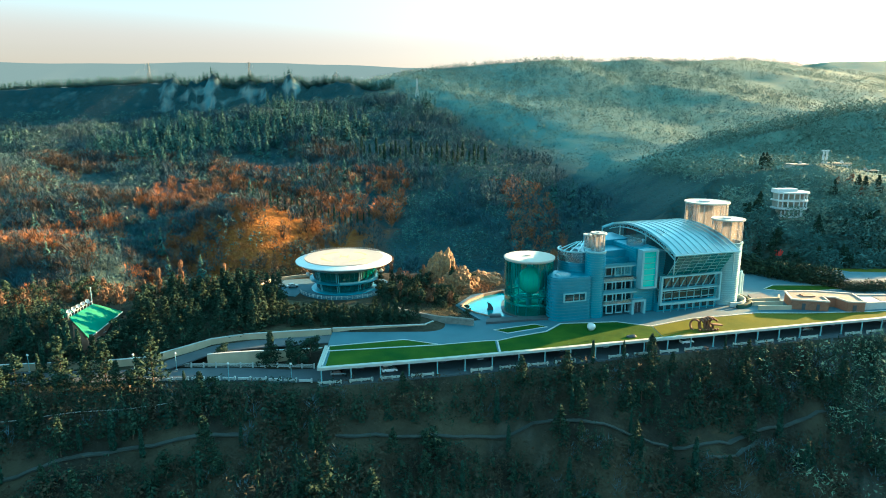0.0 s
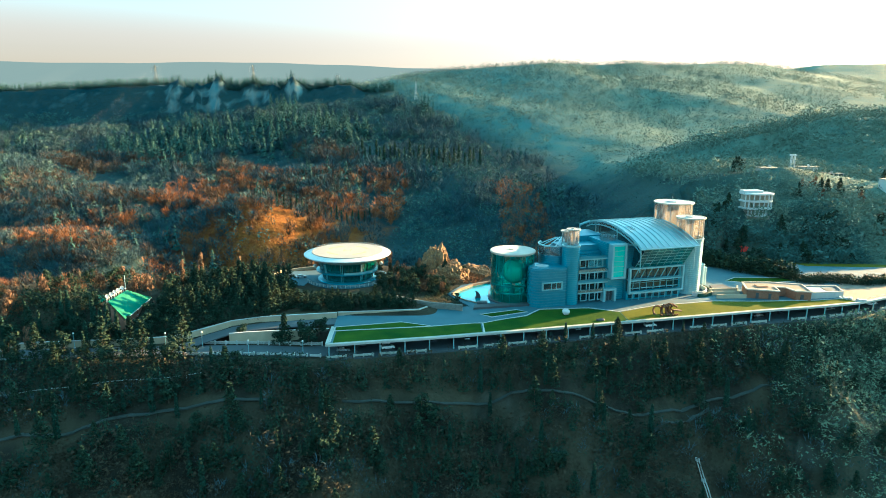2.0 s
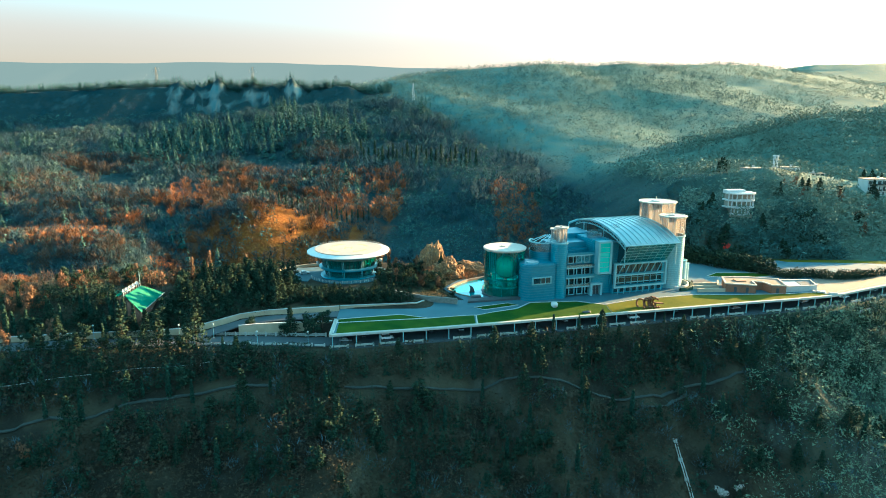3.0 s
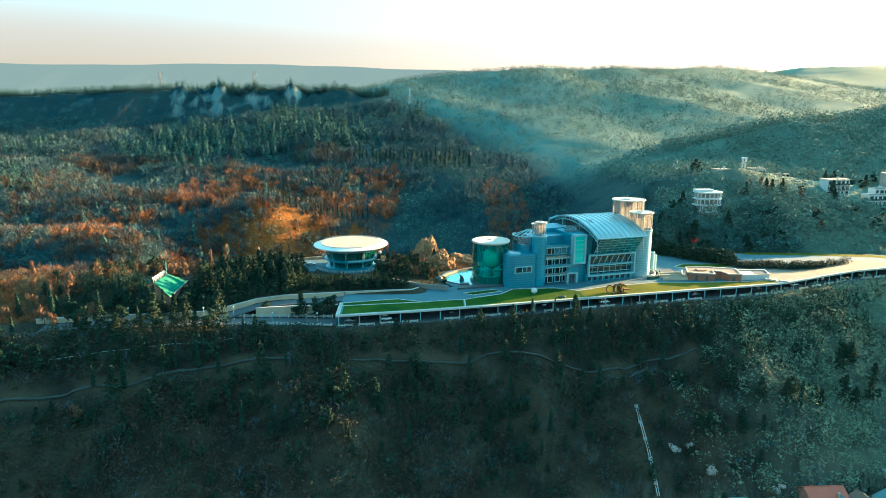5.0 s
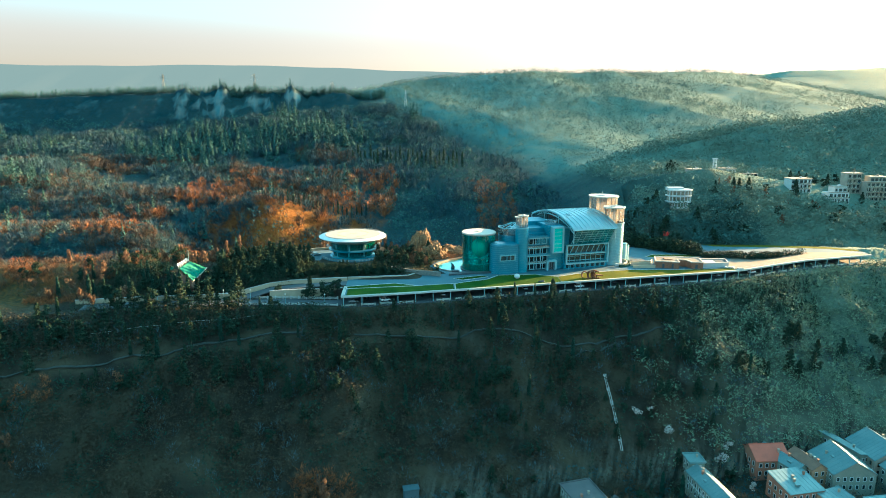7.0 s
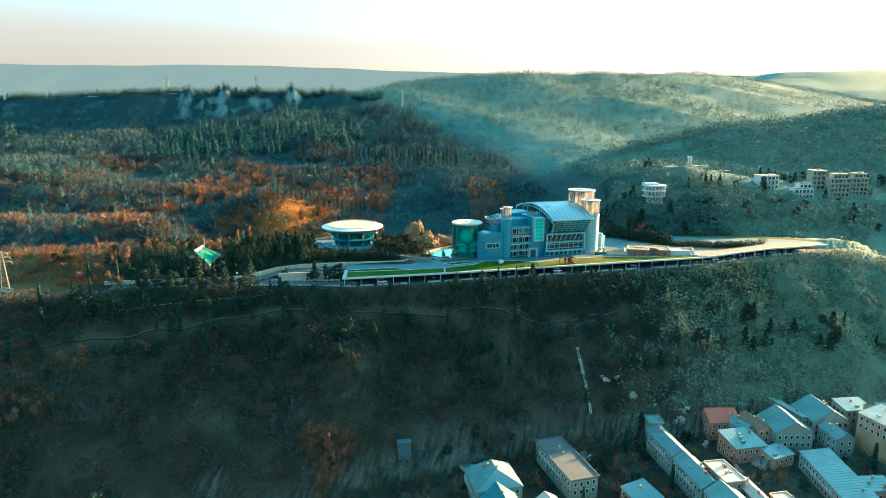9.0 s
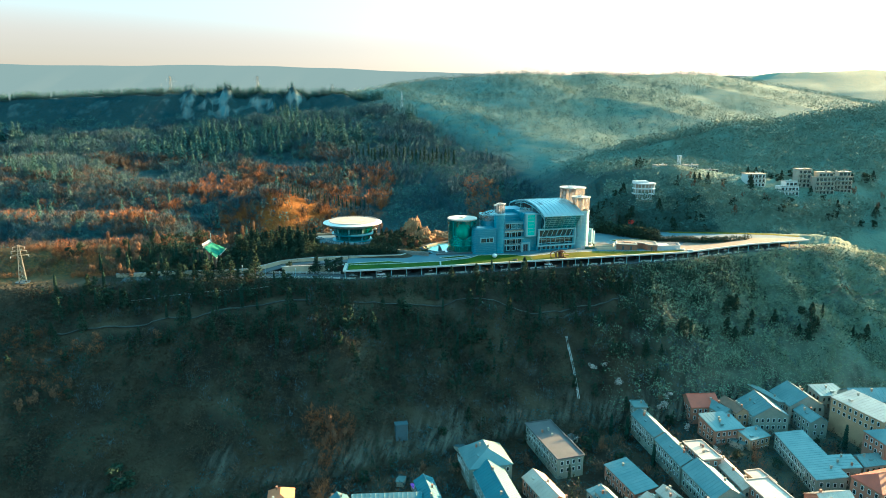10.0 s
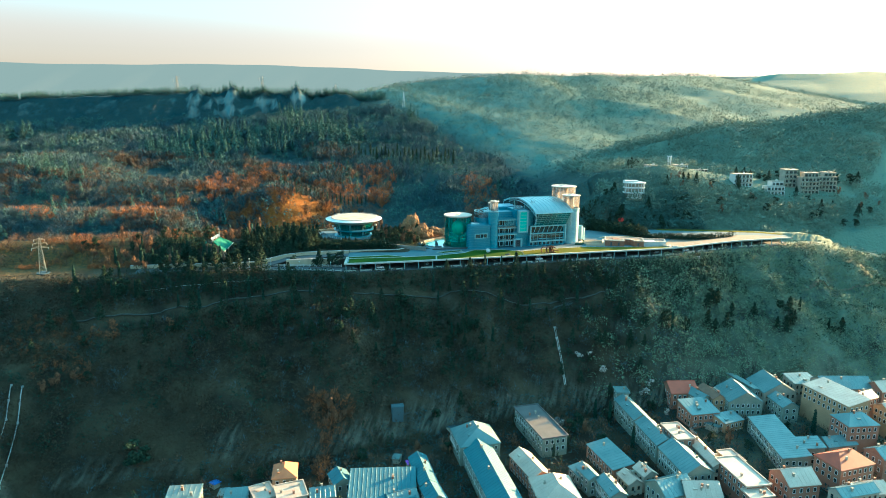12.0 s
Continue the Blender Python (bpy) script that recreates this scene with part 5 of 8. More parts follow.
for row in range(10):
    bm = B()
    ribbon(bm, [(x, y, P + 0.3 + 0.3 * row) for x, y in body + body[:1]], 0.06, 0.05)
    part("brick_course", bm, M_wall_brick, wl_)
court = [(141.6, 209.4), (149, 210.2), (156.2, 211.0), (158.4, 219.4), (145.2, 219.8)]
wall2 = thing("court_wall", I4, "pale rendered court wall with a cream coping", "wall")
bm = B()
ribbon(bm, [(x, y, P) for x, y in court], 0.5, 2.4)
part("wall", bm, M_kerb, wall2)
bm = B()
ribbon(bm, [(x, y, P + 2.4) for x, y in court], 0.8, 0.18)
part("coping", bm, M_cream, wall2)
bm = B()
prism(bm, [(150.6, 211.4), (155.6, 211.9), (157.4, 218.6), (151.6, 218.8)], P + 2.0, P + 2.15)
part("roof_hatch", bm, M_dark, wall2, "dark sunken roof inside the wall")
bm = B()
prism(bm, [(142.4, 210.6), (150.4, 211.3), (151.4, 218.8), (144.6, 219.0)], P + 1.9, P + 2.05)
part("roof", bm, M_kerb, wall2)
for pts, h in (([(106.5, 210.0), (118, 210.2)], 1.5), ([(107, 214.5), (117.5, 214.8)], 1.6), ([(107.5, 219), (119, 220), (121, 224)], 1.4), ([(106.8, 214.4), (107.4, 219)], 1.2)):
    bm = B()
    ribbon(bm, [(x, y, P) for x, y in pts], 0.6, h)
    solid("garden_wall", bm, M_wall_beige, I4, "low beige garden wall on the plaza", "wall", "low garden walls")
bm = B()
prism(bm, [(109, 219.5), (117, 221), (116, 226), (110, 225)], P, P + 1.2)
solid("planter", bm, M_dark, I4, "dark planted bed behind low walls", "planter")
# stone steps at the bend of the terrace
steps = thing("stone_planters", I4, "cluster of pale stone planters at the terrace bend", "planter")
sp = None
for i in range(11):
    f = i / 10
    m = Matrix.Translation((149 + 11.5 * f + 0.7 * math.sin(i * 2.1), 213.5 - 7.5 * f + 0.8 * math.cos(i * 1.7), P)) @ Matrix.Rotation(i * 0.9, 4, "Z")
    if sp is None:
        bm = B()
        box(bm, -0.9, 0.9, -0.55, 0.55, 0, 0.8)
        bmesh.ops.bevel(bm, geom=bm.edges[:], offset=0.08, segments=1, affect="EDGES")
        sp = part("planter", bm, M_kerb, steps)
        sp.matrix_basis = m
    else:
        repart("planter", sp, steps, m)
bm = B()
ribbon(bm, edge_line(162, 250, 1.4, 20, P), 0.08, 0.06, 1.0)
er = thing("terrace_railing", I4, "thin steel railing along the promenade edge", "railing")
part("handrail", bm, M_steel, er)
for i in range(30):
    x = 162 + 3 * i
    m = Matrix.Translation((x, edge_y(x) + 1.4, P))
    if i == 0:
        bm = B()
        strut(bm, (0, 0, 0), (0, 0, 1.05), 0.05, 5)
        b0 = part("baluster", bm, M_steel, er)
        b0.matrix_basis = m
    else:
        repart("baluster", b0, er, m)
bm = B()
box(bm, -4, 4, -1.4, 1.4, 0, 0.5)
box(bm, -4, 4, -1.4, -1.2, 0.5, 1.5)
box(bm, -3.8, -3.5, -1, 1, -3, 0)
box(bm, 3.5, 3.8, -1, 1, -3, 0)
solid("lookout_platform", bm, M_kerb, Matrix.Translation((172, 204.5, -3)) @ Matrix.Rotation(0.5, 4, "Z"), "pale lookout platform below the promenade", "platform")


# ---- west side: roads, walls, lamps, the green-roofed house ----
def strip(name, pts, w, mat, label, lift=0.06, kind="structure", category="road", th=0.35):
    """A road or path laid on the ground along plan points (x, y, z)."""
    bm = B()
    ribbon(bm, [(x, y, z + lift - th) for x, y, z in pts], w, th)
    return solid(name, bm, mat, I4, label, category, kind=kind)


def ground_run(pts, lift=0.0, n=6):
    out = []
    for (x0, y0), (x1, y1) in zip(pts, pts[1:]):
        for k in range(n):
            x, y = x0 + (x1 - x0) * k / n, y0 + (y1 - y0) * k / n
            out.append((x, y, ground_at(x, y) + lift))
    x, y = pts[-1]
    out.append((x, y, ground_at(x, y) + lift))
    return out


LOW_ROAD = [(-35, 167, -0.35), (-46, 166, -0.35), (-56, 167.5, -0.4), (-66, 168, -0.4), (-80, 167.6, -0.4), (-96, 166.6, -0.4), (-112, 166, -0.4), (-128, 165.4, -0.5), (-150, 162, -0.8), (-180, 158, -1.0)]
strip("road_lower", LOW_ROAD, 8.5, M_asphalt, "grey asphalt access road below a beige wall")
strip("road_upper", [(-36, 184, 3.75), (-48, 182.6, 3.5), (-60, 181.6, 3.0), (-70, 179.6, 2.2), (-77, 175.6, 1.0), (-83, 171.5, -0.2), (-90, 169, -0.4)], 6.5, M_asphalt, "grey asphalt ramp up to the plaza")


def long_wall(pts, h, th, label, mat=M_wall_beige):
    w = thing("retaining_wall", I4, label, "wall", "beige retaining walls")
    bm = B()
    ribbon(bm, pts, th, h)
    part("wall", bm, mat, w)
    bm = B()
    ribbon(bm, [(x, y, z + h) for x, y, z in pts], th + 0.25, 0.14)
    part("coping", bm, M_kerb, w)


long_wall([(-36.6, 177.8, -0.4), (-46, 176.6, -0.4), (-56, 175.8, -0.4), (-64, 174.6, -0.4), (-69.5, 173.2, -0.4)], 3.6, 0.5, "beige rendered retaining wall beside the ramp")
long_wall([(-36.6, 188.6, 3.2), (-50, 187, 3.0), (-62, 186, 2.6), (-72, 184, 1.8), (-80, 179.6, 0.6), (-88, 175, -0.4), (-100, 173, -0.6), (-116, 171.6, -0.6), (-130, 170.6, -0.8), (-152, 167.4, -1.0)], 2.1, 0.5, "long beige retaining wall behind the ramp")
long_wall([(-36.5, 190.3, 3.6), (-20, 192.2, 3.6), (-8, 193.5, 3.6), (-5.2, 196.8, 3.6)], 1.3, 0.5, "low pale wall along the planted bank")
bank_pts = [(-36.5, 190.6), (-20, 192.5), (-8.2, 193.8), (-5.6, 197), (-14, 203.2), (-26, 209), (-27, 213.5), (-34, 215.5), (-48, 217), (-57, 221), (-66, 214), (-60, 190)]
bm = B()
prism(bm, bank_pts, 2.0, lambda x, y: 4.1 + 0.9 * float(sstep(192, 214, np.array(y))))
solid("planted_bank", bm, material("bank_soil", (0.07, 0.065, 0.03), (0.035, 0.035, 0.018), rough=1.0, scale=0.2, fine=2, bump=0.1), I4, "dark planted bank between the plaza and the round building", "bank", kind="structure")

guard = thing("guard_wall", I4, "low white guard wall with gaps beside the road", "parapet")
gp = None
for i in range(11):
    f = i / 10
    x = -38 - 42 * f
    y = 161.8 + 1.2 * math.sin(f * 3.1) + 1.2 * f
    m = Matrix.Translation((x, y, -0.5)) @ Matrix.Rotation(math.pi - 0.05, 4, "Z")
    if gp is None:
        bm = B()
        box(bm, 0, 3.3, -0.15, 0.15, 0.25, 0.85)
        box(bm, -0.2, 0.2, -0.22, 0.22, 0, 1.2)
        gp = part("panel", bm, M_kerb, guard)
        gp.matrix_basis = m
    else:
        repart("panel", gp, guard, m)
fence = thing("road_fence", I4, "white slatted road fence with tall posts", "fence")
fp = None
for i in range(11):
    x = -39 - 3.5 * i
    y = 171.3 + 0.25 * i - 0.012 * i * i
    m = Matrix.Translation((x, y, -0.4)) @ Matrix.Rotation(math.pi - 0.06, 4, "Z")
    if fp is None:
        bm = B()
        for z in (0.3, 0.65, 1.0):
            box(bm, 0, 3.3, -0.05, 0.05, z, z + 0.18)
        box(bm, -0.18, 0.18, -0.18, 0.18, 0, 1.5)
        fp = part("panel", bm, M_kerb, fence)
        fp.matrix_basis = m
    else:
        repart("panel", fp, fence, m)


def street_lamp(x, y, z, h=5.0):
    t = thing("street_lamp", Matrix.Translation((x, y, z)), "white street lamp with a round head beside the road", "lamp", "street lamps")
    bm = B()
    strut(bm, (0, 0, 0), (0, 0, h - 0.3), 0.11, 8, 0.07)
    part("pole", bm, M_white, t)
    bm = B()
    bmesh.ops.create_uvsphere(bm, u_segments=12, v_segments=8, radius=0.32, matrix=Matrix.Translation((0, 0, h)))
    part("head", bm, M_ivory, t, "white globe", smooth=True)
    bm = B()
    box(bm, -0.25, 0.25, -0.25, 0.25, 0, 0.3)
    part("foot", bm, M_kerb, t)
    return t


lamp = street_lamp(-89, 170.4, -0.6)
for x, y in ((-77.5, 170.9), (-60.5, 163.2), (-43.5, 162.6), (-118, 170.2)):
    copy_thing(lamp, Matrix.Translation((x, y, -0.5)))

# house with a green sheet roof and a row of dishes along its ridge
gh = thing("green_roofed_house", Matrix.Translation((-114.0, 193.0, 0)), "low house with a bright green sloping sheet-metal roof and dishes", "house")
RA, RB, EC, ED = (2.4, -11.8, 11.6), (2.3, 2.0, 11.6), (7.8, 8.5, 7.0), (10.0, -16.6, 7.0)
bm = B()
prism(bm, [(RA[0] + 0.4, RA[1] + 0.4), (ED[0] - 0.7, ED[1] + 0.6), (EC[0] - 0.7, EC[1] - 0.6), (RB[0] + 0.4, RB[1] - 0.4)], 0.5, lambda x, y: 6.0 + 4.2 * min(1.0, max(0.0, (ED[0] - x) / (ED[0] - RA[0]))))
part("wall", bm, M_wall_brick, gh)
bm = B()
vs = [bm.verts.new(p) for p in (ED, EC, RB, RA)]
for f in ((0, 1, 2, 3),):
    bm.faces.new([vs[i] for i in f])
low = bmesh.ops.extrude_face_region(bm, geom=bm.faces[:])
for g in low["geom"]:
    if isinstance(g, bmesh.types.BMVert):
        g.co.z += 0.18
bmesh.ops.recalc_face_normals(bm, faces=bm.faces)
gr = part("roof", bm, M_greenroof, gh, "bright green sloping sheet roof")
for i in range(13):
    q = i / 12
    lo = Vector(ED).lerp(Vector(EC), q)
    hi = Vector(RA).lerp(Vector(RB), min(1, max(0, (lo.y - RA[1]) / (RB[1] - RA[1]))))
    bm = B()
    strut(bm, lo + Vector((0, 0, 0.2)), hi + Vector((0, 0, 0.2)), 0.05, 4)
    part("seam", bm, M_greenroof, gr)
bm = B()
strut(bm, Vector(ED) + Vector((0.1, 0, 0.05)), Vector(EC) + Vector((0.1, 0, 0.05)), 0.16, 6)
part("gutter", bm, M_kerb, gr, "pale gutter")
bm = B()
strut(bm, Vector(RA) + Vector((-0.3, 0, 1.0)), Vector(RB) + Vector((-0.3, 0, 1.0)), 0.07, 5)
part("rail", bm, M_ivory, gr, "white ridge rail")
for i in range(9):
    p = Vector(RA).lerp(Vector(RB), i / 8)
    bm = B()
    strut(bm, p + Vector((-0.3, 0, -0.3)), p + Vector((-0.3, 0, 1.05)), 0.09, 5)
    part("rail_post", bm, M_ivory, gr)
for i in range(5):
    p = Vector(RA).lerp(Vector(RB), 0.12 + 0.19 * i) + Vector((-0.9, 0, 1.5))
    bm = B()
    lathe(bm, [(0.02, 0.0), (0.3, 0.05), (0.52, 0.17), (0.62, 0.28), (0.58, 0.31), (0.28, 0.1), (0.02, 0.04)], 16, closed=False)
    bmesh.ops.transform(bm, matrix=Matrix.Translation(p) @ Matrix.Rotation(0.6, 4, "Z") @ Matrix.Rotation(1.15, 4, "X"), verts=bm.verts)
    dish = part("dish", bm, M_ivory, gr, "white satellite dish")
    bm = B()
    strut(bm, p, p - Vector((0, 0, 1.8)), 0.08, 5)
    part("dish_post", bm, M_steel, dish)
for i in range(5):
    q = (i + 0.6) / 5.4
    p = Vector(ED).lerp(Vector(EC), q)
    bm = B()
    box(bm, p.x - 0.86, p.x - 0.74, p.y - 0.7, p.y + 0.7, 7.0-2.2, 7.0-0.7)
    w = part("window", bm, M_glassdark, gh)
    bm = B()
    box(bm, p.x - 0.8, p.x - 0.6, p.y - 0.85, p.y + 0.85, 7.0-2.4, 7.0-2.22)
    part("sill", bm, M_kerb, w)
bm = B()
vs = [bm.verts.new(q) for q in ((-12.2, 1.0, 7.2), (-7.2, 1.0, 7.2), (-7.2, 9.0, 7.2), (-12.2, 9.0, 7.2), (-9.7, 5.0, 9.4))]
for f in ((0, 1, 4), (1, 2, 4), (2, 3, 4), (3, 0, 4), (3, 2, 1, 0)):
    bm.faces.new([vs[i] for i in f])
wing = part("side_wing_roof", bm, M_greenroof, gh)
bm = B()
box(bm, -11.7, -7.7, 1.6, 8.4, 2.5, 7.2)
part("side_wing_wall", bm, M_wall_pale, gh)
bm = B()
strut(bm, Vector(RB) + Vector((-0.6, 0.5, -1)), Vector(RB) + Vector((-0.6, 0.5, 5.5)), 0.12, 6)
part("pole", bm, M_white, gh, "striped pole")

# ---- footpaths and small works on the slope ----
strip("path_lower", ground_run([(-160, 124), (-146, 127.4), (-132, 131.5), (-119, 133.6), (-104, 135.7), (-90, 140.5), (-77, 143.8), (-66, 145.2), (-50, 145)]), 2.3, M_path, "pale trodden footpath across the slope", 0.16, category="path")
strip("path_middle", ground_run([(-30, 148), (0, 152), (21, 157.6), (40, 157.5), (56, 156.6), (75, 159.2), (92, 166), (108, 171)]), 2.0, M_path, "pale trodden footpath across the slope", 0.14, category="path")
strip("path_east", ground_run([(60, 151), (68, 154.7), (76, 156.5), (84, 160.5)]), 1.6, M_path, "pale trodden footpath across the slope", 0.2, category="path")
strip("road_east", ground_run([(236, 196), (250, 199), (265, 201.7), (300, 211.7), (340, 216), (380, 222)]), 3.5, M_sandpave, "pale lane on the eastern slope", 0.3)


strip("road_gorge", ground_run([(164, 404), (172, 416), (177, 428), (176, 440), (170, 452)]), 4.5, M_sandpave, "pale lane climbing the gorge side", 0.3)


def slope_rail(pts, name, label, mat, h=1.0):
    t = thing(name, I4, label, "railing")
    for (x0, y0, z0), (x1, y1, z1) in zip(pts, pts[1:]):
        bm = B()
        strut(bm, (x0, y0, z0 + h), (x1, y1, z1 + h), 0.12, 5)
        part("rail", bm, mat, t)
        bm = B()
        strut(bm, (x0, y0, z0 - 0.3), (x0, y0, z0 + h), 0.1, 5)
        part("post", bm, mat, t)


slope_rail(ground_run([(-135, 144), (-118, 146.7), (-94, 150.7), (-71.7, 153.4)], n=5), "slope_railing", "pale railing along a terrace of the slope", M_kerb)
pipe = thing("hillside_pipe", I4, "pale twin pipe running straight down the cliff", "pipe")
run = ground_run([(75.6, 146), (76, 139), (76.6, 131), (77, 122)], 0.9, 3)
for off in (-0.35, 0.35):
    for (x0, y0, z0), (x1, y1, z1) in zip(run, run[1:]):
        bm = B()
        strut(bm, (x0 + off, y0, z0), (x1 + off, y1, z1), 0.16, 6)
        part("pipe_length", bm, M_kerb, pipe)
for x0, y0, z0 in run[::2]:
    bm = B()
    box(bm, x0 - 0.7, x0 + 0.7, y0 - 0.2, y0 + 0.2, z0 - 1.6, z0 + 0.15)
    part("saddle", bm, M_steel, pipe)
long = ground_run([(-166, 88), (-164, 82), (-162, 76), (-158, 60), (-155, 50)], 0.8, 3)
for dx, nm in ((0, "hillside_pipe"), (-4.5, "hillside_pipe")):
    t = thing(nm, I4, "pale pipe running down the western slope", "pipe")
    for (x0, y0, z0), (x1, y1, z1) in zip(long, long[1:]):
        bm = B()
        strut(bm, (x0 + dx, y0, ground_at(x0 + dx, y0) + 0.8), (x1 + dx, y1, ground_at(x1 + dx, y1) + 0.8), 0.2, 6)
        part("pipe_length", bm, M_steel, t)
    for x0, y0, z0 in long[::3]:
        bm = B()
        z0 = ground_at(x0 + dx, y0)
        box(bm, x0 + dx - 0.4, x0 + dx + 0.4, y0 - 0.3, y0 + 0.3, z0 - 0.8, z0 + 0.9)
        part("saddle", bm, M_steel, t)
bm = B()
box(bm, -2.6, 2.6, -1.5, 1.5, -2, 5.5)
box(bm, -2.9, 2.9, -1.8, 1.8, 5.5, 5.8)
bmesh.ops.bevel(bm, geom=bm.edges[:], offset=0.15, segments=1, affect="EDGES")
solid("stone_hut", bm, M_grey, Matrix.Translation((-5.5, 97, ground_at(-5.5, 97))) @ Matrix.Rotation(0.2, 4, "Z"), "grey weathered stone hut on the cliff foot", "hut")


# ---- pylons and cables ----
def pylon(name, m, h, label, mat=M_steel, arms=True):
    t = thing(name, m, label, "pylon", "power pylons")
    b = h * 0.085

    def at(k, f):
        s = b * (1 - 0.82 * f)
        return Vector(((-s, -s), (s, -s), (s, s), (-s, s))[k] + (h * f,))
    for k in range(4):
        bm = B()
        strut(bm, at(k, 0), at(k, 1), 0.17, 4)
        part("leg", bm, mat, t)
    bm = B()
    n = 9
    for j in range(n):
        f0, f1 = j / n, (j + 1) / n
        for k in range(4):
            strut(bm, at(k, f0), at((k + 1) % 4, f1), 0.1, 3)
            strut(bm, at(k, f1), at((k + 1) % 4, f1), 0.07, 3)
    part("bracing", bm, mat, t)
    if arms:
        for f, w in ((0.72, 0.2), (0.84, 0.17), (0.95, 0.13)):
            bm = B()
            w *= h
            strut(bm, (-w, 0, h * f), (w, 0, h * f), 0.1, 4)
            strut(bm, (-w, 0, h * f), (0, 0, h * (f + 0.05)), 0.08, 4)
            strut(bm, (w, 0, h * f), (0, 0, h * (f + 0.05)), 0.08, 4)
            part("arm", bm, mat, t)
            for s in (-1, 1):
                bm = B()
                strut(bm, (s * w, 0, h * f - 1.2), (s * w, 0, h * f), 0.11, 6)
                part("insulator", bm, M_kerb, t, "pale insulator string")
    return t


PYX, PYY = -193, 158.0
PYZ = ground_at(PYX, PYY)
pylon("power_pylon", Matrix.Translation((PYX, PYY, PYZ)) @ Matrix.Rotation(0.5, 4, "Z"), 19, "lattice power pylon on the hillside in sun-tinted steel", M_pylon)
bm = B()
disc(bm, 3.2, 0, 1.4, 24)
solid("pylon_base", bm, M_grey, Matrix.Translation((PYX, PYY, PYZ - 0.9)), "round concrete base under the pylon", "base")
for x, y, h in ((-414, 968, 30), (-268, 962, 26), (-150, 1005, 20)):
    pylon("power_pylon", Matrix.Translation((x, y, ground_at(x, y) - 0.5)), h, "thin lattice pylon on the ridge", M_stone)
tw = Matrix.Translation((-25, 870, ground_at(-25, 870) - 0.5))
pylon("radio_tower", tw, 24, "pale lattice radio tower on the far slope", M_ivory, arms=False)
for i, (dx, dz) in enumerate(((-3.8, 12.4), (3.8, 12.4), (-3.2, 14.7), (3.2, 14.7), (-2.4, 16.8), (2.4, 16.8))):
    a = Vector((PYX + dx * 0.88, PYY + dx * 0.48, PYZ + dz))
    b = Vector((-414 + dx * 3.5, 968, ground_at(-414, 968) + dz * 1.45))
    bm = tube([a.lerp(b, k / 30) - Vector((0, 0, 40 * k / 30 * (1 - k / 30))) for k in range(31)], 0.012)
    solid("power_cable", bm, M_stone, I4, "thin overhead cable sagging across the valley", "cable", "overhead cables")


# ---- villas on the eastern hillside ----
def villa(x, y, z, w, d, floors, ang, label, mat=M_ivory, h=3.2, setback=0.0):
    t = thing("villa", Matrix.Translation((x, y, z)) @ Matrix.Rotation(radians(ang), 4, "Z"), label, "house", "hillside villas")
    top = floors - 1 if setback else floors
    bm = B()
    box(bm, -w / 2, w / 2, -d / 2, d / 2, -4, top * h)
    if setback:
        box(bm, -w / 2 + setback, w / 2 - 0.6, -d / 2 + 1.8, d / 2, top * h, floors * h)
    part("wall", bm, mat, t)
    bm = B()
    if setback:
        box(bm, -w / 2 + setback - 0.4, w / 2 - 0.2, -d / 2 + 1.2, d / 2 + 0.3, floors * h, floors * h + 0.3)
        box(bm, -w / 2 - 0.3, w / 2 + 0.3, -d / 2 - 0.6, -d / 2 + 1.2, top * h, top * h + 0.3)
    else:
        box(bm, -w / 2 - 0.5, w / 2 + 0.5, -d / 2 - 0.8, d / 2 + 0.3, floors * h, floors * h + 0.35)
    part("roof", bm, M_wall_pale, t)
    pier = None
    for f in range(floors):
        lo, hi, face = (-w / 2, w / 2, -d / 2) if f < top else (-w / 2 + setback, w / 2 - 0.6, -d / 2 + 1.8)
        if f and f < top:
            bm = B()
            box(bm, lo + 0.4, hi - 0.4, face - 1.3, face, f * h - 0.22, f * h)
            bal = part("balcony", bm, M_wall_pale, t)
            bm = B()
            box(bm, lo + 0.4, hi - 0.4, face - 1.3, face - 1.22, f * h, f * h + 0.9)
            part("balustrade", bm, M_glasspale, bal)
        n = max(2, int((hi - lo) / 2.6))
        for k in range(n):
            u = lo + (k + 0.5) * (hi - lo) / n
            wide = (hi - lo) / n * (0.38 if (k + f) % 3 else 0.24)
            bm = B()
            box(bm, u - wide, u + wide, face - 0.08, face + 0.1, f * h + 0.5, f * h + 2.5)
            part("window", bm, M_glassdark, t)
        for k in range(n + 1):
            if f >= top or f == 0:
                break
            m = Matrix.Translation((lo + 0.5 + k * (hi - lo - 1.0) / n, face - 1.1, f * h - h))
            if pier is None:
                bm = B()
                box(bm, -0.16, 0.16, -0.16, 0.16, 0, h - 0.22)
                pier = part("pier", bm, mat, t)
                pier.matrix_basis = m
            else:
                repart("pier", pier, t, m)
    bm = B()
    box(bm, w * 0.1, w * 0.1 + 1.2, -0.5, 0.7, floors * h + 0.2, floors * h + 1.5)
    part("chimney", bm, mat, t)
    return t


ringb = thing("round_fronted_villa", Matrix.Translation((163, 297.5, 21.5)) @ Matrix.Rotation(radians(4), 4, "Z"), "white unfinished villa with open rounded colonnaded floors", "house")
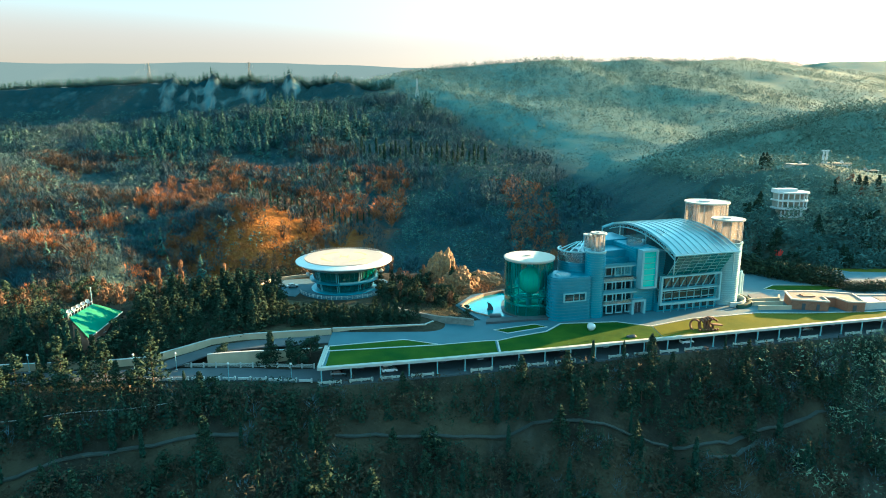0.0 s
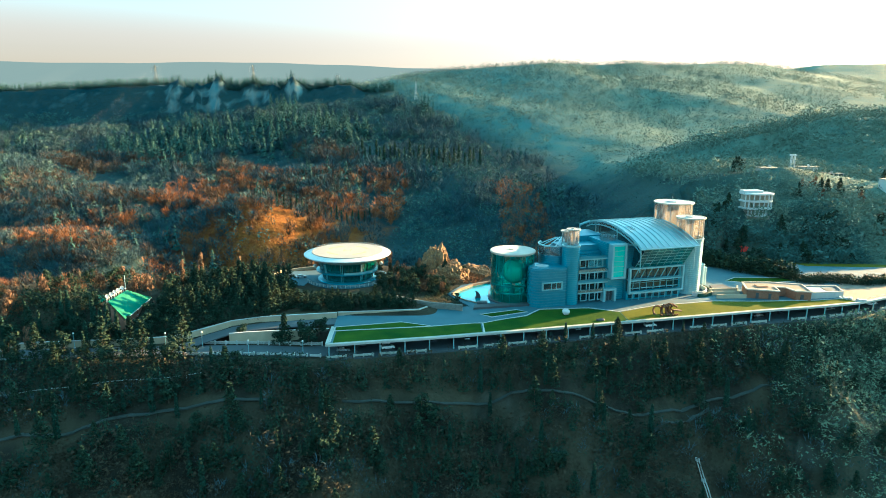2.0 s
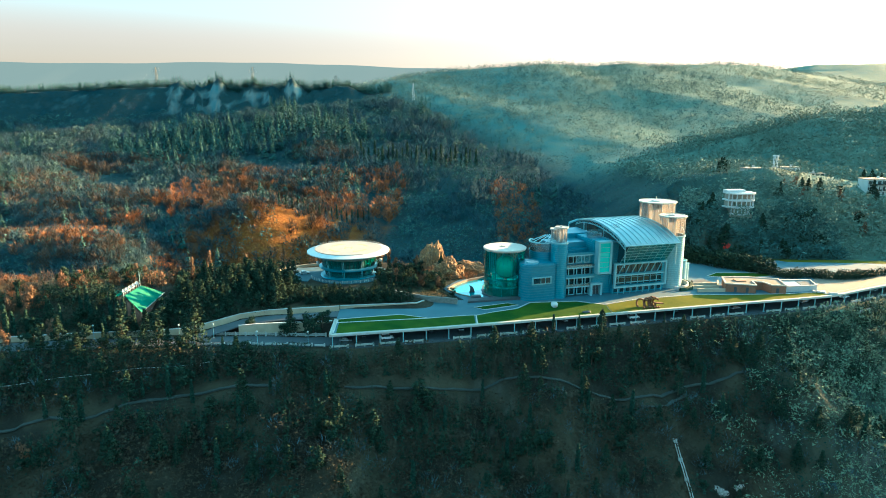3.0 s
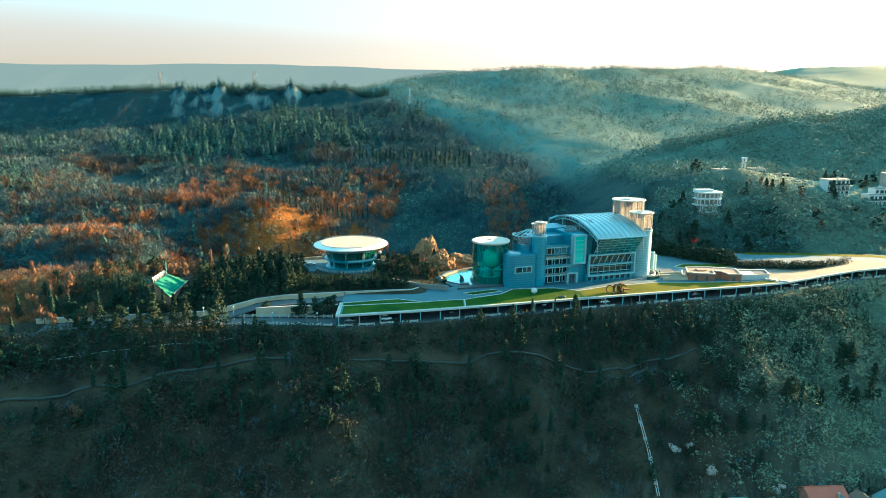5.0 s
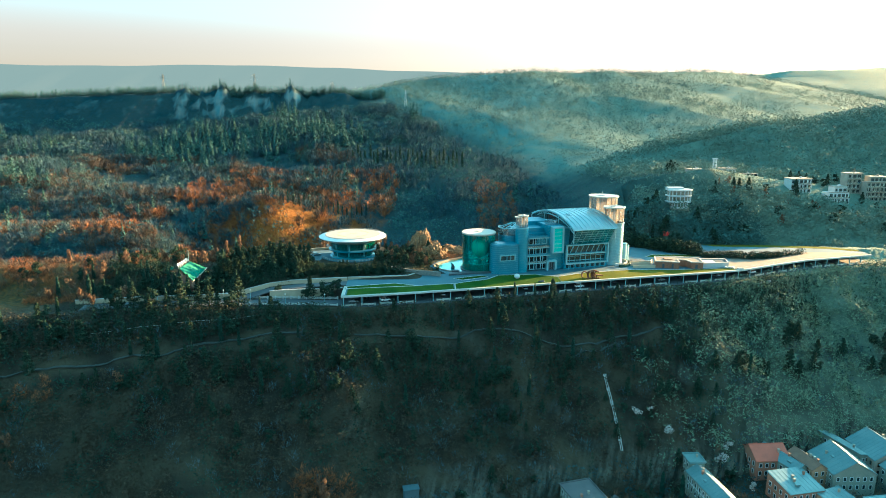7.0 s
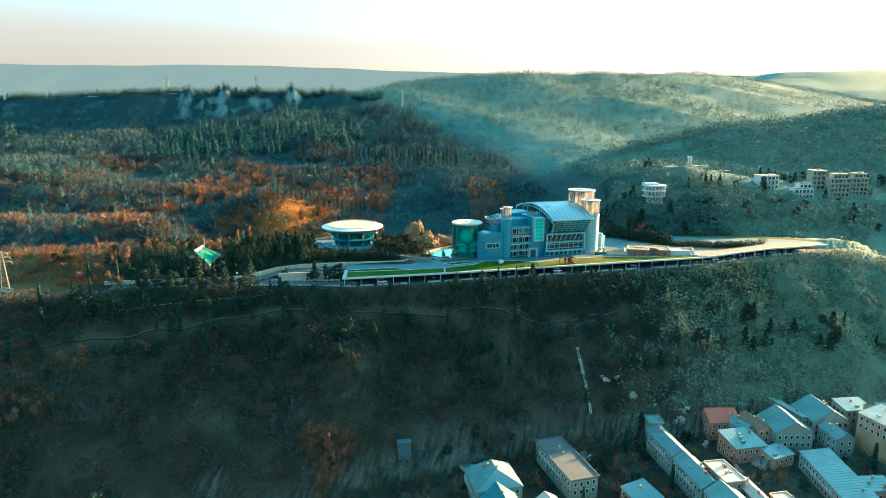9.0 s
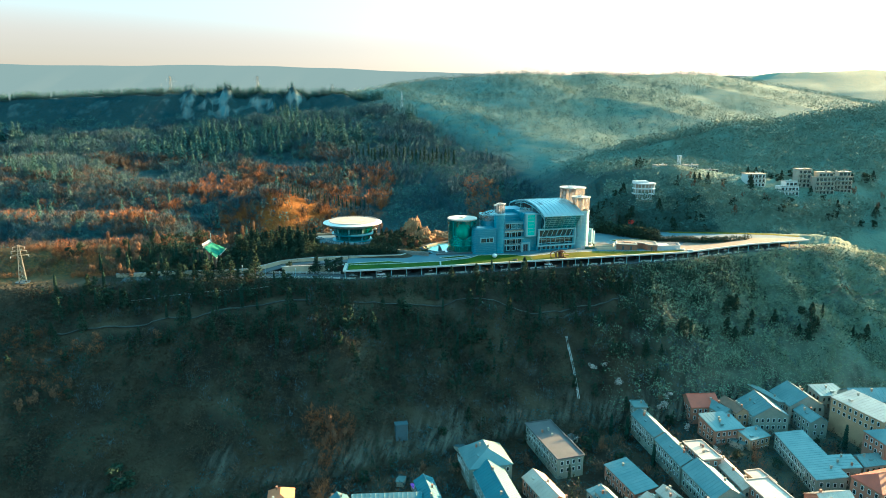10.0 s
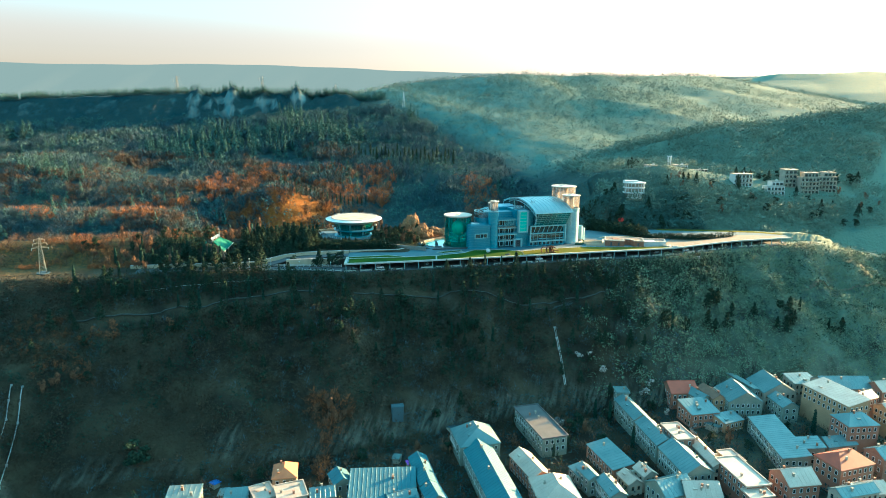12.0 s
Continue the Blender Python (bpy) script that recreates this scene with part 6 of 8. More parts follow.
for f in range(4):
    bm = B()
    r = 8.0 if f < 3 else 8.3
    pts = [(-7.5, 4)] + [(r * math.cos(radians(a)) * 0.98, -0.5 + r * 0.62 * math.sin(radians(a))) for a in range(190, 351, 16)] + [(7.5, 4)]
    z = 3.7 * f + 0.6
    prism(bm, [(x * (0.72 if f == 0 else 1), y) for x, y in pts], z, z + 0.7)
    part("floor_slab", bm, M_ivory, ringb)
    if f < 3:
        for a in range(196, 350, 21):
            bm = B()
            x, y = 7.3 * math.cos(radians(a)) * (0.72 if f == 0 else 1), -0.5 + 4.4 * math.sin(radians(a))
            strut(bm, (x, y, z + 0.7), (x, y, z + 3.7), 0.3, 8)
            part("column", bm, M_ivory, ringb)
        bm = B()
        box(bm, -6.5 * (0.72 if f == 0 else 1), 6.5 * (0.72 if f == 0 else 1), -1.2, 3.8, z + 0.7, z + 3.7)
        part("rear_wall", bm, M_wall_pale, ringb)
bm = B()
box(bm, -7.5, 2.5, -1, 4, 12.4, 13.6)
part("roof_terrace", bm, M_ivory, ringb)
bm = B()
box(bm, -6, 6, -3, 4, -5, 0.7)
part("basement", bm, M_wall_pale, ringb)

villa(262.0, 336, 27.0, 15, 8, 3, 6, "white villa with deep balconies among trees", h=3.3)
villa(285.5, 329, 17.5, 14.5, 8, 4, 4, "white four-storey villa with rows of windows", h=3.6, setback=4.5)
villa(304.5, 343, 26.0, 10, 8, 4, 0, "pale tall villa on the wooded slope", mat=M_wall_pale, h=3.5)
villa(317.5, 337, 21.0, 15.5, 8, 5, 2, "pale apartment house with stacked balconies", mat=M_wall_pale, h=3.4, setback=3.5)
villa(334.5, 341, 21.5, 14.5, 8, 5, -4, "pale stepped apartment house with a roof terrace", mat=M_wall_pale, h=3.3, setback=5.0)
villa(192, 346, 38.5, 10, 7, 1, 8, "low pale pavilion with a stepped roof", mat=M_kerb, h=4)
villa(217, 350, 39, 11, 6, 1, 3, "low white building beside a tower", mat=M_ivory, h=3.6)
villa(234, 356, 36, 17, 4, 1, 0, "long low pale wall-like building on the crest", mat=M_kerb, h=2.2)
villa(262, 548, 41, 9, 6, 1, 5, "small pale house on the distant crest", mat=M_ivory, h=3)
mina = thing("white_tower", Matrix.Translation((206, 345, 41)), "slender white twin-column tower", "tower")
for dx in (-0.9, 0.9):
    bm = B()
    strut(bm, (dx, 0, -3), (dx, 0, 8.5), 0.65, 10, 0.55)
    part("column", bm, M_ivory, mina)
bm = B()
box(bm, -1.8, 1.8, -0.8, 0.8, 8.5, 9.2)
part("cap", bm, M_ivory, mina)
bm = B()
for i in range(5):
    strut(bm, (-1.4 + 0.7 * i, 0.4 * math.sin(i * 2), 0), (-2 + 1.0 * i, 0, 2.6 + math.sin(i * 3) * 0.7), 0.3, 6)
solid("red_sculpture", bm, M_red, Matrix.Translation((148, 276, max(ground_at(148, 276), 8) - 0.2)), "bright red garden sculpture before the dark trees", "sculpture")
for k in range(7):
    bm = B()
    ribbon(bm, [(112 + 5 * f, 268 + 6 * k + 2 * f, 0) for f in range(4)], 1.4, 1.6)
    for v in bm.verts:
        v.co.z += ground_at(v.co.x, v.co.y) - 0.5
    solid("hedge_terrace", bm, M_pine, I4, "clipped green hedge on a garden terrace", "hedge", "garden terrace hedges")


# ---- the old town at the cliff's foot ----
WALLS = {"pale": (M_wall_pale, "pale plastered"), "ochre": (M_wall_ochre, "ochre plastered"), "blue": (M_wall_blue, "blue-grey plastered"), "brick": (M_wall_brick, "red-brown brick")}
M_darkroof = material("tarred_roof", (0.09, 0.095, 0.1), (0.055, 0.06, 0.065), rough=0.85, scale=0.2, fine=2, where="obj")
ROOFS = {"tin": (M_tin, "blue-grey tin"), "steel": (M_steelroof, "blue sheet"), "tinwarm": (M_tinwarm, "sun-toned ribbed tin"), "cream": (M_tinwarm, "sun-toned pale tin"), "red": (M_redroof, "red sheet"), "tile": (M_tile, "orange tile"), "brown": (material("brown_roof", (0.16, 0.11, 0.075), (0.1, 0.07, 0.05), rough=0.7, where="obj"), "brown sheet"), "dark": (M_darkroof, "tarred flat")}
SHAPES = {"gable": "gabled", "hip": "hipped", "flat": "flat", "shed": "sloping"}
BASE = -65.0
count = [0]


PLOTS = []


def house(x, y, L, W, ang, eave, shape, wall, roof):
    """A town house: walls with rows of windows, a roof with seams, eaves, chimneys and balconies."""
    count[0] += 1
    PLOTS.append((x, y, L / 2 + 1.2, W / 2 + 1.2, radians(ang)))
    rnd = random.Random(count[0] * 7 + 3)
    wm, wt = WALLS[wall]
    rm, rt = ROOFS[roof]
    t = thing("town_house", Matrix.Translation((x, y, BASE)) @ Matrix.Rotation(radians(ang), 4, "Z"), f"{wt} town house with a {rt} {SHAPES[shape]} roof", "house", "old town houses")
    h = eave - BASE
    a, b = L / 2, W / 2
    bm = B()
    box(bm, -a + 0.35, a - 0.35, -b + 0.35, b - 0.35, -2, h)
    part("wall", bm, wm, t)
    rise = {"gable": 0.3 * W, "hip": 0.3 * W, "flat": 0.0, "shed": 0.16 * W}[shape]
    bm = B()
    if shape == "flat":
        box(bm, -a, a, -b, b, h, h + 0.3)
        for s in (-1, 1):
            box(bm, -a, a, s * b - 0.18, s * b + 0.18, h + 0.3, h + 0.7)
            box(bm, s * a - 0.18, s * a + 0.18, -b + 0.18, b - 0.18, h + 0.3, h + 0.7)
    else:
        if shape == "shed":
            top = [(-a, b, rise), (a, b, rise)]
            loop = [(-a, -b, 0), (a, -b, 0), (a, b, rise), (-a, b, rise)]
            faces = [(0, 1, 2, 3)]
        elif shape == "gable":
            loop = [(-a, -b, 0), (a, -b, 0), (a, b, 0), (-a, b, 0), (-a, 0, rise), (a, 0, rise)]
            faces = [(0, 1, 5, 4), (3, 4, 5, 2)]
        else:
            k = min(b, a * 0.6)
            loop = [(-a, -b, 0), (a, -b, 0), (a, b, 0), (-a, b, 0), (-a + k, 0, rise), (a - k, 0, rise)]
            faces = [(0, 1, 5, 4), (3, 4, 5, 2), (1, 2, 5), (3, 0, 4)]
        lo = [bm.verts.new((px, py, h + pz)) for px, py, pz in loop]
        hi = [bm.verts.new((px, py, h + pz + 0.22)) for px, py, pz in loop]
        for f in faces:
            bm.faces.new([hi[i] for i in f])
            bm.faces.new([lo[i] for i in reversed(f)])
        seen = {}
        for f in faces:
            for i in range(len(f)):
                e = tuple(sorted((f[i], f[(i + 1) % len(f)])))
                seen[e] = seen.get(e, 0) + 1
        for (i, j), n in seen.items():
            if n == 1:
                bm.faces.new((lo[i], lo[j], hi[j], hi[i]))
        bmesh.ops.recalc_face_normals(bm, faces=bm.faces)
    rf = part("roof", bm, rm, t)
    if shape in ("gable", "shed"):
        for s in (-1, 1):
            bm = B()
            u = s * (a - 0.4)
            if shape == "gable":
                vs = [bm.verts.new(c) for c in ((u, -b + 0.4, h), (u, b - 0.4, h), (u, 0, h + rise - 0.12))]
            else:
                vs = [bm.verts.new(c) for c in ((u, -b + 0.4, h), (u, b - 0.4, h), (u, b - 0.4, h + rise - 0.1))]
            bm.faces.new(vs)
            part("gable_wall", bm, wm, t)
        if shape == "shed":
            bm = B()
            vs = [bm.verts.new(c) for c in ((-a + 0.4, b - 0.38, h), (a - 0.4, b - 0.38, h), (a - 0.4, b - 0.38, h + rise - 0.05), (-a + 0.4, b - 0.38, h + rise - 0.05))]
            bm.faces.new(vs)
            part("gable_wall", bm, wm, t)
    # raised seams on tin roofs
    if shape != "flat" and roof in ("tin", "steel", "tinwarm", "cream"):
        n = max(4, int(L / 1.6))
        bm = B()
        for i in range(n):
            u = -a + 0.4 + (L - 0.8) * i / (n - 1)
            for s in ((-1, 1) if shape != "shed" else (0,)):
                if shape == "hip" and abs(u) > a - min(b, a * 0.6):
                    continue
                if s:
                    strut(bm, (u, s * b, h + 0.24), (u, 0, h + rise + 0.24), 0.07, 4)
                else:
                    strut(bm, (u, -b, h + 0.24), (u, b, h + rise + 0.24), 0.07, 4)
        part("standing_seams", bm, rm, rf)["kind"] = "stuff"
    if shape in ("gable", "hip"):
        bm = B()
        k = 0 if shape == "gable" else min(b, a * 0.6)
        strut(bm, (-a + k, 0, h + rise + 0.2), (a - k, 0, h + rise + 0.2), 0.16, 6)
        part("ridge_cap", bm, rm, rf)
    # chimneys, vents and roof hatches
    for k in range(rnd.randint(1, 3)):
        u, v = rnd.uniform(-a * 0.7, a * 0.7), rnd.uniform(-b * 0.55, b * 0.55)
        base = h + (rise * (1 - abs(v) / b) if shape in ("gable", "hip") else rise * (v + b) / (2 * b))
        bm = B()
        box(bm, u - 0.35, u + 0.35, v - 0.3, v + 0.3, base - 0.3, base + 1.3)
        box(bm, u - 0.45, u + 0.45, v - 0.4, v + 0.4, base + 1.3, base + 1.45)
        part("chimney", bm, M_wall_brick if k % 2 else M_wall_pale, t)
    if rnd.random() < 0.5:
        u, v = rnd.uniform(-a * 0.6, a * 0.6), rnd.choice((-1, 1)) * b * 0.45
        base = h + (rise * 0.55 if shape != "flat" else 0.2)
        bm = B()
        box(bm, u - 0.8, u + 0.8, v - 0.5, v + 0.5, base - 0.2, base + 0.45)
        part("roof_hatch", bm, rm, t)
    # windows on the four sides, by storeys
    floors = max(2, int((h - 1.0) / 3.3))
    pane = None
    for sgn, along, other, axis in ((-1, L, b, 0), (1, L, b, 0), (-1, W, a, 1), (1, W, a, 1)):
        nx, ny = (0, sgn) if axis == 0 else (sgn, 0)
        if nx * math.sin(radians(ang)) + ny * math.cos(radians(ang)) > 0.45:
            continue  # no windows on walls that face away from the camera
        n = max(2, int((along - 1.4) / 2.5))
        for f in range(floors):
            z = h - 2.6 - 3.3 * (floors - 1 - f)
            if z < 0.2:
                continue
            for k in range(n):
                p = -along / 2 + 0.9 + (along - 1.8) * (k + 0.5) / n
                d = other - 0.35
                m = Matrix.Translation((p, sgn * d, z)) if axis == 0 else Matrix.Translation((sgn * d, p, z)) @ Matrix.Rotation(math.pi / 2, 4, "Z")
                if f < floors - 2:
                    continue
                if pane is None:
                    bm = B()
                    box(bm, -0.5, 0.5, -0.05, 0.05, 0, 1.6)
                    pane = part("window", bm, M_glassdark, t)
                    bm = B()
                    for c in ((-0.62, -0.5, -0.12, 1.75), (0.5, 0.62, -0.12, 1.75), (-0.5, 0.5, 1.6, 1.75), (-0.5, 0.5, -0.12, 0.0)):
                        box(bm, c[0], c[1], -0.1, 0.1, c[2], c[3])
                    fr = part("window_frame", bm, M_ivory if wall != "pale" else M_wall_ochre, t)
                    pane.matrix_basis = m
                    fr.matrix_basis = m
                else:
                    repart("window", pane, t, m)
                    repart("window_frame", fr, t, m)
    # wooden balcony under the eaves of some houses
    if wall == "blue" and L > 11:
        bm = B()
        box(bm, -a * 0.6, a * 0.6, -b - 0.9, -b + 0.35, h - 3.0, h - 2.8)
        bl = part("balcony", bm, M_wall_blue, t)
        bm = B()
        box(bm, -a * 0.6, a * 0.6, -b - 0.9, -b - 0.78, h - 1.9, h - 1.75)
        part("handrail", bm, M_ivory, bl)
        post = None
        for k in range(9):
            m = Matrix.Translation((-a * 0.6 + a * 1.2 * k / 8, -b - 0.84, h - 2.8))
            if post is None:
                bm = B()
                box(bm, -0.06, 0.06, -0.065, 0.065, 0, 2.6)
                post = part("post", bm, M_ivory, bl)
                post.matrix_basis = m
            else:
                repart("post", post, bl, m)
    return t


house(33.6, 53.0, 46.0, 12.9, -79, -56, "gable", "blue", "steel")
house(29.0, 82.3, 17.0, 18.4, -78, -54.6, "hip", "blue", "tin")
house(59.6, 94.4, 32.0, 12.2, -75, -54, "flat", "blue", "dark")
house(50.0, 62.4, 20.0, 9.6, -71, -57, "gable", "brick", "tinwarm")
house(56.4, 43.2, 18.0, 16.6, -84, -56, "hip", "brick", "tinwarm")
house(71.6, 53.2, 10.8, 6.0, -73, -55, "gable", "blue", "tin")
house(77.8, 43.1, 13.0, 7.5, -79, -55, "gable", "blue", "tin")
house(84.6, 68.6, 22.0, 10.2, -75, -56.5, "shed", "brick", "tin")
house(104.2, 118.2, 7.2, 6.4, -91, -50, "flat", "blue", "tin")
house(105.2, 104.1, 22.5, 8.6, -83, -53, "gable", "blue", "tin")
house(108.0, 81.0, 21.8, 9.5, -83, -53, "gable", "blue", "tin")
house(112.5, 58.9, 21.7, 12.9, -82, -53, "gable", "blue", "tin")
house(116.0, 76.4, 14.6, 8.4, -82, -50, "flat", "brick", "cream")
house(123.2, 64.5, 23.0, 6.1, -85, -53, "gable", "pale", "cream")
house(129.5, 46.5, 20.8, 10.1, -82, -51, "flat", "brick", "cream")
house(148.8, 43.8, 13.3, 12.5, 7, -52, "gable", "brick", "tinwarm")
house(94.5, 54.0, 7.8, 6.9, -71, -55, "gable", "pale", "tinwarm")
house(100.7, 43.1, 14.5, 13.0, 19, -55, "gable", "blue", "tin")
house(110.7, 40.5, 14.0, 13.0, -4, -55, "gable", "ochre", "cream")
house(137.2, 127.1, 14.5, 13.4, 2, -53, "gable", "brick", "red")
house(142.2, 122.7, 19.4, 7.6, 109, -53, "gable", "blue", "tin")
house(149.8, 119.2, 14.5, 7.3, 99, -52, "gable", "ochre", "brown")
house(162.3, 116.9, 17.5, 17.1, 89, -52, "gable", "blue", "tin")
house(138.3, 106.8, 15.1, 13.1, 10, -54, "shed", "brick", "tin")
house(161.4, 78.2, 37.4, 11.8, -96, -54, "shed", "blue", "tin")
house(171.1, 131.6, 24.1, 5.1, 104, -51, "shed", "blue", "tin")
house(183.2, 125.0, 17.7, 17.3, 91, -51, "gable", "pale", "tin")
house(180.5, 108.8, 13.2, 8.7, 93, -52, "gable", "blue", "tin")
house(200.0, 100.5, 26.0, 13.0, -75, -44, "shed", "ochre", "cream")
house(213.2, 115.9, 25.0, 13.4, -1, -46, "gable", "pale", "tin")
house(212.8, 101.0, 14.9, 7.8, 23, -46, "gable", "brick", "cream")
house(196.0, 80.0, 15.0, 12.0, 5, -47, "hip", "brick", "tin")
house(173.3, 52.0, 17.8, 12.9, 16, -49.5, "hip", "brick", "red")
house(171.6, 72.0, 10.7, 9.9, -101, -54, "shed", "blue", "tin")
house(-9.5, 50.0, 26.0, 17.0, 2, -58, "shed", "blue", "steel")
house(-26.5, 56.0, 9.5, 8.0, -66, -58, "gable", "blue", "steel")
house(6.2, 59.2, 22.0, 7.9, -77, -57, "gable", "blue", "steel")
house(10.3, 43.0, 10.7, 8.1, -72, -57, "gable", "blue", "steel")
house(-48.5, 57.7, 10.9, 9.8, 98, -56, "hip", "ochre", "tile")
house(-54.3, 45.0, 10.7, 8.0, -62, -57, "flat", "pale", "cream")
house(-43.5, 43.9, 11.1, 10.9, 21, -56, "flat", "pale", "cream")
house(-84.6, 47.4, 12.6, 8.1, 6, -59, "shed", "blue", "tin")
house(-64.7, 46.4, 9.0, 6.7, 8, -59, "shed", "blue", "tin")
house(162.6, 30.2, 17.1, 6.9, 13, -49, "gable", "pale", "tin")
house(129.1, 33.5, 9.7, 6.4, 9, -52, "flat", "brick", "cream")
house(186.0, 76.0, 15.0, 9.0, 10, -55, "gable", "pale", "tin")
house(200.0, 128.0, 14.0, 10.0, 5, -49, "shed", "pale", "tin")
house(150.0, 100.0, 12.0, 8.0, 20, -56, "shed", "ochre", "tin")
house(222.0, 92.0, 14.0, 9.0, 12, -47, "gable", "ochre", "cream")
house(70.0, 58.0, 9.0, 7.0, -70, -57, "shed", "blue", "tin")
house(88.0, 52.0, 9.0, 7.0, -75, -57, "gable", "pale", "cream")
house(135.0, 66.0, 10.0, 7.0, -80, -56, "flat", "pale", "tinwarm")
house(-2.0, 44.0, 12.0, 9.0, 20, -59, "gable", "blue", "tin")
house(-32.0, 46.0, 10.0, 8.0, 12, -58, "gable", "pale", "tin")
house(232.0, 110.0, 16.0, 11.0, 8, -45, "gable", "brick", "cream")
house(172.0, 36.0, 13.0, 9.0, 8, -52, "gable", "pale", "tinwarm")
house(195.0, 58.0, 14.0, 10.0, 14, -50, "gable", "brick", "tin")
# infill yards: low sheds, walls, tarpaulins between the houses
for x, y, w, d, h, m, lab in ((1, 74, 3.5, 2.6, 2.4, M_purple, "shed under a purple tarpaulin"), (-78, 62, 3, 3, 2.2, M_bluetarp, "shed under a blue tarpaulin"), (-5, 78, 4, 3, 2.6, M_tin, "small tin shed in a yard"), (-72, 55, 5, 3.5, 2.6, M_tin, "small tin shed in a yard"), (70, 106, 6, 4, 3.0, M_darkroof, "dark glass-roofed shed under trees"), (142, 98, 6, 3, 3, M_tin, "tin lean-to in a yard"), (20, 99, 3, 5, 2.5, M_grey, "stone shed at the cliff foot"), (-30, 66, 5, 4, 3, M_tile, "small tiled shed in a yard")):
    z = ground_at(x, y) - 0.3
    t = thing("shed", Matrix.Translation((x, y, z)) @ Matrix.Rotation(x * 0.37, 4, "Z"), lab, "shed", "yard sheds")
    bm = B()
    box(bm, -w / 2, w / 2, -d / 2, d / 2, 0, h)
    part("wall", bm, M_wall_pale, t)
    bm = B()
    box(bm, -w / 2 - 0.3, w / 2 + 0.3, -d / 2 - 0.3, d / 2 + 0.3, h, h + 0.15, Matrix.Rotation(0.1, 4, "X"))
    part("roof", bm, m, t)
    bm = B()
    box(bm, -0.4, 0.4, -d / 2 - 0.06, -d / 2 + 0.04, 0.2, 2.0)
    part("door", bm, M_dark, t)


# ---- plants ----
def leaf_cloud(rng, centres, radii, n, size, flat=0.6):
    """Small random leaf triangles in clumps: returns (verts, faces)."""
    centres, radii = np.asarray(centres, float), np.asarray(radii, float)
    k = rng.integers(0, len(centres), n)
    d = rng.normal(size=(n, 3))
    d /= np.linalg.norm(d, axis=1)[:, None]
    r = rng.uniform(0.45, 1.0, n) ** 0.6
    p = centres[k] + d * r[:, None] * radii[k]
    a = rng.normal(size=(n, 3))
    a /= np.linalg.norm(a, axis=1)[:, None]
    b = np.cross(a, d + 0.01)
    b /= np.linalg.norm(b, axis=1)[:, None] + 1e-6
    s = size * rng.uniform(0.6, 1.4, n)[:, None]
    v = np.stack([p + a * s, p - a * s * 0.6 + b * s * 0.8, p - a * s * 0.6 - b * s * 0.8], 1)
    v[:, :, 2] = p[:, None, 2] + (v[:, :, 2] - p[:, None, 2]) * flat
    return v.reshape(-1, 3), np.arange(n * 3).reshape(-1, 3)


def mesh_np(name, v, f, mat):
    me = bpy.data.meshes.new(name)
    me.vertices.add(len(v))
    me.vertices.foreach_set("co", np.ascontiguousarray(v, dtype=np.float32).ravel())
    k = f.shape[1]
    me.loops.add(f.size)
    me.loops.foreach_set("vertex_index", np.ascontiguousarray(f, dtype=np.int32).ravel())
    me.polygons.add(len(f))
    me.polygons.foreach_set("loop_start", np.arange(0, f.size, k, dtype=np.int32))
    me.update(calc_edges=True)
    me.materials.append(mat)
    return me


def trunk_bm(h, r, limbs, rng, lean=0.0):
    bm = B()
    strut(bm, (0, 0, -0.6), (lean * h, 0, h), r, 6, r * 0.35)
    for k in range(limbs):
        f = 0.35 + 0.55 * k / max(1, limbs)
        a = rng.uniform(0, 6.28)
        l = h * 0.3 * (1.1 - f)
        strut(bm, (lean * h * f, 0, h * f), (lean * h * f + math.cos(a) * l, math.sin(a) * l, h * f + l * 0.7), r * 0.4, 4, r * 0.12)
    return bm


